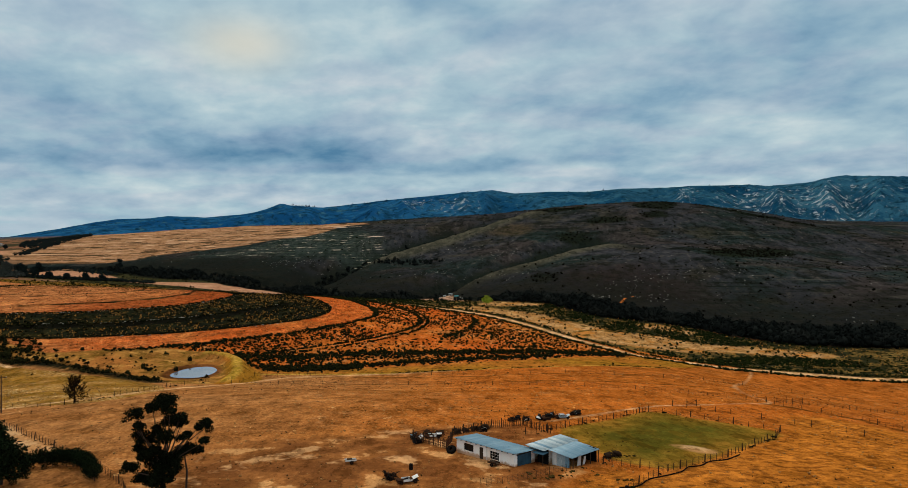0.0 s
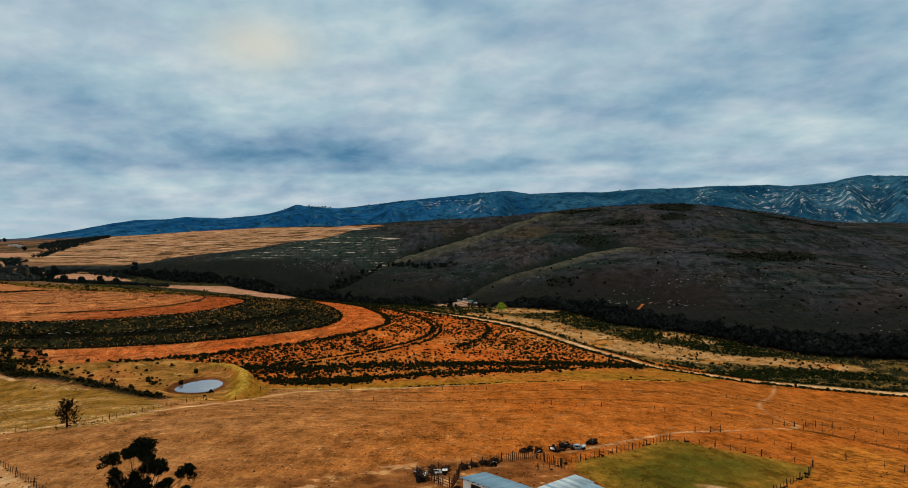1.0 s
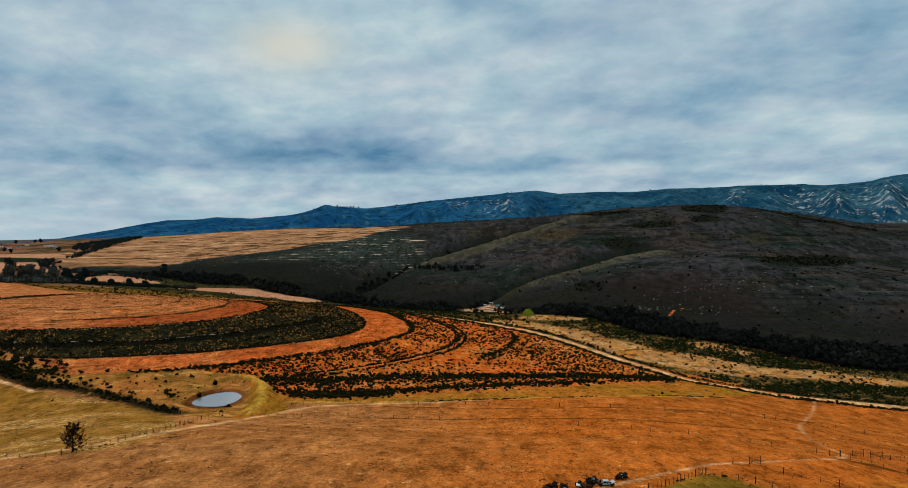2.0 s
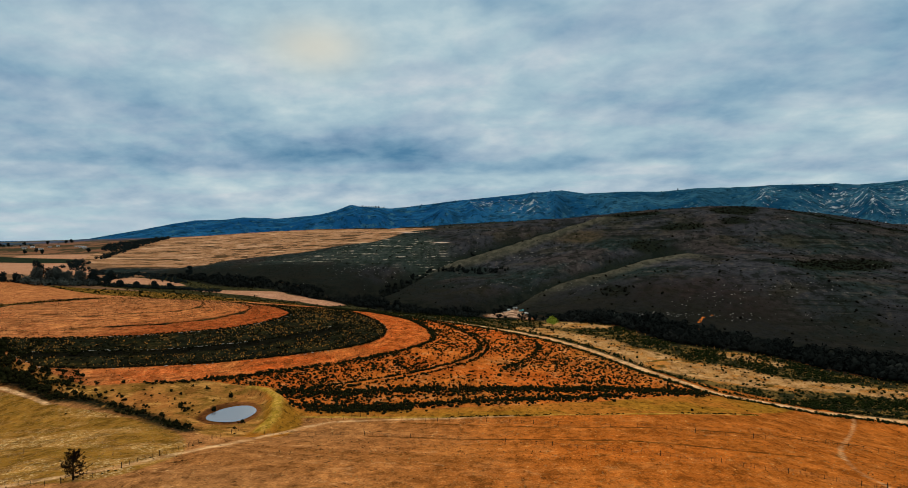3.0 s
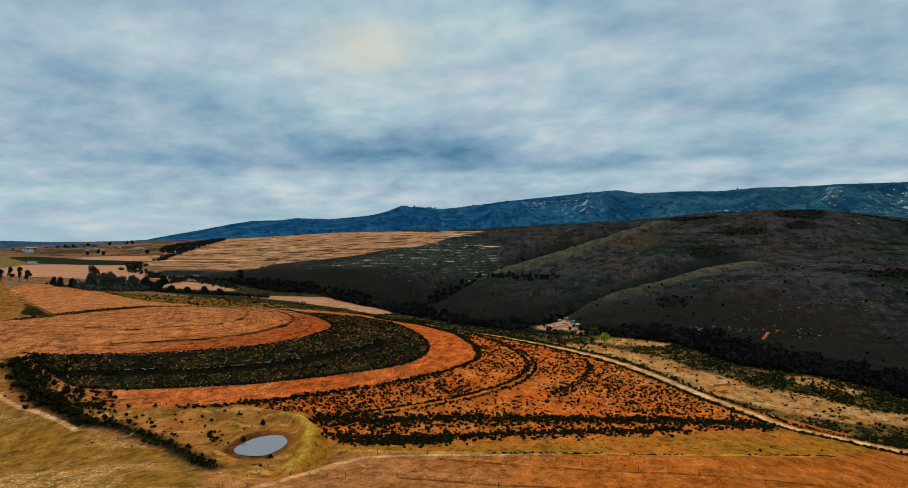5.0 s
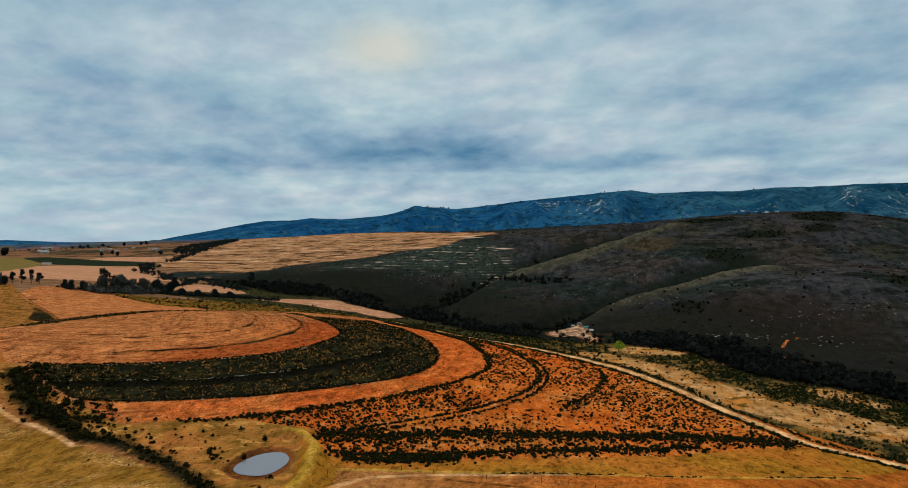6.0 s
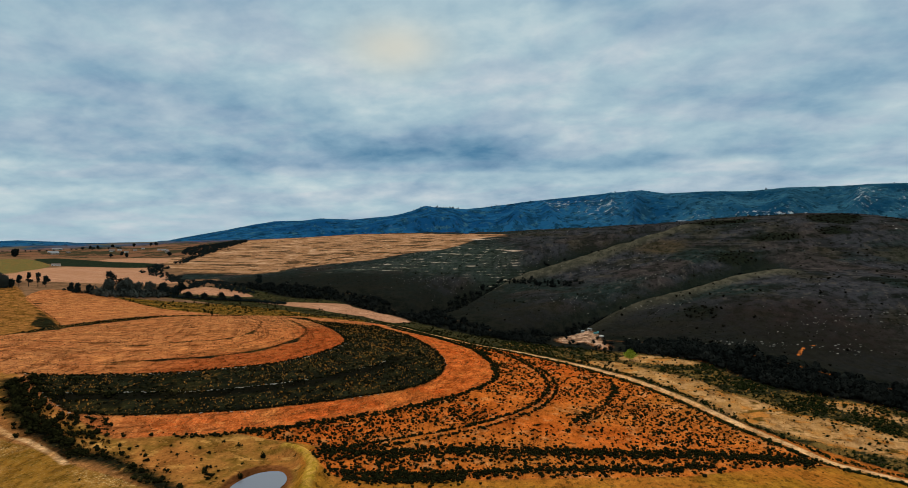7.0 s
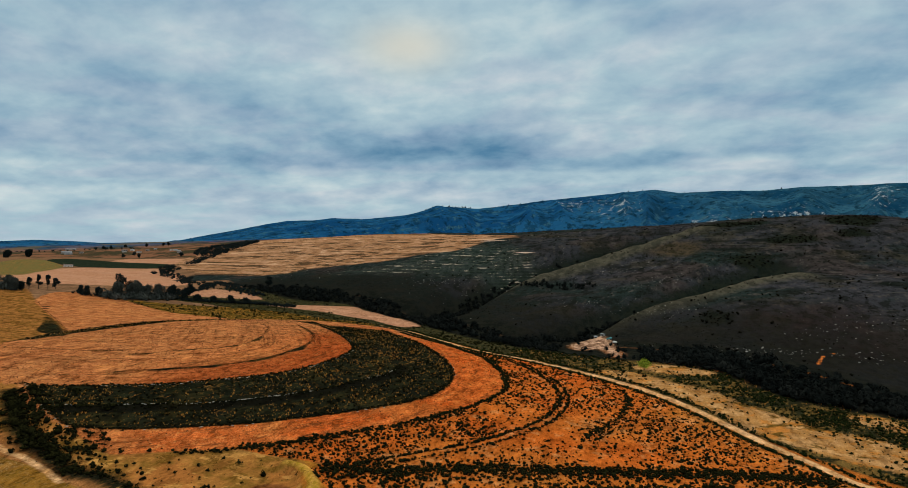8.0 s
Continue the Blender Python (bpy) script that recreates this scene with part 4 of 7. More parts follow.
def build_ground():
    xs = steps_along(-4750, 4750, 1.8, -260, 170, 1.042, 30)
    ys = steps_along(-700, 4900, 1.8, 85, 450, 1.029, 26)
    x, y = np.meshgrid(xs, ys)
    z = height(x, y)
    nx, ny = len(xs), len(ys)
    i = np.arange(nx * ny).reshape(ny, nx)
    quads = np.stack([i[:-1, :-1], i[:-1, 1:], i[1:, 1:], i[1:, :-1]], -1).reshape(-1, 4)
    mesh = mesh_from(np.stack([x, y, z], -1).reshape(-1, 3), quads)
    mesh.name = "ground"
    mesh.shade_smooth()
    u, v = x.ravel(), y.ravel()
    a = {name: depth_in(name, u, v) for name in AREAS}
    d = {name: beside(name, u, v) for name in LINES}
    strip = np.minimum(a["strip"], -a["shrub_band"])
    # outcrops of the range: degrees east of north, share of the height, and their spread
    turn = np.degrees(np.arctan2(u, v))
    share = (z.ravel() - 70) / np.maximum(np.interp(turn, [q for q, _ in CREST], [h for _, h in CREST]) - 70, 20)
    rock = np.zeros(len(u))
    for at, level, wide, tall in ((0.3, 0.6, 2.0, 0.2), (18.3, 0.72, 0.9, 0.3), (23.5, 0.6, 3.0, 0.35), (28, 0.5, 4.0, 0.45), (12.5, 0.38, 2.5, 0.12), (-3.0, 0.75, 1.5, 0.15), (7.0, 0.35, 1.5, 0.1)):
        rock = np.maximum(rock, np.exp(-(((turn - at) / wide) ** 2) - ((share - level) / tall) ** 2))
    breaks = 3.0 * ripple(u, v, 11, 3, 77)
    layers = {
        "earth": np.maximum.reduce([strip, a["core"], a["west_field"]]),
        "shrub": np.maximum.reduce([np.minimum(a["shrub_band"], -a["core"]), 1.2 + breaks - d["terrace_b"], 0.8 + breaks - d["terrace_a"], 0.6 - d["terrace_f"], 0.3 - d["terrace_g"], 0.4 - d["terrace_h"], 1.0 - d["field_edge"], 1.3 - d["creek"] * 0.3, a["field_shade"] - 6]),
        "core": a["core"],
        "stubble": a["west_stubble"],
        "pasture": a["pasture"],
        "olive": a["olive"],
        "meadow": a["meadow"],
        "valley": a["valley"],
        "yellow": np.maximum(a["yellow_strip"], np.minimum(9.0 - d["dam"], 1.5 - a["basin"])),
        "basin": np.maximum(a["basin"], a["creek_side"]),
        "spur_light": 22 - np.minimum(d["spur_a"], d["spur_b"]),
        "thick_bush": np.maximum.reduce([a["crest_bush"], a["slope_bush"], a["saddle_bush"], a["brow_bush"], a["top_bush"], a["middle_bush"], a["lower_bush"], a["east_brow_bush"]]),
        "rust_heath": a["rust_heath"],
        "maroon_heath": a["maroon_heath"],
        "riverward": reach(u, v, RIVER),
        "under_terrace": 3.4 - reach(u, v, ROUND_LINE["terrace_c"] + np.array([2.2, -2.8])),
        "rock": rock,
        "foot": np.clip(1 - np.abs(np.hypot(u, v) - 2450) / 330, 0, 1),
        "gully_shade_bush": np.maximum(30 - np.minimum(d["gully_a"], d["gully_b"]), 34 + a["river_wood"]),
        "clods": a["clods"],
        "terraces": a["terraces"],
        "lawn": a["lawn"],
        "far_earth": np.maximum.reduce([a["rust_field"], a["rust_far"], a["pale_field"], a["pale_river_field"]]),
        "pale": a["plateau"],
        "crop": a["crop"],
        "heath": np.minimum.reduce([np.maximum(a["scrub_hills"], a["river_wood"]), -a["plateau"], -a["pale_field"], -a["pale_river_field"], -a["quarry"]]),
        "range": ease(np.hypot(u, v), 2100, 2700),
        "sand": np.maximum(2.3 - d["road"], 1.2 - d["field_streak"]),
        "shelf": np.maximum(4.0 - d["hill_ledge"], 6.0 - d["saddle_strip"]),
        "bank": np.maximum(1.9 - d["dam"], 1.3 - d["hedge"]),
        "furrow": np.maximum.reduce([1.1 - d["furrow_a"], 1.2 - d["furrow_b"], 1.6 - d["fence_furrow"], 0.5 - d["olive_rut"]]),
        "trail": np.maximum.reduce([a["lawn_bare"], 0.5 - d["foot_path"], 0.6 - d["yard_path"], 1.3 - d["farm_track"], a["drive"]]),
        "lot": np.maximum.reduce([a["sand_lot"], a["river_sand"], a["road_sand"], a["bank_sand"]]),
        "bushland": np.maximum(a["bush_field"], a["bush_strip"]),
        "digging": a["quarry"],
        "yard": a["yard"],
        "scar": 0.9 - d["red_scar"],
        "plain": a["far_plain"],
        "flats": a["flats"],
        "mud": a["mud"],
        "strip_run": reach(u, v, ROUND_LINE["knoll_rim"]),
    }
    for name, values in layers.items():
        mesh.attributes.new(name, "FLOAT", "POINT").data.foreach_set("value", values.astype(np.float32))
    mesh.materials.append(LAND)
    tagged(new("ground", mesh), "rolling farm land of rust-red soil, dry grass and dark heath hills", "ground", kind="structure")


def mesh_from(points, faces):
    """A mesh from arrays of points and of faces with equal corner counts."""
    mesh = bpy.data.meshes.new("mesh")
    points, faces = np.asarray(points, np.float32), np.asarray(faces, np.int32)
    count, size = faces.shape
    mesh.vertices.add(len(points))
    mesh.vertices.foreach_set("co", points.ravel())
    mesh.loops.add(count * size)
    mesh.loops.foreach_set("vertex_index", faces.ravel())
    mesh.polygons.add(count)
    mesh.polygons.foreach_set("loop_start", np.arange(0, count * size, size, dtype=np.int32))
    mesh.update(calc_edges=True)
    return mesh


build_ground()

# ---- plants that nobody could count ----
RNG = np.random.default_rng(7)


def ico(level):
    bm = bmesh.new()
    bmesh.ops.create_icosphere(bm, subdivisions=level, radius=1)
    bm.verts.ensure_lookup_table()
    v = np.array([w.co[:] for w in bm.verts])
    f = np.array([[w.index for w in face.verts] for face in bm.faces])
    bm.free()
    return v, f


def lump_shape(lumps, level, tall=1.0, rough=0.35):
    """A ragged bush of a few overlapping tufts, about one metre across and standing on the ground."""
    v0, f0 = ico(level)
    vs, fs = [], []
    for k in range(lumps):
        size = RNG.uniform(0.26, 0.42) if lumps > 1 else 0.5
        at = np.array([RNG.uniform(-0.26, 0.26), RNG.uniform(-0.26, 0.26), 0.3 * tall + RNG.uniform(-0.08, 0.3) * tall]) if lumps > 1 else np.array([0, 0, 0.35 * tall])
        v = v0 * (1 + RNG.uniform(-rough, rough, (len(v0), 1))) * size * np.array([1, 1, 0.85 * tall]) + at
        v[:, 2] = np.maximum(v[:, 2], -0.12)
        fs.append(f0 + sum(len(w) for w in vs))
        vs.append(v)
    return np.concatenate(vs), np.concatenate(fs)


def ragged(lumps, leaves, tall=1.0, leaf=0.10, heart=0.85):
    """A bush or small tree: a dark heart of tufts inside a loose shell of leafy sprays."""
    v, f = lump_shape(lumps, 1, tall, 0.45)
    v = v * np.array([heart, heart, heart + 0.05])
    d = RNG.normal(size=(leaves, 3))
    d /= np.linalg.norm(d, axis=1, keepdims=True)
    d[:, 2] = np.abs(d[:, 2]) * 1.1 - 0.25
    lobes = 1 + 0.3 * np.sin(3 * np.arctan2(d[:, 1], d[:, 0]) + RNG.uniform(0, 6)) * (1 - np.abs(d[:, 2]))
    c = d * (RNG.uniform(0.32, 0.5, leaves) * lobes)[:, None] * np.array([1, 1, tall]) + np.array([0, 0, 0.36 * tall])
    a, b = RNG.normal(size=(2, leaves, 3)) * leaf
    tri = np.stack([c - a, c + a, c + b * 1.4], 1).reshape(-1, 3)
    return np.concatenate([v, tri]), np.concatenate([f, np.arange(3 * leaves).reshape(-1, 3) + len(v)])


def blades(count):
    """A grass tuft of a few broad leaning blades, about one metre across."""
    a = np.arange(count) * 2.4 + RNG.uniform(0, 6.28)
    foot = np.stack([np.cos(a), np.sin(a), 0 * a], -1) * 0.16
    side = np.stack([-np.sin(a), np.cos(a), 0 * a], -1) * RNG.uniform(0.12, 0.24, (count, 1))
    tip = foot * RNG.uniform(1.5, 3.2, (count, 1)) + np.array([0, 0, 1]) * RNG.uniform(0.45, 1.0, (count, 1))
    foot[:, 2] = -0.1
    return np.stack([foot - side, foot + side, tip], 1).reshape(-1, 3), np.arange(3 * count).reshape(-1, 3)


def strew(name, spots, sizes, shapes, mat, label, category="bushes", squash=(0.7, 1.1)):
    """One object of many plants or stones: shapes set on the ground at the spots, turned and scaled at random."""
    spots = np.asarray(spots, float)
    z = height(spots[:, 0], spots[:, 1])
    kind = RNG.integers(0, len(shapes), len(spots))
    vs, fs, base = [], [], 0
    for k, (v, f) in enumerate(shapes):
        of = np.nonzero(kind == k)[0]
        if not len(of):
            continue
        a, s, q = RNG.uniform(0, 2 * np.pi, len(of)), sizes[of], RNG.uniform(*squash, len(of))
        c, sn = np.cos(a)[:, None], np.sin(a)[:, None]
        x = (v[None, :, 0] * c - v[None, :, 1] * sn) * s[:, None] + spots[of, 0, None]
        y = (v[None, :, 0] * sn + v[None, :, 1] * c) * s[:, None] + spots[of, 1, None]
        h = v[None, :, 2] * (s * q)[:, None] + z[of, None]
        vs.append(np.stack([x, y, h], -1).reshape(-1, 3))
        fs.append((f[None] + base + (np.arange(len(of)) * len(v))[:, None, None]).reshape(-1, 3))
        base += len(of) * len(v)
    mesh = mesh_from(np.concatenate(vs), np.concatenate(fs))
    mesh.name = name
    mesh.materials.append(mat)
    return tagged(new(name, mesh), label, category, kind="stuff")


def sown(area, per_square_metre, clump=0.0, size=14.0, seed=1):
    """Random spots in an area, thinned where a soft noise is low."""
    curve = ROUND_AREA[area] if isinstance(area, str) else area
    lo, hi = curve.min(0), curve.max(0)
    count = int(np.prod(hi - lo) * per_square_metre)
    p = RNG.uniform(lo, hi, (count, 2))
    keep = inside(p[:, 0], p[:, 1], curve)
    if clump:
        keep &= RNG.uniform(0, 1, count) < np.clip(0.5 + clump * ripple(p[:, 0], p[:, 1], size, 3, seed), 0.02, 1)
    return p[keep]


def along(name, each, wide, shift=0.0):
    """Spots beside a line, one every so many metres, scattered to a width."""
    p = ROUND_LINE[name] if isinstance(name, str) else name
    seg = np.diff(p, axis=0)
    far = np.r_[0, np.cumsum(np.hypot(seg[:, 0], seg[:, 1]))]
    s = np.arange(0, far[-1], each) + RNG.uniform(-0.5, 0.5, len(np.arange(0, far[-1], each))) * each
    x, y = np.interp(s, far, p[:, 0]), np.interp(s, far, p[:, 1])
    dx, dy = np.interp(s + 1, far, p[:, 0]) - np.interp(s - 1, far, p[:, 0]), np.interp(s + 1, far, p[:, 1]) - np.interp(s - 1, far, p[:, 1])
    ln = np.hypot(dx, dy) + 1e-6
    off = shift + RNG.normal(0, wide / 2, len(s))
    return np.stack([x - dy / ln * off, y + dx / ln * off], -1)


def sizes(count, lo, hi, bias=1.6):
    return lo + (hi - lo) * RNG.uniform(0, 1, count) ** bias


def off_road(p, gap=3.4):
    return p[beside("road", p[:, 0], p[:, 1]) > gap]


BUSHES = [ragged(3, 30, t) for t in (0.7, 0.85, 1.0, 1.15, 0.8, 0.95)]
TUFTS = [ragged(3, 14, t, 0.11) for t in (0.6, 0.8, 1.0, 0.7, 0.9)]
TREES = [ragged(3, 44, t, 0.10) for t in (1.1, 1.3, 1.5, 1.2, 1.0, 1.4)]
THICKET = [ragged(3, 90, t, 0.07, 0.62) for t in (1.0, 1.2, 1.4, 1.1, 0.9)]
MOUNDS = [ragged(1, 15, t, 0.10) for t in (0.6, 0.8, 1.0, 0.7, 0.9)]
SMALL = [lump_shape(1, 1, t, 0.4) for t in (0.7, 1.0, 1.3, 0.9)]
BLADES = [blades(k) for k in (5, 6, 7, 6)]
STONES = [lump_shape(1, 1, t, 0.25) for t in (0.4, 0.6, 0.8)]


LOW_BELT = rounded([(-78, 288), (-64, 292), (-52, 297), (-40, 302)])


def plant_all():
    # thick beside the ploughed strip and inside its terrace, thin and patchy beyond, with a bare swathe
    p = sown("bush_field", 1.0)
    x, y = p[:, 0], p[:, 1]
    off = -depth_in("strip", x, y)
    inner = depth_in("inner_bush", x, y) > 0
    patch, grain = ripple(x, y, 30, 3, 1), ripple(x, y, 8, 2, 4)
    chance = np.where(inner, 0.38 + 0.5 * patch + 0.3 * grain, 0.17 + 0.2 * patch + 0.16 * grain)
    chance = np.maximum(chance, (1.1 - off / 15) * ease(-x, 40, 70) + 0.3 * grain)
    chance = np.maximum(chance, 0.55 - beside("terrace_e", x, y) / 16 + 0.4 * grain)
    chance = np.maximum(chance, (0.36 + 0.3 * grain) * ease(x + 0.5 * y, 175, 225))
    chance = np.where(depth_in("bare_swathe", x, y) > 0, 0.035, chance)
    p = off_road(p[RNG.uniform(0, 1, len(p)) < np.maximum(chance, 0.02)])
    strew("scattered_bushes", p, sizes(len(p), 0.5, 1.7, 2.0), MOUNDS, BUSH, "dark renosterbush scattered over bare red soil")
    p = off_road(np.concatenate([sown("bush_strip", 0.24, 0.9, 18, 2), along("terrace_d", 0.5, 1.2, 1.8), along("terrace_d", 0.8, 1.0, -2.4), along("strip_edge", 0.4, 1.8, -1.8), along("belt_a", 0.14, 5.0, 2.0), along("belt_a", 0.24, 10.0), along(ROUND_LINE["belt_b"], 0.22, 3.0, 1.0), along(LOW_BELT, 0.12, 4.0), along("belt_b", 0.5, 9),  along("terrace_e", 0.6, 1.6)]))
    strew("bush_belt", p, sizes(len(p), 0.6, 2.1), MOUNDS, BUSH, "belt of dark bushes along the field edge")
    p = sown("shrub_band", 0.27, 0.9, 14, 3)
    out = depth_in("core", p[:, 0], p[:, 1])
    p = p[(out < -1) & (out > -110)]
    edge = np.concatenate([along(rounded(AREAS["shrub_band"][:17]), 0.45, 1.6, 0.8), along(rounded(AREAS["core"][1:13]), 0.6, 1.4, -0.8)])
    p = np.concatenate([p, edge, along("terrace_c", 0.5, 1.6)])
    strew("shrub_band", p, sizes(len(p), 0.5, 1.6), MOUNDS, SHRUB, "low dark shrubs covering an unploughed contour band")
    p = np.concatenate([along("terrace_c", 0.7, 1.0, 0.6), along(rounded(AREAS["core"][1:13]), 1.6, 1.0, -1.4), along(rounded(AREAS["shrub_band"][1:14]), 4.0, 1.0, -0.5)])
    p = p[ripple(p[:, 0], p[:, 1], 16, 2, 51) > -0.15]
    strew("terrace_stones", p, sizes(len(p), 0.5, 1.5), STONES, STONE, "pale stones cleared onto a terrace bank", "rocks", (0.3, 0.6))
    p = np.concatenate([along("terrace_b", 0.5, 1.6), along("terrace_a", 0.6, 1.6), along("field_edge", 1.0, 1.0), sown("core", 0.30, 1.8, 14, 5), along("terrace_f", 0.9, 1.2), sown("strip", 0.24, 1.2, 12, 6), sown("west_field", 0.10, 1.2, 20, 6), sown("west_stubble", 0.012, 1.4, 30, 7)])
    p = p[(depth_in("shrub_band", p[:, 0], p[:, 1]) < 0) | (depth_in("core", p[:, 0], p[:, 1]) > 0)]
    strew("field_tufts", p, sizes(len(p), 0.25, 0.8, 2.2), BLADES, WEED, "small dark weeds on ploughed red soil", "tufts", (0.5, 0.9))
    p = np.concatenate([along("creek", 0.34, 3.0, 1.2), along(ROUND_LINE["creek"][:18], 0.26, 12, 7), along(ROUND_LINE["creek"][:34], 0.4, 18, 10)])
    p = p[ripple(p[:, 0], p[:, 1], 11, 3, 41) > RNG.uniform(-0.5, 0.3, len(p))]
    strew("creek_bushes", p, sizes(len(p), 0.7, 3.8, 1.9) * (0.55 + 0.45 * ease(-p[:, 0], 165, 205)), BUSHES, BUSH, "dense dark bushes along a dry creek")
    basin = sown(rounded([(-240, 330), (-190, 300), (-150, 296), (-110, 322), (-95, 318), (-125, 300), (-150, 275), (-200, 292)], True), 0.03, 0.6)
    basin = basin[(depth_in("strip", basin[:, 0], basin[:, 1]) < -1)]
    p = np.concatenate([basin, sown("basin", 0.008, 0.8), sown("yellow_strip", 0.003, 0.8, 12), sown("meadow", 0.035, 0.9)])
    p = p[depth_in("mud", p[:, 0], p[:, 1]) < 0]
    p = np.concatenate([p, off_road(sown("valley", 0.055, 0.8, 18, 33))])
    p = p[np.maximum(depth_in("pale_river_field", p[:, 0], p[:, 1]), depth_in("pale_field", p[:, 0], p[:, 1])) < 0]
    p = p[depth_in("strip", p[:, 0], p[:, 1]) < 0]
    strew("grass_bushes", p, sizes(len(p), 0.7, 2.4), BUSHES, BUSH, "dark bushes dotted over dry yellow grass")
    p = np.concatenate([along("road", 0.5, 1.8, 5.2), along("road", 0.26, 1.6, -4.8)])
    p = p[(p[:, 1] > 300) & (p[:, 0] < 330)]
    flats = np.concatenate([sown("flats", 0.32, 1.0, 16, 6), sown(rounded([(40, 490), (66, 498), (78, 476), (110, 455), (150, 440), (176, 405), (154, 397), (130, 409), (100, 419), (71, 438), (47, 464)], True), 1.0, 0.9, 12)])
    bare = np.maximum.reduce([depth_in(name, flats[:, 0], flats[:, 1]) for name in ("sand_lot", "river_sand", "road_sand", "bank_sand")])
    flats = flats[((bare < 0) | (RNG.uniform(0, 1, len(flats)) < 0.12 + 0.4 * ease(flats[:, 0], 85, 135) + 0.4 * ease(-flats[:, 0], -55, -25))) & (flats[:, 0] < 330)]
    p = off_road(np.concatenate([p, flats, sown(rounded([(115, 358), (139, 366), (165, 374), (200, 360), (205, 346), (159, 358), (135, 352)], True), 0.8)]), 3.6)
    strew("roadside_bushes", p, sizes(len(p), 0.5, 1.9), MOUNDS, FLAT_BUSH, "green-black bushes along the gravel road and river flat")
    p = np.concatenate([sown("river_wood", 0.05, 0.5, 40, 8), sown(rounded([(26, 533), (67, 505), (78, 484), (101, 460), (144, 450), (176, 414), (215, 390), (330, 352), (330, 385), (215, 430), (150, 475), (100, 500), (70, 535), (30, 560)], True), 0.08)])
    p = p[(depth_in("quarry", p[:, 0], p[:, 1]) < 3) & (depth_in("pale_river_field", p[:, 0], p[:, 1]) < 0) & (depth_in("pale_field", p[:, 0], p[:, 1]) < 0)]
    p = np.concatenate([p, sown("quarry", 0.012, 0.8, 12, 3), along("gully_a", 1.2, 14, 6), along("gully_b", 1.6, 9, 4)])
    view = (p[:, 0] > -32) & (p[:, 0] < 24) & (p[:, 1] > 545) & (p[:, 1] < 720)
    p = p[~view | (RNG.uniform(0, 1, len(p)) < 0.12)]
    size = np.where((p[:, 0] > -40) & (p[:, 0] < 40) & (p[:, 1] < 650), 3.5, sizes(len(p), 3.0, 7.5))
    strew("river_wood", p, size, TREES, WOOD_CROWN, "dense dark thicket of trees along the river", "woods", (0.7, 1.05))
    hill = np.array([(-620, 1130), (-374, 985), (-200, 870), (-46, 700), (90, 600), (170, 520), (420, 430), (650, 800), (620, 1250), (0, 1480), (-300, 1500), (-420, 1170)], float)
    p = sown(hill, 0.030, 1.8, 60, 9)
    p = p[(depth_in("plateau", p[:, 0], p[:, 1]) < 0) & (beside("red_scar", p[:, 0], p[:, 1]) > 2)]
    strew("heath_bushes", p, sizes(len(p), 0.4, 1.6, 2.4), SMALL[:2] + BLADES, HEATH_BUSH, "dark heath bushes over the hill slopes")
    thick = [sown(name, 0.05) for name in ("slope_bush", "brow_bush", "crest_bush", "saddle_bush", "top_bush", "middle_bush", "lower_bush", "east_brow_bush")]
    p = np.concatenate(thick + [sown(hill, 0.0045, 1.6, 90, 19)])
    p = p[(depth_in("plateau", p[:, 0], p[:, 1]) < 0) & (beside("red_scar", p[:, 0], p[:, 1]) > 3)]
    strew("hill_bushes", p, sizes(len(p), 0.9, 3.4, 2.4), [ragged(1, 9, t, 0.16) for t in (0.6, 0.8, 1.0)], HEATH_BUSH, "single dark bushes dotted over the heath slopes")
    # stones lie in loose groups on the slopes
    groups = [(-207, 1031, 30), (-235, 1042, 24), (-127, 1140, 26), (-130, 1096, 24), (-118, 1020, 16), (10, 1026, 34), (53, 940, 26), (-12, 869, 26), (51, 782, 20), (172, 661, 20), (250, 667, 34), (102, 621, 14), (134, 620, 10), (177, 615, 14)]
    p = np.concatenate([sown(hill, 0.0008, 1.8, 110, 12)] + [RNG.normal((x, y), (r, r * 0.5), (int(r * 2.4), 2)) for x, y, r in groups])
    p = p[depth_in("plateau", p[:, 0], p[:, 1]) < 0]
    strew("hill_stones", p, sizes(len(p), 0.5, 1.9, 2.0), STONES, STONE, "pale sandstone boulders lying on the heath", "rocks", (0.3, 0.6))
    p = RNG.uniform((-115, 90), (200, 290), (26000, 2))
    p = p[ripple(p[:, 0], p[:, 1] * 2.2, 26, 3, 71) > RNG.uniform(-0.1, 0.75, len(p))]
    p = p[(depth_in("olive", p[:, 0], p[:, 1]) < 0)]
    strew("veld_tufts", p, sizes(len(p), 0.12, 0.6, 2.6), BLADES, WEED, "small dark tufts on the grazed veld", "tufts", (0.35, 0.7))


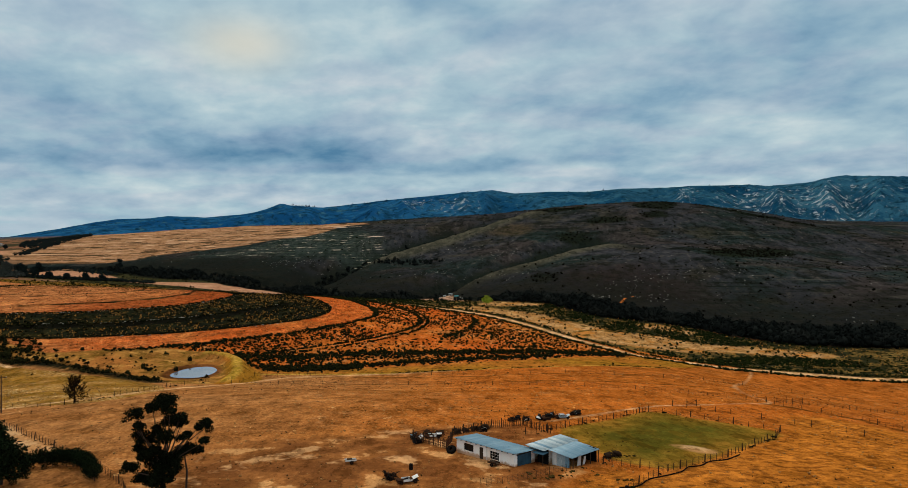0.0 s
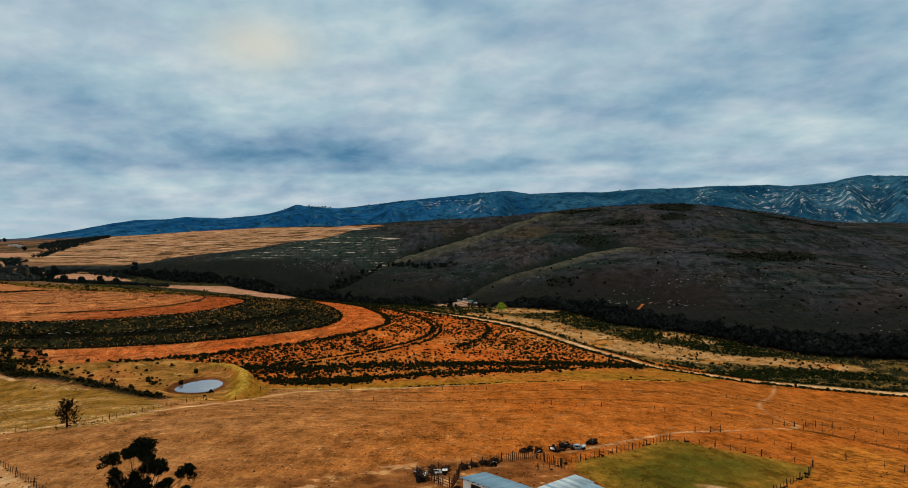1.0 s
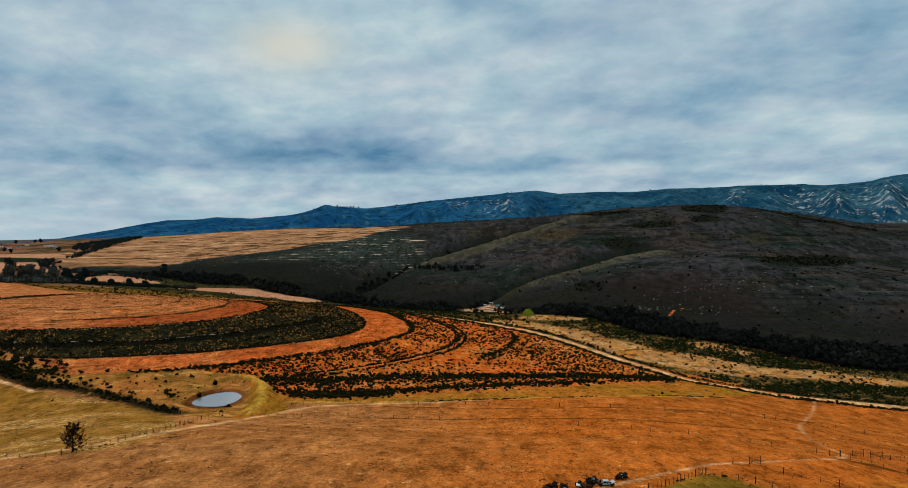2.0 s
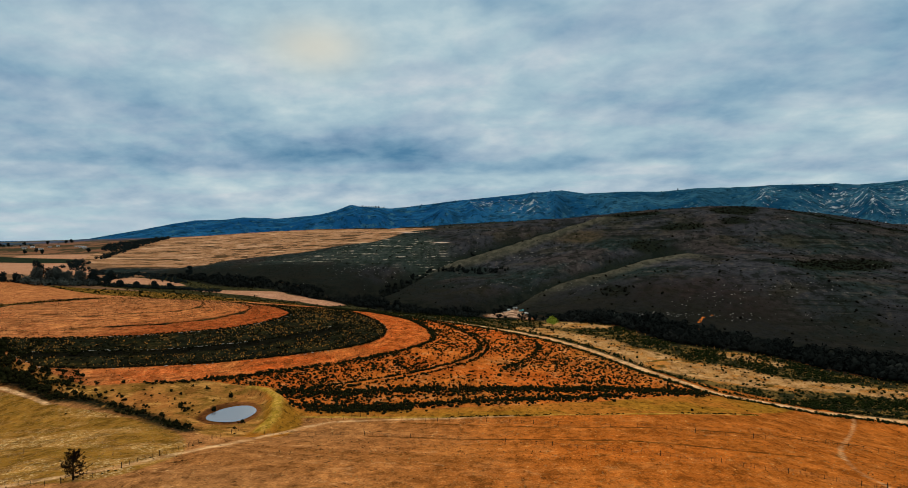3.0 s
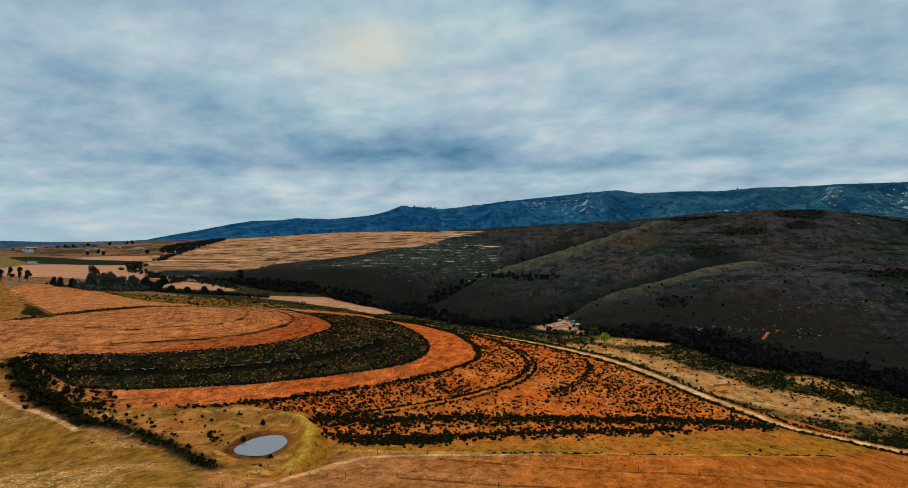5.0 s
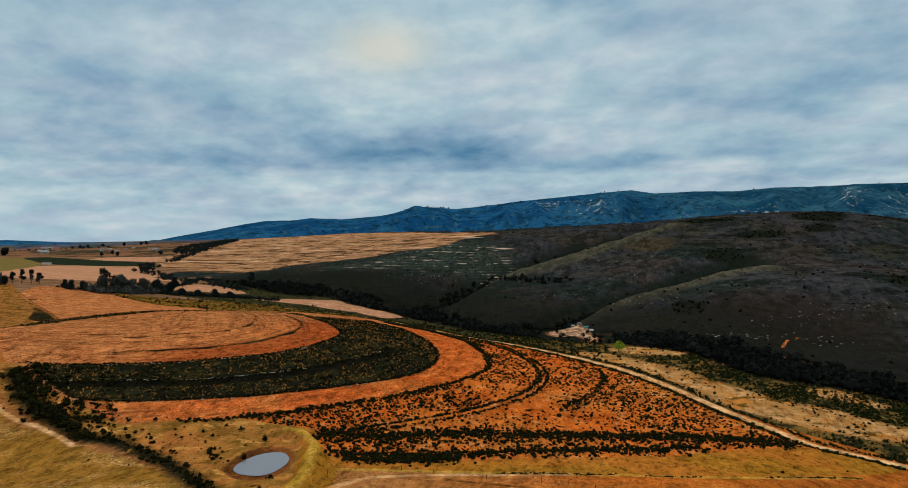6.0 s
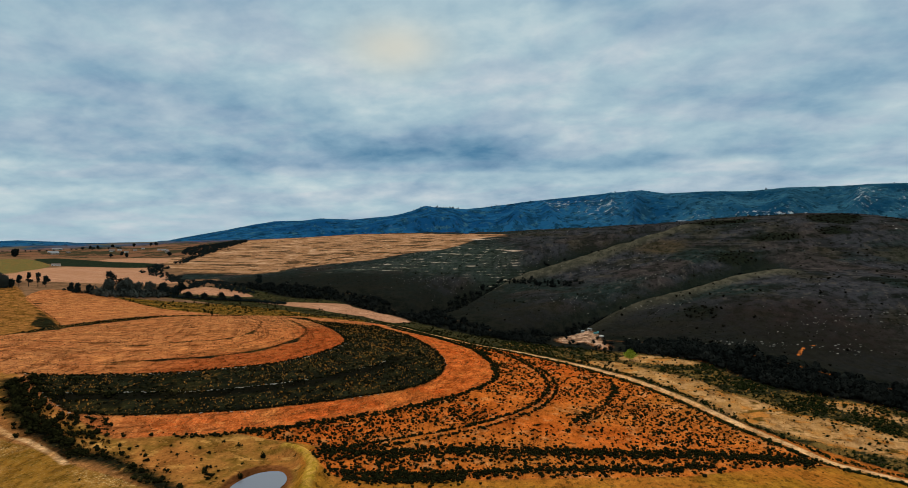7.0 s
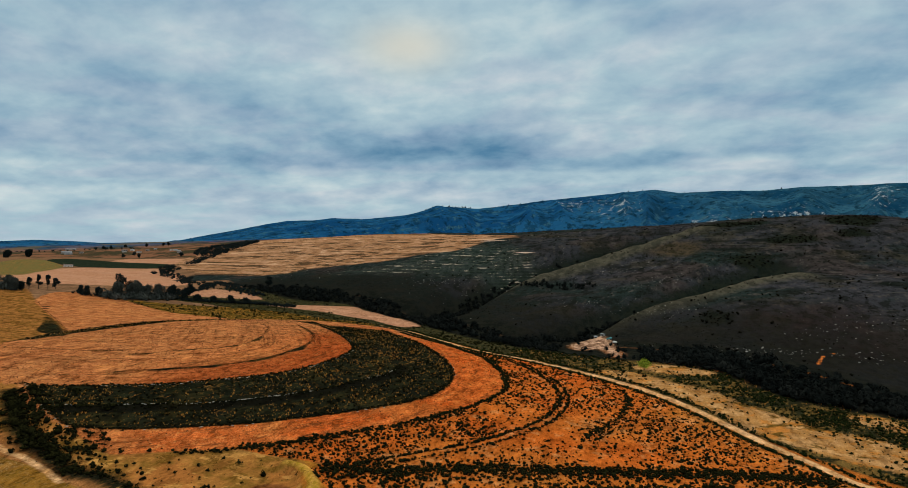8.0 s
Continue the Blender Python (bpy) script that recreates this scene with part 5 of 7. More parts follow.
def straw_all():
    """Bleached grass tufts that fleck the grazed fields."""
    p = np.concatenate([sown("olive", 0.30, 1.6, 30, 15), RNG.uniform((-115, 90), (200, 290), (7000, 2)), sown("core", 0.12, 1.0, 16, 8), sown("strip", 0.14, 1.0, 16, 9), sown("basin", 0.15, 1.0)])
    p = p[(depth_in("mud", p[:, 0], p[:, 1]) < 0) & (depth_in("lawn", p[:, 0], p[:, 1]) < 0)]
    strew("straw_tufts", p, sizes(len(p), 0.15, 0.75, 2.0), BLADES, STRAW, "bleached straw tufts on grazed ground", "grass", (0.3, 0.6))
    p = sown("shrub_band", 0.17, 1.6, 12, 23)
    out = depth_in("core", p[:, 0], p[:, 1])
    p = p[(out < -2) & (out > -110) & (reach(p[:, 0], p[:, 1], ROUND_LINE["terrace_c"] + np.array([2.2, -2.8])) > 3.5)]
    p = np.concatenate([p, sown("flats", 0.08, 1.0, 12, 24), sown("meadow", 0.06, 1.0, 12, 25)])
    strew("ochre_tufts", p, sizes(len(p), 0.5, 1.25, 2.0), BLADES, OCHRE, "ochre grass tufts between low shrubs", "grass", (0.7, 1.1))


plant_all()
straw_all()

# ---- materials of built things ----


def whitewash():
    """Lime-washed wall, patchy, with mud splashed up from the yard."""
    mat, n, bsdf = material("whitewash")
    p = n.place()
    z = n.xyz(p)[2]
    big, fine = n.noise(p, 0.5, 5.0, 0.65), n.noise(p, 7.0, 4.0)
    c = n.mix(n.span(big, 0.45, 0.68, 0.0, 0.4), (0.90, 0.89, 0.86), (0.70, 0.60, 0.46))
    splash = n.math("SUBTRACT", z, n.math("MULTIPLY", n.noise(p, 1.4, 5.0, 0.7), 1.5))
    c = n.mix(n.span(splash, 0.10, -0.45, 0.0, 0.85), c, (0.42, 0.22, 0.09))
    c = n.mix(n.span(fine, 0.58, 0.72, 0.0, 0.4), c, (0.52, 0.44, 0.34))
    finish(n, bsdf, c, 0.9, n.bump(fine, 0.3, 0.01), 0.0, 0.0)
    return mat


WHITEWASH = whitewash()


def tin(name, cool, pale, rust, patchy=0.8):
    """Old roof sheets: each of its own tone, with pale weathering down the slope and a little rust."""
    mat, n, bsdf = material(name)
    p, r = n.place(), n.each()
    c = n.mix(n.span(r, 0.0, 1.0, 0.0, patchy * 0.8), cool, pale)
    run = n.noise(n.vec("ADD", n.vec("MULTIPLY", p, (2.5, 0.35, 1.0)), n.join(n.math("MULTIPLY", r, 40.0), r, 0.0)), 1.0, 5.0, 0.65)
    c = n.mix(n.span(run, 0.50, 0.66, 0.0, patchy), c, pale)
    c = n.mix(n.span(run, 0.42, 0.34, 0.0, 0.7), c, n.mix(0.6, c, (0.03, 0.045, 0.055)))
    c = n.mix(n.span(n.noise(n.vec("ADD", p, n.join(0.0, n.math("MULTIPLY", r, 60.0), 0.0)), 0.9, 5.0, 0.7), 0.60, 0.68, 0.0, 0.7), c, rust)
    finish(n, bsdf, c, 0.7, None, 0.0, 0.1)
    return mat


TIN = tin("roof_tin", (0.13, 0.24, 0.32), (0.30, 0.42, 0.48), (0.16, 0.12, 0.10), 0.35)
TIN_PALE = tin("pale_tin", (0.20, 0.29, 0.34), (0.46, 0.53, 0.55), (0.15, 0.12, 0.11))
BLUE_DOOR = plain("blue_door", (0.035, 0.085, 0.13), 0.6, 0.0, (0.02, 0.03, 0.04), 0.5)
DARK = plain("dark_paint", (0.008, 0.008, 0.008), 0.8, 0.0, (0.03, 0.02, 0.015))
TIMBER = plain("weathered_timber", (0.060, 0.043, 0.030), 0.9, 0.0, (0.03, 0.02, 0.014), 0.6)
POST = plain("fence_post", (0.042, 0.025, 0.015), 0.95, 0.0, (0.05, 0.04, 0.03))
WIRE = plain("wire", (0.05, 0.04, 0.03), 0.8)
STEEL = plain("rusty_steel", (0.050, 0.024, 0.014), 0.9, 0.0, (0.018, 0.011, 0.008), 0.7)
RUST = plain("rust", (0.11, 0.035, 0.016), 0.95, 0.0, (0.03, 0.015, 0.01), 0.6)
RUBBER = plain("rubber", (0.007, 0.0065, 0.006), 0.9, 0.0, (0.03, 0.022, 0.016), 0.3)
WHITE_PANEL = plain("white_panel", (0.72, 0.73, 0.72), 0.5, 0.0, (0.4, 0.3, 0.2), 0.3)
TEAL_PANEL = plain("teal_panel", (0.10, 0.30, 0.32), 0.5)
CONCRETE = plain("concrete", (0.36, 0.33, 0.27), 0.9)
BARK = plain("bark", (0.060, 0.045, 0.036), 0.9, 0.0, (0.02, 0.015, 0.012), 0.7, 2.0)
BRUSH = plain("dry_branches", (0.030, 0.019, 0.012), 0.95)
PLASTER = plain("village_plaster", (0.66, 0.63, 0.58), 0.85, 0.0, (0.4, 0.33, 0.26), 0.4, 0.4)
DULL_PLASTER = plain("dull_plaster", (0.36, 0.34, 0.31), 0.85, 0.0, (0.24, 0.2, 0.16), 0.4, 0.4)
BROWN_ROOF = plain("village_roof", (0.20, 0.16, 0.14), 0.8, 0.0, (0.1, 0.07, 0.06), 0.4, 0.4)
GREY_ROOF = plain("shed_roof", (0.26, 0.29, 0.31), 0.6, 0.2, (0.3, 0.3, 0.3), 0.4, 0.2)
TWIG = plain("dark_twigs", (0.012, 0.008, 0.005), 0.95, 0.0, (0.02, 0.014, 0.008))
GUM_LEAF = foliage("gum_leaves", (0.004, 0.006, 0.003), (0.013, 0.017, 0.008), (0.05, 0.05, 0.02), 0.3)
HEDGE_LEAF = foliage("hedge_leaves", (0.004, 0.008, 0.004), (0.014, 0.022, 0.009), (0.05, 0.05, 0.02), 0.3)
POPLAR_LEAF = foliage("grey_poplar", (0.034, 0.042, 0.038), (0.085, 0.095, 0.082), (0.12, 0.12, 0.105), 0.5)
LIME_LEAF = foliage("lime_leaves", (0.20, 0.26, 0.022), (0.42, 0.48, 0.06), (0.40, 0.36, 0.07), 0.3)


def glass():
    mat, n, bsdf = material("window_glass")
    finish(n, bsdf, (0.008, 0.010, 0.012), 0.12, None, 0.0, 0.15)
    return mat


def water_material():
    mat, n, bsdf = material("pond_water")
    p = n.where()
    finish(n, bsdf, (0.15, 0.16, 0.19), 0.035, n.bump(n.noise(p, 1.4, 3.0), 0.05, 0.02), 0.0, 0.5)
    bsdf.inputs["IOR"].default_value = 1.33
    return mat


GLASS, POND = glass(), water_material()


def part(name, bm, mat, parent=None, label=""):
    """Links a bmesh, or a mesh, as one object under a thing or a part."""
    if isinstance(bm, bmesh.types.BMesh):
        mesh = bpy.data.meshes.new(name)
        bm.to_mesh(mesh)
        bm.free()
    else:
        mesh = bm
    if mat and not mesh.materials:
        mesh.materials.append(mat)
    ob = new(name, mesh)
    ob.parent = parent
    if label:
        tagged(ob, label)
    return ob


def thing(name, x, y, turn, label, category, group="", z=None, scale=1.0):
    ob = new(name)
    ob.matrix_world = pose(x, y, ground_at(x, y) if z is None else z, 0, 0, turn) @ Matrix.Scale(scale, 4)
    ob.empty_display_size = 0.3
    return tagged(ob, label, category, group)


def box(bm, x0, x1, y0, y1, z0, z1, tilt=None, bevel=0.0):
    m = Matrix.Translation(((x0 + x1) / 2, (y0 + y1) / 2, (z0 + z1) / 2))
    if tilt is not None:
        m = m @ tilt
    made = bmesh.ops.create_cube(bm, size=1, matrix=m @ Matrix.Diagonal((x1 - x0, y1 - y0, z1 - z0, 1)))
    if bevel:
        edges = {e for v in made["verts"] for e in v.link_edges}
        bmesh.ops.bevel(bm, geom=list(edges), offset=bevel, segments=1, affect="EDGES")
    return bm


def slab(*size, **more):
    return box(bmesh.new(), *size, **more)


def tube(bm, points, radii, sides=6):
    """A tapering round branch through the points."""
    rings = []
    for k, p in enumerate(points):
        p = Vector(p)
        d = (Vector(points[min(k + 1, len(points) - 1)]) - Vector(points[max(k - 1, 0)])).normalized()
        a = d.orthogonal().normalized()
        b = d.cross(a)
        rings.append([bm.verts.new(p + radii[k] * (a * math.cos(t) + b * math.sin(t))) for t in (2 * math.pi * s / sides for s in range(sides))])
    for low, top in zip(rings, rings[1:]):
        for s in range(sides):
            bm.faces.new((low[s], low[(s + 1) % sides], top[(s + 1) % sides], top[s]))
    bm.faces.new(rings[0][::-1])
    bm.faces.new(rings[-1])
    return bm


def ring_mesh(radius, thick, wide, segs=18):
    """A tyre lying across the y axis."""
    bm = bmesh.new()
    prof = [(radius - thick, -wide / 2), (radius - 0.15 * thick, -wide / 2), (radius, -wide * 0.3), (radius, wide * 0.3), (radius - 0.15 * thick, wide / 2), (radius - thick, wide / 2)]
    rings = [[bm.verts.new((r * math.cos(a), w, r * math.sin(a))) for r, w in prof] for a in (2 * math.pi * k / segs for k in range(segs))]
    for k in range(segs):
        one, two = rings[k], rings[(k + 1) % segs]
        for s in range(len(prof)):
            t = (s + 1) % len(prof)
            bm.faces.new((one[s], two[s], two[t], one[t]))
    return bm


def disc(radius, wide, segs=14):
    bm = bmesh.new()
    bmesh.ops.create_cone(bm, cap_ends=True, segments=segs, radius1=radius, radius2=radius, depth=wide, matrix=pose(0, 0, 0, 90))
    return bm


def wheel(parent, x, y, r, wide=0.2):
    w = part("wheel", ring_mesh(r, r * 0.42, wide), RUBBER, parent, "worn black tyre")
    w.location = (x, y, r)
    part("rim", disc(r * 0.58, wide * 0.6), STEEL, w, "rusty steel rim")
    return w


# ---- the farm shed ----
def roof_sheet_mesh(wide, long, waves=6):
    """One corrugated sheet: wide along x, long along y, its upper face at z 0."""
    xs = np.linspace(0, wide, waves * 4 + 1)
    zs = 0.02 * np.sin(xs / wide * 2 * np.pi * waves)
    pts = [(x, y, z + dz) for dz in (0, -0.012) for y in (0, long) for x, z in zip(xs, zs)]
    n = len(xs)
    faces = [(k, k + 1, n + k + 1, n + k) for k in range(n - 1)] + [(2 * n + k, 3 * n + k, 3 * n + k + 1, 2 * n + k + 1) for k in range(n - 1)]
    faces += [(k, 2 * n + k, 2 * n + k + 1, k + 1) for k in range(n - 1)] + [(n + k, n + k + 1, 3 * n + k + 1, 3 * n + k) for k in range(n - 1)]
    return mesh_from(pts, faces)


def roof(parent, x0, x1, y0, y1, z_front, z_back, mats, along_y=False):
    """A lean-to roof of corrugated sheets that run from front to back (or from x0 to x1)."""
    frame_part = new("roof")
    frame_part.parent = parent
    span, run = ((y1 - y0), (x1 - x0)) if along_y else ((x1 - x0), (y1 - y0))
    count = max(2, round(span / 0.85))
    wide, slope = span / count, math.atan2(z_back - z_front, run)
    meshes = []
    for mat in mats:
        m = roof_sheet_mesh(wide + 0.04, run / math.cos(slope))
        m.materials.append(mat)
        meshes.append(m)
    rnd = random.Random(count)
    for k in range(count):
        sheet = new("roof_sheet", meshes[0] if rnd.random() < 0.65 else rnd.choice(meshes))
        sheet.parent = frame_part
        lift = 0.012 * (k % 2)
        if along_y:
            sheet.matrix_basis = pose(x0, y0 + (k + 1) * wide, z_front + lift, 0, 0, -90) @ pose(0, 0, 0, math.degrees(slope))
        else:
            sheet.matrix_basis = pose(x0 + k * wide, y0, z_front + lift, math.degrees(slope))
    return frame_part


def window(parent, x0, x1, z0, z1, y, bars_x=3, bars_z=2):
    """A steel window in a wall that faces -y."""
    w = part("window", slab(x0, x1, y + 0.03, y + 0.05, z0, z1), GLASS, parent, "dark steel-framed window")
    for a, b, c, d in ((x0 - 0.06, x0, z0 - 0.06, z1 + 0.06), (x1, x1 + 0.06, z0 - 0.06, z1 + 0.06), (x0, x1, z0 - 0.06, z0), (x0, x1, z1, z1 + 0.06)):
        part("window_frame", slab(a, b, y - 0.02, y + 0.06, c, d), DARK, w)
    for k in range(1, bars_x):
        x = x0 + (x1 - x0) * k / bars_x
        part("glazing_bar", slab(x - 0.02, x + 0.02, y, y + 0.028, z0, z1), DARK if bars_z < 3 else PLASTER, w)
    for k in range(1, bars_z):
        z = z0 + (z1 - z0) * k / bars_z
        part("glazing_bar", slab(x0, x1, y - 0.003, y + 0.026, z - 0.02, z + 0.02), DARK if bars_z < 3 else PLASTER, w)
    return w


def wall_with_holes(parent, x0, x1, y0, y1, z0, z1, holes, mat, label):
    """A wall along x with openings (x0, x1, z0, z1) through it, of butted panels."""
    at, runs = x0, []
    for a, b, c, d in sorted(holes):
        runs += [(at, a, z0, z1), (a, b, z0, c), (a, b, d, z1)]
        at = b
    for a, b, c, d in runs + [(at, x1, z0, z1)]:
        if b - a > 0.01 and d - c > 0.01:
            part("wall", slab(a, b, y0, y1, c, d), mat, parent, label)


def farm_shed():
    shed = thing("farm_shed", 9.7, 112.8, -46.5, "whitewashed L-shaped farm shed with blue-grey tin roofs", "shed", z=0.55)
    # long wing: front wall faces -y
    holes = [(-11.6, -9.3, 0.75, 1.95), (-7.9, -7.0, 0.0, 2.0), (-5.4, -3.4, 0.55, 1.85)]
    wall_with_holes(shed, -13.4, 0, 0, 0.22, -0.5, 2.42, holes, WHITEWASH, "whitewashed wall stained brown at its foot")
    part("wall", slab(-13.4, 0, 4.78, 5.0, -0.5, 2.05), WHITEWASH, shed)
    part("wall", slab(-13.4, -13.18, 0.22, 4.78, -0.5, 2.1), WHITEWASH, shed)
    part("wall", slab(-0.22, 0, 0.22, 0.7, -0.5, 2.3), WHITEWASH, shed)
    part("wall", slab(-0.22, 0, 4.1, 4.78, -0.5, 2.1), WHITEWASH, shed)
    part("floor_slab", slab(-13.1, -0.25, 0.25, 4.75, -0.5, 0.03), CONCRETE, shed)
    window(shed, -11.6, -9.3, 0.75, 1.95, 0.1, 3, 2)
    window(shed, -5.4, -3.4, 0.55, 1.85, 0.1, 4, 3)
    door = part("door", slab(-7.88, -7.02, 0.06, 0.11, 0.02, 1.98, bevel=0.01), TIMBER, shed, "grey plank door")
    for k in range(4):
        part("plank", slab(-7.87 + 0.21 * k, -7.68 + 0.21 * k, 0.035, 0.058, 0.03, 1.97), TIMBER, door)
    part("handle", slab(-7.14, -7.08, -0.01, 0.03, 0.95, 1.1), STEEL, door, "rusty iron handle")
    big = part("sliding_door", slab(0.005, 0.06, 0.7, 4.1, -0.1, 2.02), BLUE_DOOR, shed, "dark blue corrugated sliding door")
    for k in range(8):
        part("rib", slab(0.061, 0.085, 0.9 + 0.41 * k, 0.96 + 0.41 * k, -0.05, 2.0), BLUE_DOOR, big)
    part("door_rail", slab(0.01, 0.12, 0.5, 4.6, 2.04, 2.12), STEEL, shed)
    for k in range(12):
        x = -13.2 + 1.19 * k
        part("rafter", slab(x, x + 0.1, -0.42, 0.0, 2.32, 2.45), DARK, shed)
    roof(shed, -13.75, 0.3, -0.45, 5.35, 2.52, 2.16, [TIN, TIN, TIN])
    part("downpipe", tube(bmesh.new(), [(-6.1, -0.05, 0), (-6.1, -0.05, 2.3)], [0.05, 0.05]), WHITE_PANEL, shed)
    # back wing
    part("wall", slab(-1.3, -1.1, 5.05, 13.6, -0.9, 2.4), WHITEWASH, shed)
    # near-black wall colour stands for the shade in the bay
    part("wall", slab(1.8, 2.0, 5.6, 6.2, -0.9, 2.3), DARK, shed, "bay wall coloured dark for the porch's shade")
    part("wall", slab(-1.1, 0.2, 13.4, 13.6, -0.9, 2.35), WHITEWASH, shed)
    part("wall", slab(1.4, 2.0, 13.4, 13.6, -0.9, 2.3), WHITEWASH, shed)
    part("wall", slab(1.8, 2.0, 6.2, 13.4, -0.9, 2.3), WHITEWASH, shed)
    roof(shed, -1.7, 2.25, 4.6, 14.0, 2.7, 2.42, [TIN_PALE, TIN, TIN_PALE], True)
    # small porch roof in the corner and the bay under it, its shade coloured into the walls
    part("porch_roof", slab(0.35, 2.6, 3.9, 5.5, 2.0, 2.05, tilt=pose(0, 0, 0, 4)), BLUE_DOOR, shed, "dark sheet-metal porch roof")
    part("porch_post", slab(2.45, 2.55, 4.0, 4.1, -0.4, 2.0), TIMBER, shed)
    part("porch_wall", slab(0.3, 2.4, 5.5, 5.6, -0.4, 2.1), DARK, shed, "bay wall coloured dark for the porch's shade")
    # lean-to of sheets and posts
    for k in range(4):
        part("wall_sheet", slab(2.75 + 0.86 * k, 3.59 + 0.86 * k, 6.2 + 0.015 * (k % 2), 6.24 + 0.015 * (k % 2), -0.5, 2.2 - 0.07 * k), (WHITE_PANEL, TIN_PALE, TIN_PALE, TIN)[k], shed, "pale upright tin sheet")
    # back sheet added, coloured near black for the shade inside the lean-to
    part("wall_sheet", slab(2.2, 6.7, 12.9, 12.94, -0.5, 2.2), DARK, shed)
    roof(shed, 2.0, 7.1, 5.8, 13.4, 2.42, 1.98, [TIN, TIN_PALE, TIN], True)
    for y in (6.3, 8.6, 11.0, 13.2):
        part("post", slab(6.75, 6.87, y, y + 0.12, -0.6, 1.98), TIMBER, shed)
    part("beam", slab(6.74, 6.88, 6.1, 13.35, 1.86, 1.96), TIMBER, shed)
    part("loose_door", slab(6.2, 6.25, 8.3, 9.2, -0.4, 1.6, tilt=pose(0, 0, 0, 0, 8)), WHITE_PANEL, shed, "white door leaned inside the lean-to")
    part("loose_door", slab(6.3, 6.35, 9.7, 10.3, -0.4, 1.4, tilt=pose(0, 0, 0, 0, 12)), WHITE_PANEL, shed)
    return shed


def tractor_tyre():
    t = thing("tractor_tyre", 0.1, 122.2, -46.5, "large worn tractor tyre leaning at the shed's corner", "tyre")
    tyre = part("tread", ring_mesh(0.80, 0.50, 0.62, 24), RUBBER, t)
    tyre.matrix_basis = pose(-0.1, -0.7, 0.62, -52, 0, 20)
    for k in range(24):
        a = 2 * math.pi * k / 24
        lug = part("lug", slab(-0.05, 0.05, -0.28, 0.28, -0.03, 0.03), RUBBER, tyre)
        lug.matrix_basis = pose(0.81 * math.cos(a), 0, 0.81 * math.sin(a), 0, 90 - math.degrees(a), 0) @ pose(0, 0, 0, 0, 0, 25)


def hand_cart(x, y, turn, label, group="", board=None):
    """A low flat trailer with two wheels, a drawbar and a load."""
    c = thing("trailer", x, y, turn, label, "trailer", group)
    part("bed", slab(-0.9, 0.9, -0.5, 0.5, 0.42, 0.5, bevel=0.01), TIMBER, c)
    for s in (-1, 1):
        part("side_board", slab(-0.9, 0.9, s * 0.5 - 0.02, s * 0.5 + 0.02, 0.5, 0.72), board or WHITE_PANEL, c)
        wheel(c, 0.1, s * 0.62, 0.3, 0.16)
    part("drawbar", tube(bmesh.new(), [(0.9, 0, 0.45), (1.9, 0, 0.3)], [0.04, 0.03]), STEEL, c)
    part("load", slab(-0.6, 0.3, -0.35, 0.35, 0.51, 0.8, bevel=0.06), TIMBER, c, "load of grey boards")
    return c


def scrap_car(x, y, turn, colour, label, roofless=True):
    """A stripped car body: sills, floor, wings, bonnet, wheels."""
    c = thing("scrap_car", x, y, turn, label, "wreck", "wrecks in the yard", None, 0.85)
    bm = slab(-1.9, 1.9, -0.75, 0.75, 0.28, 0.5, bevel=0.08)
    part("chassis", bm, STEEL, c)
    rnd = random.Random(int(x * 10))
    part("engine", slab(0.95, 1.75, -0.4, 0.4, 0.51, 0.8, bevel=0.08), DARK, c, "blackened engine block")
    part("bonnet", slab(-0.55, 0.55, -0.7, 0.7, -0.03, 0.05, bevel=0.04), colour, c).matrix_basis = pose(1.4, 0, 0.92, rnd.uniform(-6, 6), rnd.uniform(-26, 4), rnd.uniform(-8, 8))
    part("boot", slab(-0.45, 0.45, -0.7, 0.7, -0.03, 0.05, bevel=0.04), STEEL, c).matrix_basis = pose(-1.5, 0, 0.74, rnd.uniform(-8, 8), rnd.uniform(-5, 20), rnd.uniform(-12, 12))
    for k in range(5):
        part("loose_bar", tube(bmesh.new(), [(-0.8, 0, 0), (0, 0.05, 0.08), (0.8, 0, 0)], [0.05, 0.05, 0.04], 5), rnd.choice([DARK, STEEL]), c).matrix_basis = pose(rnd.uniform(-1.2, 1.0), rnd.uniform(-0.5, 0.5), rnd.uniform(0.55, 0.9), rnd.uniform(-20, 20), rnd.uniform(-20, 20), rnd.uniform(0, 180))
    for s in (-1, 1):
        part("door_panel", slab(-0.9, 0.7, s * 0.72 - 0.04, s * 0.72 + 0.04, 0.45, 0.84, bevel=0.02), colour, c)
        for k in (-1.25, 1.25):
            wheel(c, k, s * 0.72, 0.3, 0.18)
    if not roofless:
        part("cab_roof", slab(-0.8, 0.5, -0.62, 0.62, 1.2, 1.28, bevel=0.04), colour, c)
        for sx in (-0.75, 0.45):
            for s in (-1, 1):
                part("pillar", tube(bmesh.new(), [(sx * 1.25, s * 0.68, 0.8), (sx, s * 0.58, 1.22)], [0.04, 0.04]), colour, c)
    part("seat", slab(-0.5, 0.2, -0.5, 0.5, 0.5, 0.75, bevel=0.08), DARK, c)
    return c


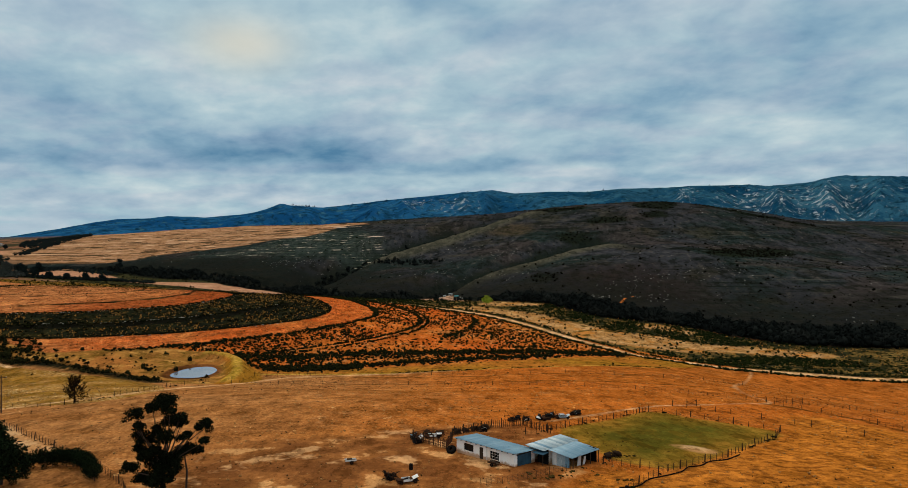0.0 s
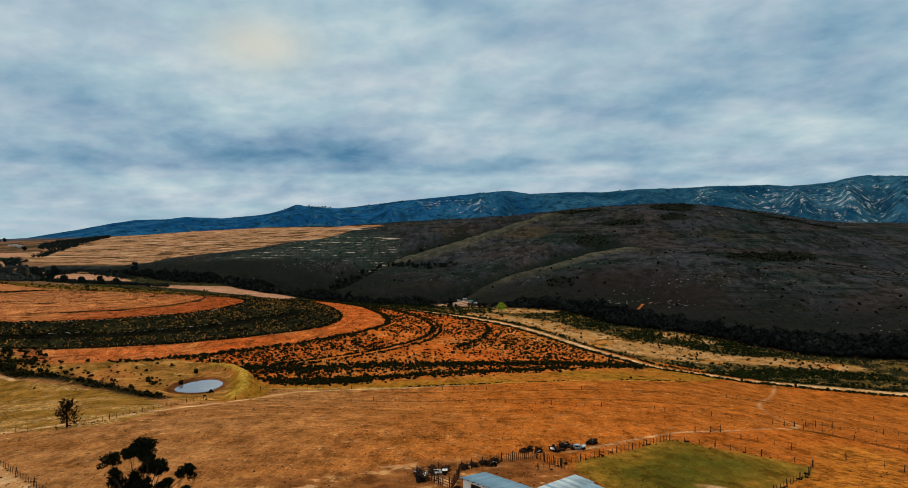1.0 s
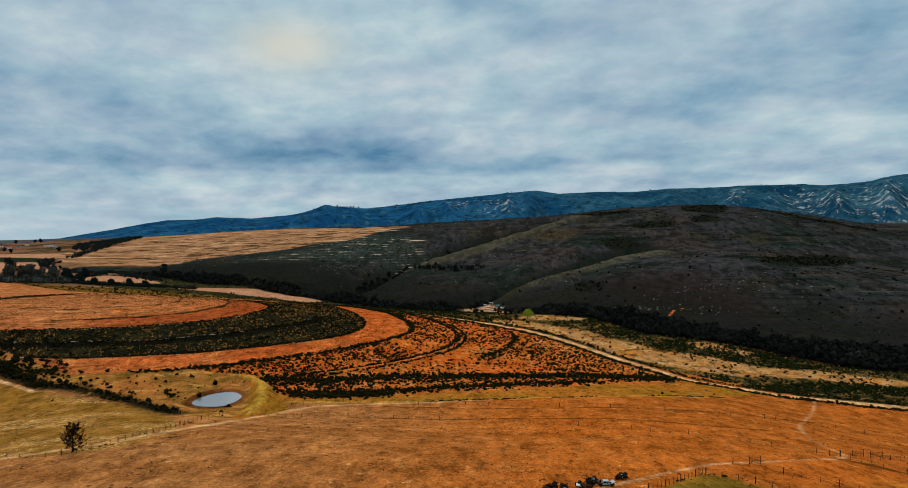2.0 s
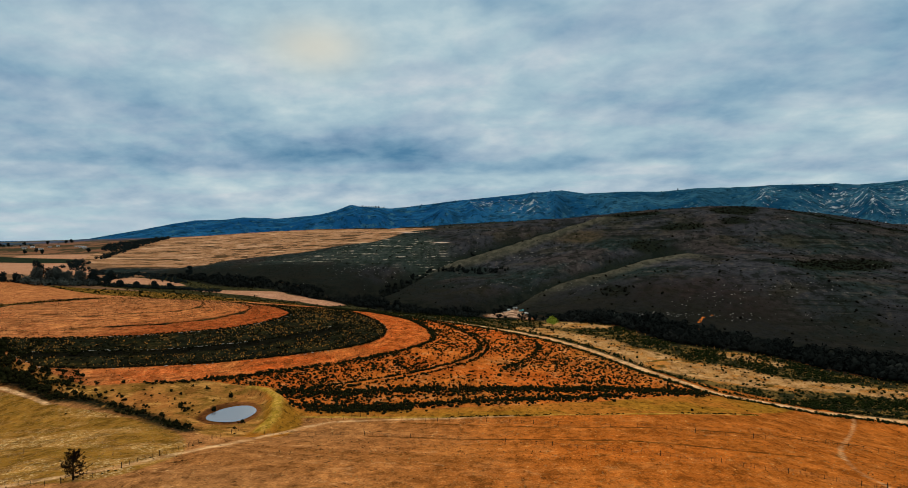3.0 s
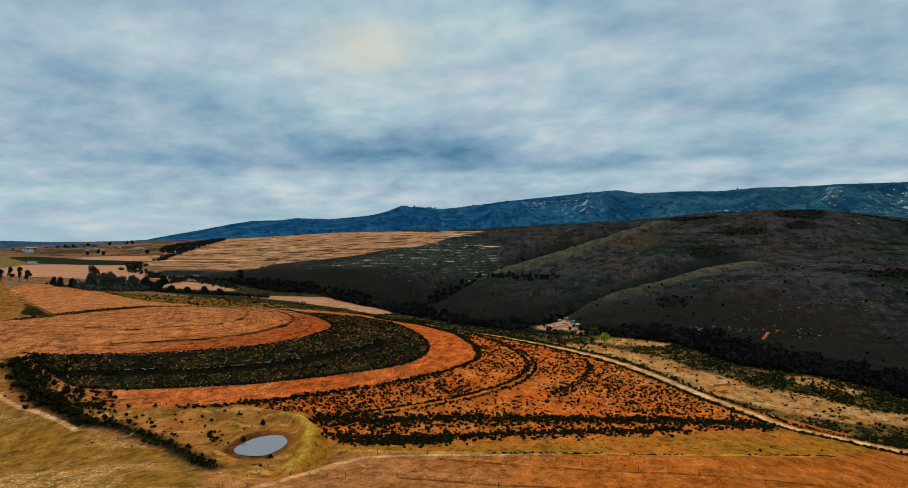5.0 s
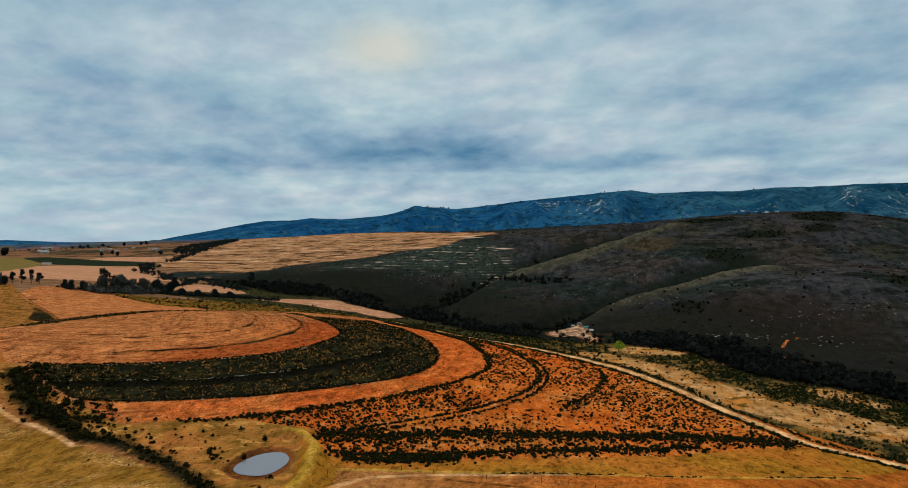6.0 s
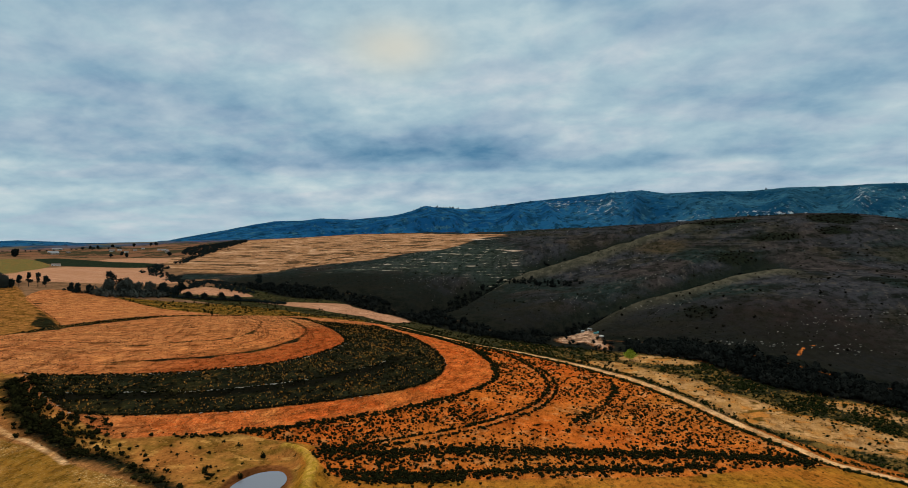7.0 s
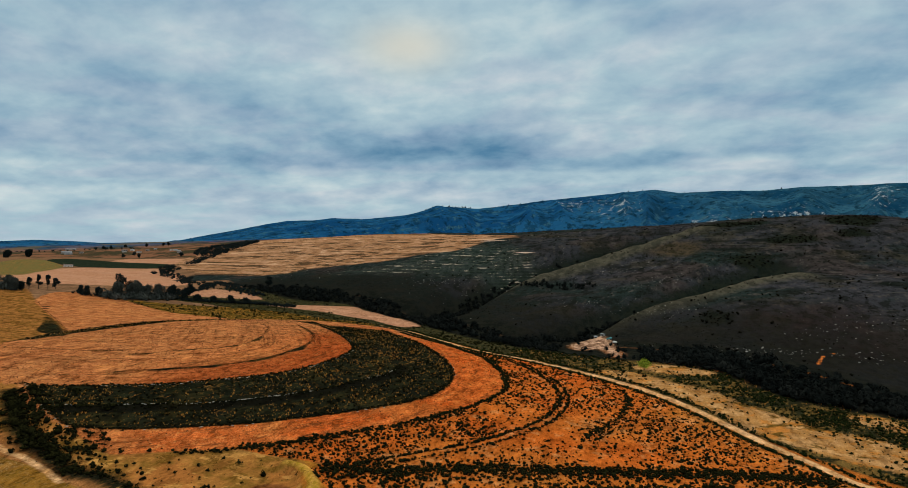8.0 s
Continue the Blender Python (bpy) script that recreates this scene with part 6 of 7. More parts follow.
def scrap_heap(x, y, seed, label, size=1.0, count=16):
    """A heap of bars, sheets and a wheel."""
    h = thing("scrap_heap", x, y, seed * 37 % 360, label, "scrap heap", "scrap heaps")
    rnd = random.Random(seed)
    for k in range(count * 2):
        a, r = rnd.uniform(0, 6.28), rnd.uniform(0, 1.25) * size
        px, py, pz = r * math.cos(a), r * math.sin(a) * 0.7, rnd.uniform(0.05, 0.8) * size
        if k % 3 == 0:
            p = part("sheet", slab(-0.5, 0.5, -0.3, 0.3, -0.02, 0.02), rnd.choice([STEEL, DARK, DARK, STEEL, TIN, DARK, WHITE_PANEL]), h)
        else:
            p = part("bar", tube(bmesh.new(), [(-0.7, 0, 0), (0.1, 0.05, 0.02), (0.8, 0, 0)], [0.05, 0.06, 0.04], 5), rnd.choice([STEEL, DARK, TIMBER]), h)
        p.matrix_basis = pose(px, py, pz, rnd.uniform(-35, 35), rnd.uniform(-50, 50), rnd.uniform(0, 360))
    part("block", slab(-0.4 * size, 0.4 * size, -0.35 * size, 0.35 * size, 0, 0.5 * size, bevel=0.07), DARK, h, "blackened engine block")
    wheel(h, 0.9 * size, 0.4, 0.38)
    return h


def drum(x, y):
    d = thing("oil_drum", x, y, 0, "black steel oil drum standing in the yard", "drum")
    bm = bmesh.new()
    bmesh.ops.create_cone(bm, cap_ends=True, segments=16, radius1=0.3, radius2=0.3, depth=0.9, matrix=Matrix.Translation((0, 0, 0.45)))
    part("body", bm, DARK, d)
    for z in (0.3, 0.6):
        rim = part("hoop", ring_mesh(0.315, 0.02, 0.04, 16), STEEL, d)
        rim.matrix_basis = pose(0, 0, z, 90)
    part("lid", slab(-0.12, 0.12, -0.12, 0.12, 0.9, 0.96, bevel=0.03), STEEL, d)


def brush_pile(x, y, seed, wide=1.6):
    """A heap of cut thorn branches."""
    b = thing("brush_pile", x, y, 0, "heap of dry cut thorn branches", "brush pile", "brush along the pen")
    rnd = random.Random(seed)
    for k in range(26):
        a = rnd.uniform(0, 6.28)
        ln = rnd.uniform(0.6, 1.2) * wide
        p = [(-0.5 * ln * math.cos(a), -0.5 * ln * math.sin(a), 0.05), (rnd.uniform(-0.2, 0.2), rnd.uniform(-0.2, 0.2), rnd.uniform(0.3, 0.8)), (0.5 * ln * math.cos(a), 0.5 * ln * math.sin(a), rnd.uniform(0.1, 1.0))]
        part("branch", tube(bmesh.new(), p, [0.05, 0.05, 0.02], 4), BRUSH, b)
    v, f = lump_shape(5, 1, 0.7, 0.5)
    part("twigs", mesh_from(v * wide, f), BRUSH, b)


POST_MESH = {}


def post_mesh(tall, thick):
    key = (tall, thick)
    if key not in POST_MESH:
        m = bpy.data.meshes.new("post")
        bm = tube(bmesh.new(), [(0, 0, -0.3), (0, 0, tall * 0.6), (0.02, 0.01, tall)], [thick, thick * 0.95, thick * 0.8], 6)
        bm.to_mesh(m)
        bm.free()
        m.materials.append(POST)
        POST_MESH[key] = m
    return POST_MESH[key]


def fence(points, spacing, label, tall=1.15, thick=0.06, wires=4, strong=6, group="", seed=1):
    """Posts along a line over the ground, every few of them stronger, with sagging wires."""
    p = np.array(points, float)
    seg = np.diff(p, axis=0)
    far = np.r_[0, np.cumsum(np.hypot(seg[:, 0], seg[:, 1]))]
    count = max(2, int(round(far[-1] / spacing)) + 1)
    s = np.linspace(0, far[-1], count)
    xs, ys = np.interp(s, far, p[:, 0]), np.interp(s, far, p[:, 1])
    zs = height(xs, ys)
    f = thing("fence", float(xs[0]), float(ys[0]), 0, label, "fence", group)
    base = f.matrix_world.translation
    rnd = random.Random(seed)
    tops = []
    for k, (x, y, z) in enumerate(zip(xs, ys, zs)):
        main = k % strong == 0
        ob = new("post", post_mesh(tall * (1.15 if main else 0.92), thick * (1.6 if main else 0.75)))
        ob.parent = f
        ob.matrix_basis = pose(x - base.x, y - base.y, z - base.z, rnd.gauss(0, 2.5), rnd.gauss(0, 2.5), rnd.uniform(0, 360))
        tops.append((x - base.x, y - base.y, z - base.z))
    for w in range(wires):
        h = tall * (0.2 + 0.75 * w / max(1, wires - 1))
        part("wire", tube(bmesh.new(), [(a, b, c + h) for a, b, c in tops], [0.012] * len(tops), 3), WIRE, f)
    return f


def gate(x, y, turn, group="field gates"):
    g = thing("gate", x, y, turn, "dark steel-pipe field gate between posts", "gate", group)
    for s in (-1.6, 1.6):
        part("post", tube(bmesh.new(), [(s, 0, -0.3), (s, 0, 1.7)], [0.09, 0.08]), POST, g)
    for z in (0.25, 0.6, 0.95, 1.3):
        part("rail", tube(bmesh.new(), [(-1.5, 0, z), (1.5, 0, z)], [0.03, 0.03]), STEEL, g)
    part("brace", tube(bmesh.new(), [(-1.5, 0.04, 0.25), (1.5, 0.04, 1.3)], [0.025, 0.025]), STEEL, g)


def utility_pole(x, y):
    u = thing("utility_pole", x, y, 25, "grey wooden power pole with a crossarm", "pole")
    part("pole", tube(bmesh.new(), [(0, 0, -0.5), (0, 0, 4), (0, 0, 8.2)], [0.14, 0.12, 0.09], 8), TIMBER, u)
    part("crossarm", slab(-1.0, 1.0, -0.06, 0.06, 7.6, 7.74), TIMBER, u)
    for s in (-0.9, -0.35, 0.9):
        part("insulator", disc(0.05, 0.18, 8), WHITE_PANEL, u).matrix_basis = pose(s, 0, 7.85, 90)


# ---- trees ----
def leaf_cloud(centres, per, leaf, seed, flat=0.8):
    """Many small leaf quads scattered through round clumps (x, y, z, radius)."""
    rng = np.random.default_rng(seed)
    pts = []
    for cx, cy, cz, r in centres:
        n = max(12, int(per * r * r))
        d = rng.normal(size=(n, 3))
        d /= np.linalg.norm(d, axis=1, keepdims=True)
        rad = r * rng.uniform(0.25, 1.0, (n, 1)) ** 0.45 * (1 + 0.25 * np.sin(5 * d[:, :1] + 3 * d[:, 1:2] * 2 + cx))
        pts.append(np.array([cx, cy, cz]) + d * rad * np.array([1, 1, flat]))
    c = np.concatenate(pts)
    n = len(c)
    a = rng.normal(size=(n, 3))
    a /= np.linalg.norm(a, axis=1, keepdims=True)
    b = np.cross(a, rng.normal(size=(n, 3)))
    b /= np.linalg.norm(b, axis=1, keepdims=True)
    s = leaf * rng.uniform(0.6, 1.4, (n, 1))
    v = np.stack([c - a * s, c + b * s * 0.55, c + a * s, c - b * s * 0.55], 1).reshape(-1, 3)
    return mesh_from(v, np.arange(4 * n).reshape(-1, 4))


def tree(name, x, y, clumps, trunk, label, leaf_mat, per=60, leaf=0.3, seed=1, group="", flat=0.8, z=None, category="tree", bark=BARK, twigs=0):
    """A trunk (height to the fork, radius) with a limb to every clump (x, y, z, radius) of its crown."""
    t = thing(name, x, y, 0, label, category, group, z)
    rnd = random.Random(seed)
    fork, r = trunk
    part("trunk", tube(bmesh.new(), [(0, 0, -0.4), (rnd.uniform(-0.1, 0.1) * r * 5, 0, fork * 0.5), (0, rnd.uniform(-0.2, 0.2), fork)], [r * 1.25, r, r * 0.8], 8), bark, t)
    for cx, cy, cz, cr in clumps:
        lift = fork * rnd.uniform(0.55, 1.0) if cz > fork else fork * 0.45
        mid = (cx * 0.45 + rnd.uniform(-0.3, 0.3), cy * 0.45 + rnd.uniform(-0.3, 0.3), lift + (cz - lift) * 0.5)
        bm = tube(bmesh.new(), [(0, 0, lift), mid, (cx, cy, cz)], [r * 0.55, r * 0.35, r * 0.12], 5)
        for k in range(twigs):
            e = Vector((rnd.gauss(0, 1), rnd.gauss(0, 1), rnd.uniform(0.1, 1.2))).normalized() * cr * rnd.uniform(0.8, 1.4)
            m = Vector((cx, cy, cz))
            tube(bm, [m * rnd.uniform(0.75, 1.0), m + e * 0.5 + Vector((0, 0, 0.1)), m + e], [r * 0.09, r * 0.06, r * 0.03], 3)
        part("limb", bm, bark, t)
    if leaf_mat:
        part("crown", leaf_cloud(clumps, per, leaf, seed, flat), leaf_mat, t)
    return t


def gum_tree():
    # leaf heads: metres east of and above the foot, radius
    heads = [(-5.0, 12.2, 1.35), (-4.0, 11.0, 0.7), (-2.9, 11.0, 0.8), (0.1, 14.2, 1.8), (-1.6, 13.7, 1.1), (1.5, 13.4, 1.0), (3.2, 12.6, 1.1), (2.8, 11.3, 1.1), (5.7, 10.2, 1.3), (7.0, 8.9, 0.8), (4.9, 10.2, 0.7),
             (4.0, 9.4, 0.5), (0.9, 11.5, 1.4), (-0.8, 10.3, 1.2), (-1.8, 9.4, 0.9), (-3.5, 9.0, 1.3), (-2.6, 8.0, 0.8), (1.2, 9.4, 1.4), (2.8, 8.6, 1.2), (4.6, 6.6, 1.2), (3.0, 6.5, 1.4), (-3.7, 6.1, 1.6),
             (-2.0, 6.4, 1.4), (-0.2, 7.2, 1.3), (0.9, 5.7, 1.7), (-4.1, 4.7, 1.3), (-2.0, 4.1, 1.8), (0.6, 3.8, 1.7), (3.0, 4.9, 1.2), (-3.2, 2.3, 1.4), (-0.8, 2.2, 1.6), (1.6, 2.8, 1.0)]
    rnd = random.Random(5)
    clumps, shell = [], []
    for x, z, r in heads:
        x, y, z, r = 0.88 * x, rnd.uniform(-2.0, 2.0), 0.88 * z - 0.3, 0.92 * r
        clumps.append((x, y, z - 0.35 * r, r))
        # each head is a flattened dome of smaller tufts
        for _ in range(10):
            a, q = rnd.uniform(0, 6.28), rnd.uniform(0.2, 0.85) * r
            shell.append((x + q * math.cos(a), y + q * math.sin(a), z + rnd.uniform(-0.3, 0.55) * r, r * rnd.uniform(0.38, 0.6)))
    t = tree("gum_tree", -40.7, 98.5, clumps, (3.9, 0.28), "tall blue gum with an open, ragged, nearly black crown", None, 0, 0, 3, twigs=3)
    part("crown", leaf_cloud(shell, 420, 0.14, 3, 0.8), GUM_LEAF, t)
    part("stem", tube(bmesh.new(), [(2.6, 1.5, -0.4), (2.7, 1.5, 2.4), (2.4, 1.2, 5.2)], [0.16, 0.14, 0.08], 7), BARK, t)


def bough(bm, foot, way, size, thick, rnd, level):
    """A limb that forks into ever finer twigs."""
    bend = Vector((rnd.gauss(0, 0.12), rnd.gauss(0, 0.12), 0.14))
    mid = foot + way * size * 0.5 + bend * size * 0.3
    end = foot + way * size + bend * size
    tube(bm, [foot, mid, end], [thick, thick * 0.75, thick * 0.45], 5 if level > 1 else 3)
    if level:
        for k in range(5 if level > 1 else 7):
            at = rnd.uniform(0.3, 1.0)
            root = foot.lerp(mid, at * 2) if at < 0.5 else mid.lerp(end, at * 2 - 1)
            turn = Vector((rnd.gauss(0, 1), rnd.gauss(0, 1), rnd.gauss(0.35, 0.6))).normalized()
            bough(bm, root, (way * 0.75 + turn * 0.75).normalized(), size * rnd.uniform(0.32, 0.55), max(thick * 0.5, 0.034), rnd, level - 1)


def bare_tree():
    rnd = random.Random(9)
    t = thing("bare_tree", -88.9, 164.7, 0, "leafless rounded tree beside the farm track", "tree", scale=0.88)
    part("trunk", tube(bmesh.new(), [(0, 0, -0.4), (0.05, 0, 1.2), (0, 0.05, 3.0), (0.05, 0, 5.2)], [0.30, 0.24, 0.17, 0.07], 8), TWIG, t)
    for k in range(30):
        z = 1.0 + 4.2 * k / 29
        a = k * 2.4 + rnd.uniform(-0.3, 0.3)
        lift = 0.05 + 1.5 * (z / 5.0) ** 2
        way = Vector((math.cos(a), math.sin(a), lift)).normalized()
        bm = bmesh.new()
        bough(bm, Vector((0, 0, z)), way, 3.2 - 0.27 * z, 0.09, rnd, 3)
        part("limb", bm, TWIG, t)


def round_tree(name, x, y, tall, wide, mat, seed, label, group="", per=30, leaf=0.4, category="tree"):
    rnd = random.Random(seed)
    n = 9 if tall > 5 else 6
    clumps = []
    for k in range(n):
        a, q = rnd.uniform(0, 6.28), rnd.uniform(0.0, 1.0)
        z = tall * (0.3 + 0.58 * rnd.random())
        w = wide * 0.36 * math.sin(math.pi * min(0.95, max(0.2, z / tall)))
        clumps.append((w * q * math.cos(a), w * q * math.sin(a), z, wide * rnd.uniform(0.2, 0.3)))
    return tree(name, x, y, clumps, (tall * 0.35, wide * 0.035 + 0.06), label, mat, per, leaf, seed, group, 0.9, None, category)


def yard_trees():
    round_tree("garden_tree", -65.0, 100.5, 7.2, 9.2, HEDGE_LEAF, 2, "dense dark round garden tree", per=380, leaf=0.2)
    round_tree("garden_tree", -69.0, 104.0, 8.0, 8.0, HEDGE_LEAF, 3, "dense dark round garden tree", per=380, leaf=0.2)
    h = thing("hedge", -58.5, 105.5, 0, "thick dark clipped hedge bent round the garden", "hedge")
    rnd = random.Random(4)
    row = along(rounded([(-66, 107.5), (-62, 109.4), (-58.8, 109.2), (-56.2, 107.2), (-53.6, 104.0), (-51.8, 101.4)]), 0.62, 0.5)
    clumps = [(x + 58.5, y - 105.5, 1.4 + rnd.uniform(-0.2, 0.55) + ground_at(x, y) - ground_at(-58.5, 105.5), rnd.uniform(0.85, 1.3)) for x, y in row]
    part("leaves", leaf_cloud(clumps, 700, 0.12, 8, 1.0), HEDGE_LEAF, h)
    for x, yy, zz, r in clumps[::2]:
        part("stem", tube(bmesh.new(), [(x, yy, -0.2), (x, yy, 1.6)], [0.07, 0.03], 5), BARK, h)
    for k, (dx, dy) in enumerate(((-66.0, 108.6), (-62.8, 108.0))):
        tree("young_cypress", dx, dy, [(0, 0, z, 0.75 - 0.17 * z) for z in (0.6, 1.3, 2.1, 2.8, 3.3)], (1.2, 0.07), "narrow young cypress in the garden", HEDGE_LEAF, 300, 0.14, 30 + k, "young cypresses", 1.3)
    s = thing("concrete_slab", -66.8, 113.6, 12, "pale concrete slab by the garden fence", "slab")
    part("slab", slab(-1.9, 1.9, -1.0, 1.0, -0.2, 0.1, bevel=0.03), CONCRETE, s)
    part("edge", slab(-1.95, 1.95, 1.0, 1.12, -0.2, 0.16), CONCRETE, s)


farm_shed()
tractor_tyre()
gum_tree()
bare_tree()
yard_trees()
utility_pole(-98.2, 152.5)
hand_cart(-16.7, 113.4, 15, "small white-sided trailer with a load of boards", "trailers in the yard")
hand_cart(6.4, 113.6, -44, "low dark cart parked at the shed wall", "trailers in the yard", STEEL)
scrap_car(-6.9, 103.8, 20, WHITE_PANEL, "stripped car frame with a white bonnet on bare ground")
scrap_car(-4.0, 132.6, 8, WHITE_PANEL, "stripped white car standing in the thorn pen")
scrap_car(13.0, 151.6, 40, DARK, "dark stripped car beside the fence")
scrap_car(24.0, 155.5, 5, TIN_PALE, "grey stripped pickup in the scrap row", False)
scrap_car(20.8, 154.6, 70, DARK, "black car wreck in the scrap row", False)
for k, (x, y, s) in enumerate(((-9.6, 105.6, 1.1), (15.5, 151.8, 0.9), (19.0, 153.0, 1.2), (22.0, 158.0, 1.3), (27.8, 161.5, 1.0), (-6.5, 128.5, 1.2), (-7.6, 131.6, 1.0), (5.5, 140.0, 1.0))):
    scrap_heap(x, y, 11 + k, "heap of rusty scrap metal and an old wheel", s)
drum(-6.8, 111.0)


def water_hose():
    """A black plastic water pipe snaking along the fence."""
    h = thing("water_pipe", 24, 102, 0, "black plastic water pipe snaking along the lower fence", "pipe")
    way = rounded([(24, 102), (27, 103), (29.5, 106.3), (33, 108.7), (36, 111.2), (38, 114), (40.5, 115), (43, 118), (46.5, 119.6), (50, 123)])
    base = h.matrix_world.translation
    part("pipe", tube(bmesh.new(), [(a - base.x, b - base.y, ground_at(a, b) + 0.09 - base.z) for a, b in way], [0.11] * len(way), 6), RUBBER, h)
    joint = tube(bmesh.new(), [(0.9, 0.4, 0.1), (1.3, 0.45, 0.12)], [0.16, 0.16], 8)
    part("coupling", joint, DARK, h)


water_hose()
weeds = np.array([(13, 106), (14, 107), (16, 108), (17.3, 109.2), (18.6, 110.4), (11, 108), (19, 105), (15, 106.2), (21, 112), (26, 118), (27.5, 120), (25, 116), (29, 121), (22.5, 108), (26, 106)])
strew("yard_weeds", np.concatenate([weeds + RNG.normal(0, 0.7, weeds.shape) for _ in range(5)]), sizes(75, 0.2, 0.75), TUFTS, YARD_WEED, "dull olive weeds round the lean-to", "weeds", (0.5, 0.9))
for k, (x, y) in enumerate(((-2.6, 135.2), (0.6, 137.0), (2.4, 138.6), (4.2, 140.6), (6.4, 142.0), (-5.0, 134.8), (28.5, 163.0), (26.2, 119.6), (27.8, 120.6))):
    brush_pile(x, y, 60 + k, 1.7)

fence([(-88.6, 137.3), (-64.8, 116.8), (-55.9, 109.7), (-47.0, 99.8), (-40, 88)], 1.3, "post and wire fence along the garden", 1.2, 0.06, 4, 7, seed=2)
fence([(-104, 161), (-92, 160), (-85.5, 168), (-84, 197), (-85, 224), (-86, 246)], 3.0, "post and wire fence along the farm track", 1.2, 0.06, 4, 5, seed=3)
fence([(-75, 237), (-46, 250), (-5, 243), (22, 229), (56, 214), (88, 198)], 2.6, "thin-post wire fence across the paddock", 1.2, 0.055, 5, 6, seed=4)
fence([(88, 198), (95, 188), (103, 178), (106, 160), (112, 140)], 2.6, "wire fence along a dark furrow", 1.2, 0.055, 4, 6, seed=5)
fence([(56, 180), (71, 167), (82, 156), (92, 142), (98, 130)], 3.6, "wire fence between two paddocks", 1.3, 0.06, 4, 3, seed=6)
fence([(-76, 268), (-51, 284), (-8, 281), (16, 272), (50, 261), (72, 254), (111, 268), (150, 262)], 4.5, "long sparse post fence over the far paddock", 1.35, 0.06, 3, 4, seed=7)
fence([(89, 200), (112, 203), (140, 212)], 2.6, "wire fence running on from the gates", 1.2, 0.055, 4, 5, seed=8)
fence([(14, 137), (21, 143), (33, 154.5), (47, 169.5)], 1.5, "close post fence beside the green paddock", 1.25, 0.07, 4, 4, "fences round the green paddock", 9)
fence([(47, 169.5), (56, 162), (68.5, 147.5)], 3.4, "post fence beside the green paddock", 1.3, 0.08, 4, 3, "fences round the green paddock", 10)
fence([(68.5, 147.5), (64, 140), (47.5, 121.5), (34, 111.5), (25, 101)], 1.7, "leaning post fence below the green paddock", 1.25, 0.07, 4, 4, "fences round the green paddock", 11)
fence([(24.5, 115.5), (34, 111.5)], 1.5, "short post fence from the shed", 1.2, 0.06, 4, 4, "fences round the green paddock", 12)
fence([(3.9, 102.5), (10, 105.5), (18.5, 111.5)], 0.9, "close wire fence in front of the shed", 1.1, 0.03, 5, 7, seed=13)
fence([(-7.5, 131), (-1.5, 125), (-0.5, 130), (-0.2, 135), (8, 143.5), (14.5, 146.5), (19, 138.5)], 0.45, "close upright poles of a stock pen", 1.6, 0.075, 3, 6, seed=14)


def pen_rails():
    """Rusty pipe rails of the stock pen and a long pole lying on its brush."""
    pen = thing("pen_railing", -7.6, 131, 0, "rusty pipe rails round a small stock pen", "railing")
    base = pen.matrix_world.translation
    corners = [(-7.6, 131), (-4.4, 127.8), (-1.4, 124.8), (-0.5, 130), (-4.0, 134.4), (-7.6, 131)]
    for z in (0.45, 0.85, 1.3):
        for (a, b), (c, d) in zip(corners[:-1], corners[1:]):
            part("rail", tube(bmesh.new(), [(a - base.x, b - base.y, ground_at(a, b) + z - base.z), (c - base.x, d - base.y, ground_at(c, d) + z - base.z)], [0.05, 0.05], 6), RUST, pen)
    for a, b in corners[:-1]:
        part("post", tube(bmesh.new(), [(a - base.x, b - base.y, ground_at(a, b) - 0.3 - base.z), (a - base.x, b - base.y, ground_at(a, b) + 1.7 - base.z)], [0.08, 0.07], 6), POST, pen)


pen_rails()


def fence_weeds():
    rims = [[(14, 137), (21, 143), (33, 154.5), (47, 169.5)], [(47, 169.5), (56, 162), (68.5, 147.5)], [(68.5, 147.5), (64, 140), (47.5, 121.5), (34, 111.5), (25, 101)]]
    p = np.concatenate([along(np.array(r, float), 1.1, 0.8) for r in rims] + [along(np.array([(-88.6, 137.3), (-64.8, 116.8), (-47, 99.8)]), 1.4, 0.8), along(np.array([(-104, 161), (-85.5, 168), (-84, 197), (-85, 224)], float), 1.5, 1.2)])
    p = p[RNG.uniform(0, 1, len(p)) < 0.3 + 0.6 * ripple(p[:, 0], p[:, 1], 6, 2, 5)]
    edge = along("hedge", 0.35, 1.0)
    edge = edge[(edge[:, 0] > -30) & (ripple(edge[:, 0], edge[:, 1], 9, 2, 6) > -0.25)]
    p = np.concatenate([p, edge])
    strew("fence_weeds", p, sizes(len(p), 0.3, 1.1, 1.8), TUFTS, BUSH, "dark weeds grown along the paddock fences", "weeds", (0.4, 0.8))


fence_weeds()
for x, y, a in ((61.7, 182.2, 25), (87.0, 198.6, 20), (94.5, 202.5, 15), (99.6, 203.6, 10), (-57.5, 283.5, 20)):
    gate(x, y, a)


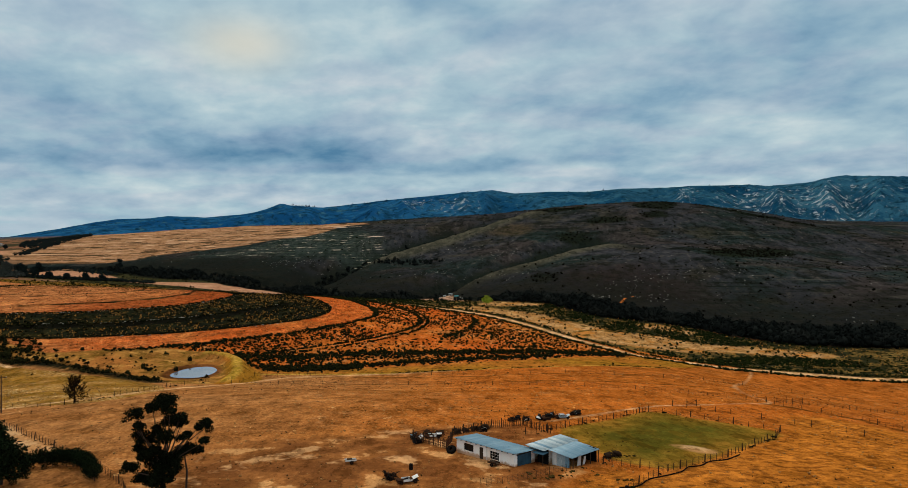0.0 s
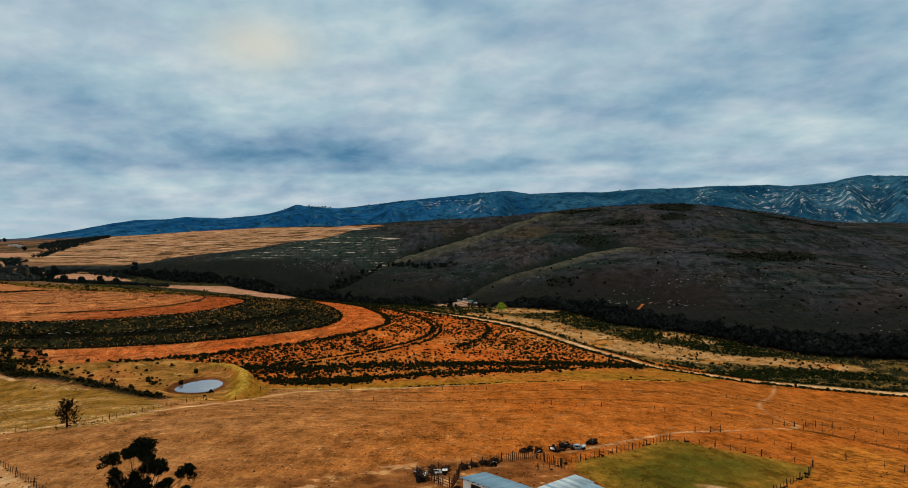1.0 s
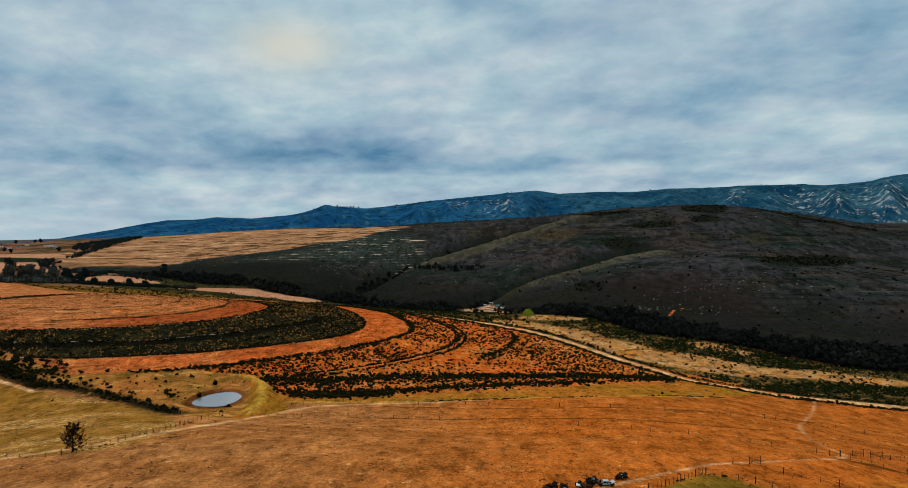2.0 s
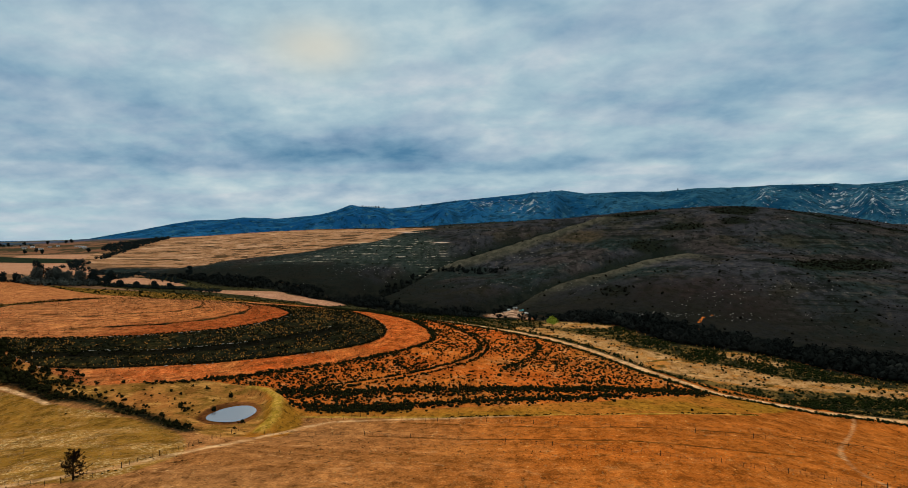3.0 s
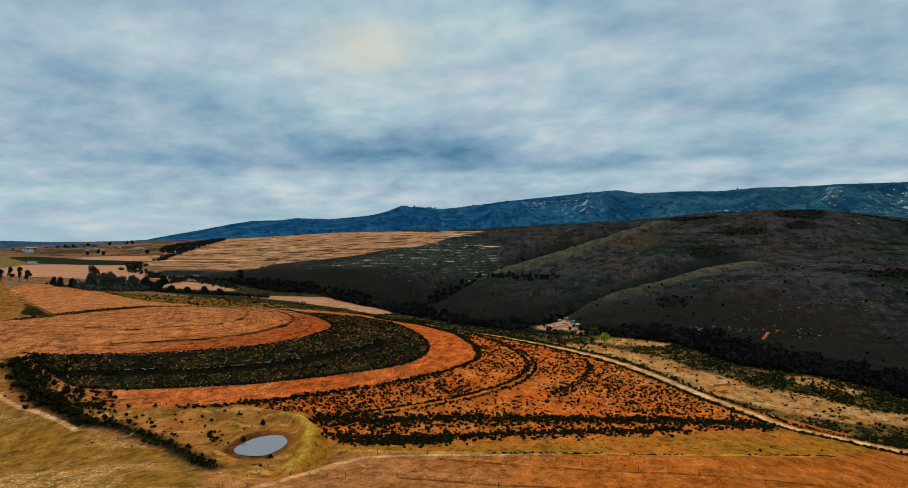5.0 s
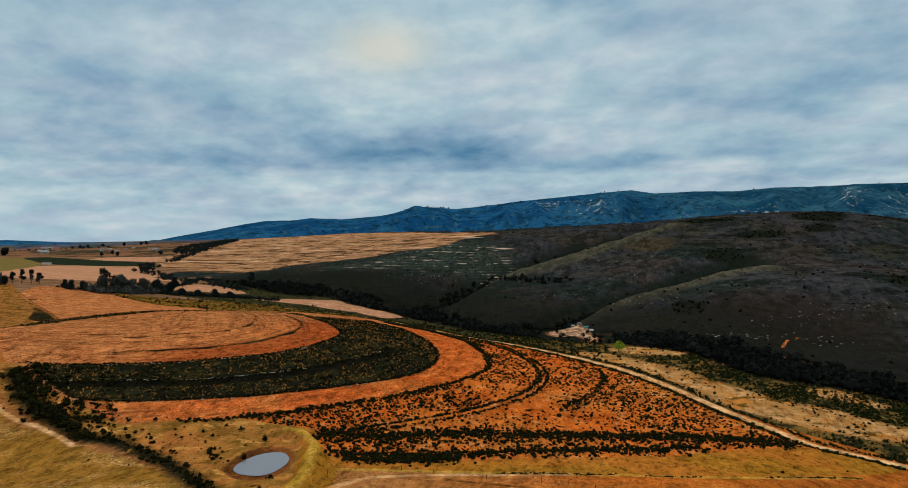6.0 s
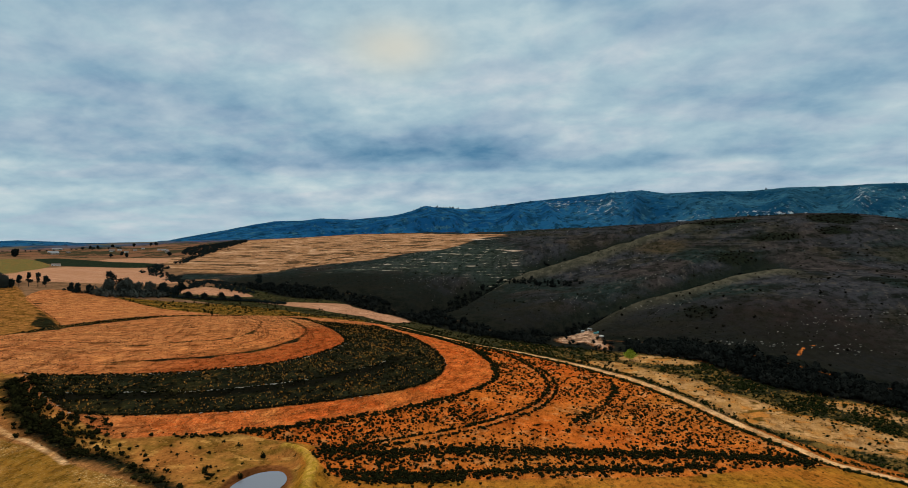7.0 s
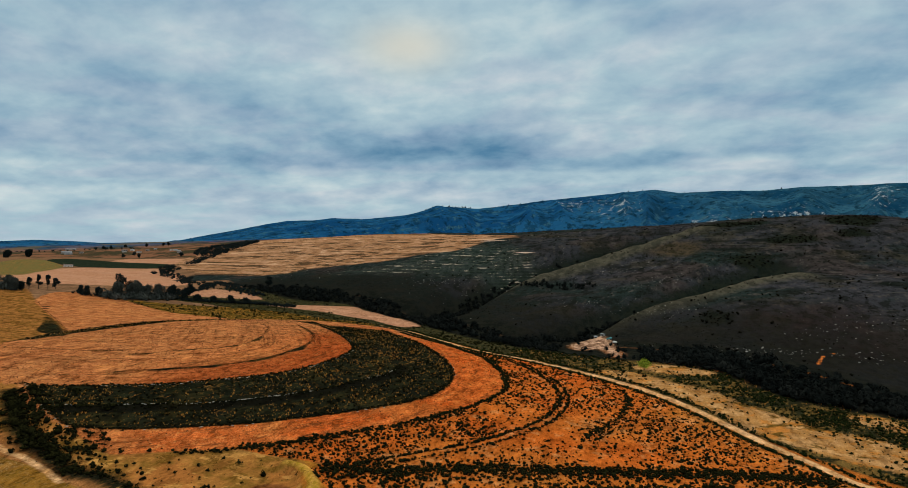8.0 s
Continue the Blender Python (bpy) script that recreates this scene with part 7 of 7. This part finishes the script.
def pond():
    curve = rounded(AREAS["pond"], True, 4)
    bm = bmesh.new()
    grown = [c + (c - curve.mean(0)) / np.linalg.norm(c - curve.mean(0)) * 0.4 for c in curve]
    bm.faces.new([bm.verts.new((a, b, 0)) for a, b in grown])
    bmesh.ops.triangulate(bm, faces=bm.faces[:])
    ob = part("water", bm, POND)
    ob.location.z = WATER
    tagged(ob, "still grey pond water reflecting the sky", "water", kind="structure")


pond()

# ---- far trees, the village and the diggings ----
def cottage(x, y, turn, wide, deep, tall, wall, cover, label, name="cottage", group="village houses", windows=3):
    """A far house with a pitched roof, a door and windows."""
    h = thing(name, x, y, turn, label, "house", group)
    part("wall", slab(-wide / 2, wide / 2, -deep / 2, deep / 2, -1.5, tall), wall, h)
    bm = bmesh.new()
    e, rise = 0.35, deep * 0.22
    a = [bm.verts.new((s * (wide / 2 + e), t * (deep / 2 + e), tall)) for s, t in ((-1, -1), (1, -1), (1, 1), (-1, 1))]
    b = [bm.verts.new((s * (wide / 2 + e), 0, tall + rise)) for s in (-1, 1)]
    for f in ((a[0], a[1], b[1], b[0]), (a[2], a[3], b[0], b[1]), (a[1], a[2], b[1]), (a[3], a[0], b[0]), (a[3], a[2], a[1], a[0])):
        bm.faces.new(f)
    part("roof", bm, cover, h)
    for k in range(windows):
        cx = -wide / 2 + wide * (k + 0.5) / windows
        if k == windows // 2:
            part("door", slab(cx - 0.5, cx + 0.5, -deep / 2 - 0.04, -deep / 2 - 0.004, 0, 2.0), TIMBER, h)
        else:
            part("window", slab(cx - 0.6, cx + 0.6, -deep / 2 - 0.03, -deep / 2 - 0.004, 0.9, 2.0), GLASS, h)
    return h


HOUSES = [
    (-1264, 1704, 10, 18, 8), (-1246, 1712, -20, 11, 8), (-1174, 1643, 5, 14, 7), (-1192, 1701, 15, 11, 7), (-1205, 1752, 0, 10, 7),
    (-1123, 1707, 25, 14, 7), (-1046, 1626, 10, 13, 8), (-1100, 1690, -10, 12, 8), (-1230, 1660, 30, 11, 7), (-1319, 1612, 5, 12, 7), (-1075, 1665, 12, 11, 7),
]
for k, (x, y, a, w, d) in enumerate(HOUSES):
    cottage(x, y, 30 + a, w * 0.8, d * 0.8, 2.7, PLASTER if k % 3 else DULL_PLASTER, (BROWN_ROOF, GREY_ROOF, BROWN_ROOF)[k % 3], "small pale village house with a pitched roof")
cottage(-1024, 1236, 40, 16, 8, 3.2, PLASTER, BROWN_ROOF, "low white farmhouse with a reddish roof", "farmhouse", "")
for x, y, w in ((-1357, 1605, 24), (-1312, 1560, 18), (-1442, 1716, 26)):
    cottage(x, y, 40, w, 9, 3.0, DULL_PLASTER, GREY_ROOF, "long pale farm shed with a grey roof", "long_shed", "long sheds", 5)
cottage(-11, 704, 5, 6.5, 3.2, 1.9, DULL_PLASTER, GREY_ROOF, "small white cabin on bare diggings", "cabin", "", 3)
cottage(-3, 712, -25, 3.2, 2.6, 1.8, DULL_PLASTER, GREY_ROOF, "small pale outhouse on the diggings", "outhouse", "", 2)
for k, (x, y, a, m) in enumerate(((2.5, 690, 20, TEAL_PANEL), (7.5, 672, -40, WHITE_PANEL), (4.0, 694, 80, TEAL_PANEL))):
    v = thing("old_van", x, y, a, "small parked van beside the diggings", "van", "vans at the diggings")
    part("body", slab(-1.9, 1.9, -0.85, 0.85, 0.35, 1.7, bevel=0.15), m, v)
    part("windscreen", slab(1.86, 1.93, -0.7, 0.7, 1.05, 1.55), GLASS, v)
    for s in (-0.8, 0.8):
        for q in (-1.2, 1.2):
            wheel(v, q, s, 0.33)
tree("lime_tree", 24, 505, [(0, 0, 5.0, 2.7), (2.1, 0.6, 3.7, 2.1), (-2.0, -0.5, 3.9, 2.1), (0.5, -1.3, 2.9, 2.0), (-0.8, 0.8, 3.2, 2.0)], (2.2, 0.24), "bright yellow-green rounded tree by the river", LIME_LEAF, 40, 0.4, 8)

# lone and grouped trees of the valley
FAR_TREES = [
    (-467, 983, 17, 10, 0), (-540, 767, 22, 15, 0), (-532, 772, 18, 11, 2), (-634, 738, 15, 8, 0), (-627, 744, 17, 8, 0), (-620, 750, 16, 8, 0), (-613, 754, 14, 8, 0),
    (-652, 728, 15, 14, 1), (-640, 722, 14, 14, 1), (-668, 726, 14, 15, 1), (-630, 724, 9, 10, 0), (-566, 738, 9, 9, 0), (-551, 730, 10, 9, 0), (-535, 728, 10, 10, 0),
    (-522, 742, 15, 14, 1), (-512, 730, 17, 15, 1), (-500, 738, 19, 17, 1), (-492, 748, 18, 16, 1), (-482, 756, 16, 15, 1), (-506, 752, 18, 16, 1),
    (-474, 768, 14, 13, 0), (-462, 773, 9, 9, 0), (-447, 776, 8, 9, 0), (-432, 782, 8, 9, 0), (-415, 792, 8, 10, 0), (-400, 799, 7, 9, 0), (-486, 790, 16, 13, 0), (-480, 812, 14, 12, 0),
]
for k, (x, y, tall, wide, kind) in enumerate(FAR_TREES):
    label = ("dark broad-crowned tree in the valley", "grey-leaved poplar thicket in the valley", "half-bare tree in the valley")[kind]
    round_tree("valley_tree", x, y, tall, wide, (HAZY_WOOD, POPLAR_LEAF, BRUSH)[kind], 100 + k, label, "valley trees", 70 if kind < 2 else 24, 0.42)
RIDGE_TREES = [(-1377, 1761), (-1361, 1773), (-1344, 1812), (-1313, 1861), (-1277, 1887), (-1271, 1903), (-1115, 1547), (-1103, 1493), (-974, 1525), (-1064, 1497)]
for k, (x, y) in enumerate(RIDGE_TREES):
    round_tree("ridge_tree", x, y, 10, 10, HAZY_WOOD, 200 + k, "dark tree standing on the far rise", "ridge trees", 40, 0.6)
for k, (x, y, tall) in enumerate([(-1343, 1413, 14), (-1314, 1442, 16)]):
    round_tree("gum_grove", x, y, tall, 22, HAZY_WOOD, 230 + k, "big dark gum trees on the far plain", "far gums", 30, 0.8)


def thickets():
    """Undergrowth that joins the valley trees into one belt."""
    line = rounded([(-524, 738), (-508, 730), (-492, 740), (-480, 756), (-474, 768)])
    spots = np.concatenate([along(line, 0.5, 12), along(rounded([(-675, 728), (-652, 726), (-634, 722)]), 0.8, 9)])
    strew("poplar_thicket", spots, sizes(len(spots), 5, 10), THICKET, POPLAR_LEAF, "grey-leaved poplar scrub in the valley", "thicket", (0.8, 1.1))
    spots = np.concatenate([along(rounded([(-570, 738), (-545, 730), (-520, 728)]), 1.6, 5), along(rounded([(-478, 772), (-455, 773), (-430, 782), (-400, 798), (-380, 804), (-345, 812)]), 1.1, 5), along(rounded([(-488, 775), (-500, 830), (-515, 900), (-560, 980)]), 2.0, 12), along(rounded([(-625, 1045), (-700, 1130), (-739, 1177), (-805, 1222)]), 2.0, 14), along(rounded([(-560, 1000), (-583, 1035), (-520, 970), (-469, 905), (-420, 870)]), 1.6, 12)])
    strew("valley_thicket", spots, sizes(len(spots), 3.0, 6.5), THICKET, HAZY_WOOD, "dark bushes along the valley stream", "thicket", (0.7, 1.0))


thickets()


def far_belts():
    """Tree belts of the far plain and dark copses on the hills."""
    belts = [
        ([(-805, 1222), (-840, 1290), (-860, 1330)], 2.6, 20), ([(-880, 1510), (-865, 1430), (-845, 1370)], 3.5, 12),
        ([(-1700, 1500), (-1500, 1650), (-1300, 1800)], 16.0, 20),
    ]
    wood = sown(rounded([(-958, 1553), (-1030, 1700), (-1032, 1846), (-1050, 2000), (-960, 1860), (-905, 1660), (-879, 1520)], True), 0.010)
    spots = np.concatenate([along(rounded(p), e, w) for p, e, w in belts] + [wood])
    strew("tree_belts", spots, sizes(len(spots), 5, 11), THICKET, HAZY_WOOD, "dark tree belts between far fields", "woods", (0.6, 1.0))
    spots = sown(np.array([(-112, 985), (-83, 1000), (-36, 975), (-8, 962), (-14, 945), (-78, 962)], float), 0.022)
    strew("hill_copse", spots, sizes(len(spots), 3, 5.5), TREES, WOOD_CROWN, "dark copse of trees in a hill fold", "woods", (1.0, 1.5))




def skyline_trees():
    """Trees that stand out along the crest of the range."""
    turn = np.concatenate([RNG.normal(-12.3, 1.1, 26), RNG.normal(-7.6, 1.0, 12), RNG.uniform(-24, 27, 14)])
    far = RNG.uniform(4130, 4195, len(turn))
    spots = np.stack([far * np.sin(np.radians(turn)), far * np.cos(np.radians(turn))], -1)
    strew("skyline_trees", spots, sizes(len(spots), 5, 9.5), TREES, HAZY_WOOD, "dark trees along the crest of the far range", "trees", (0.7, 1.2))


far_belts()
skyline_trees()
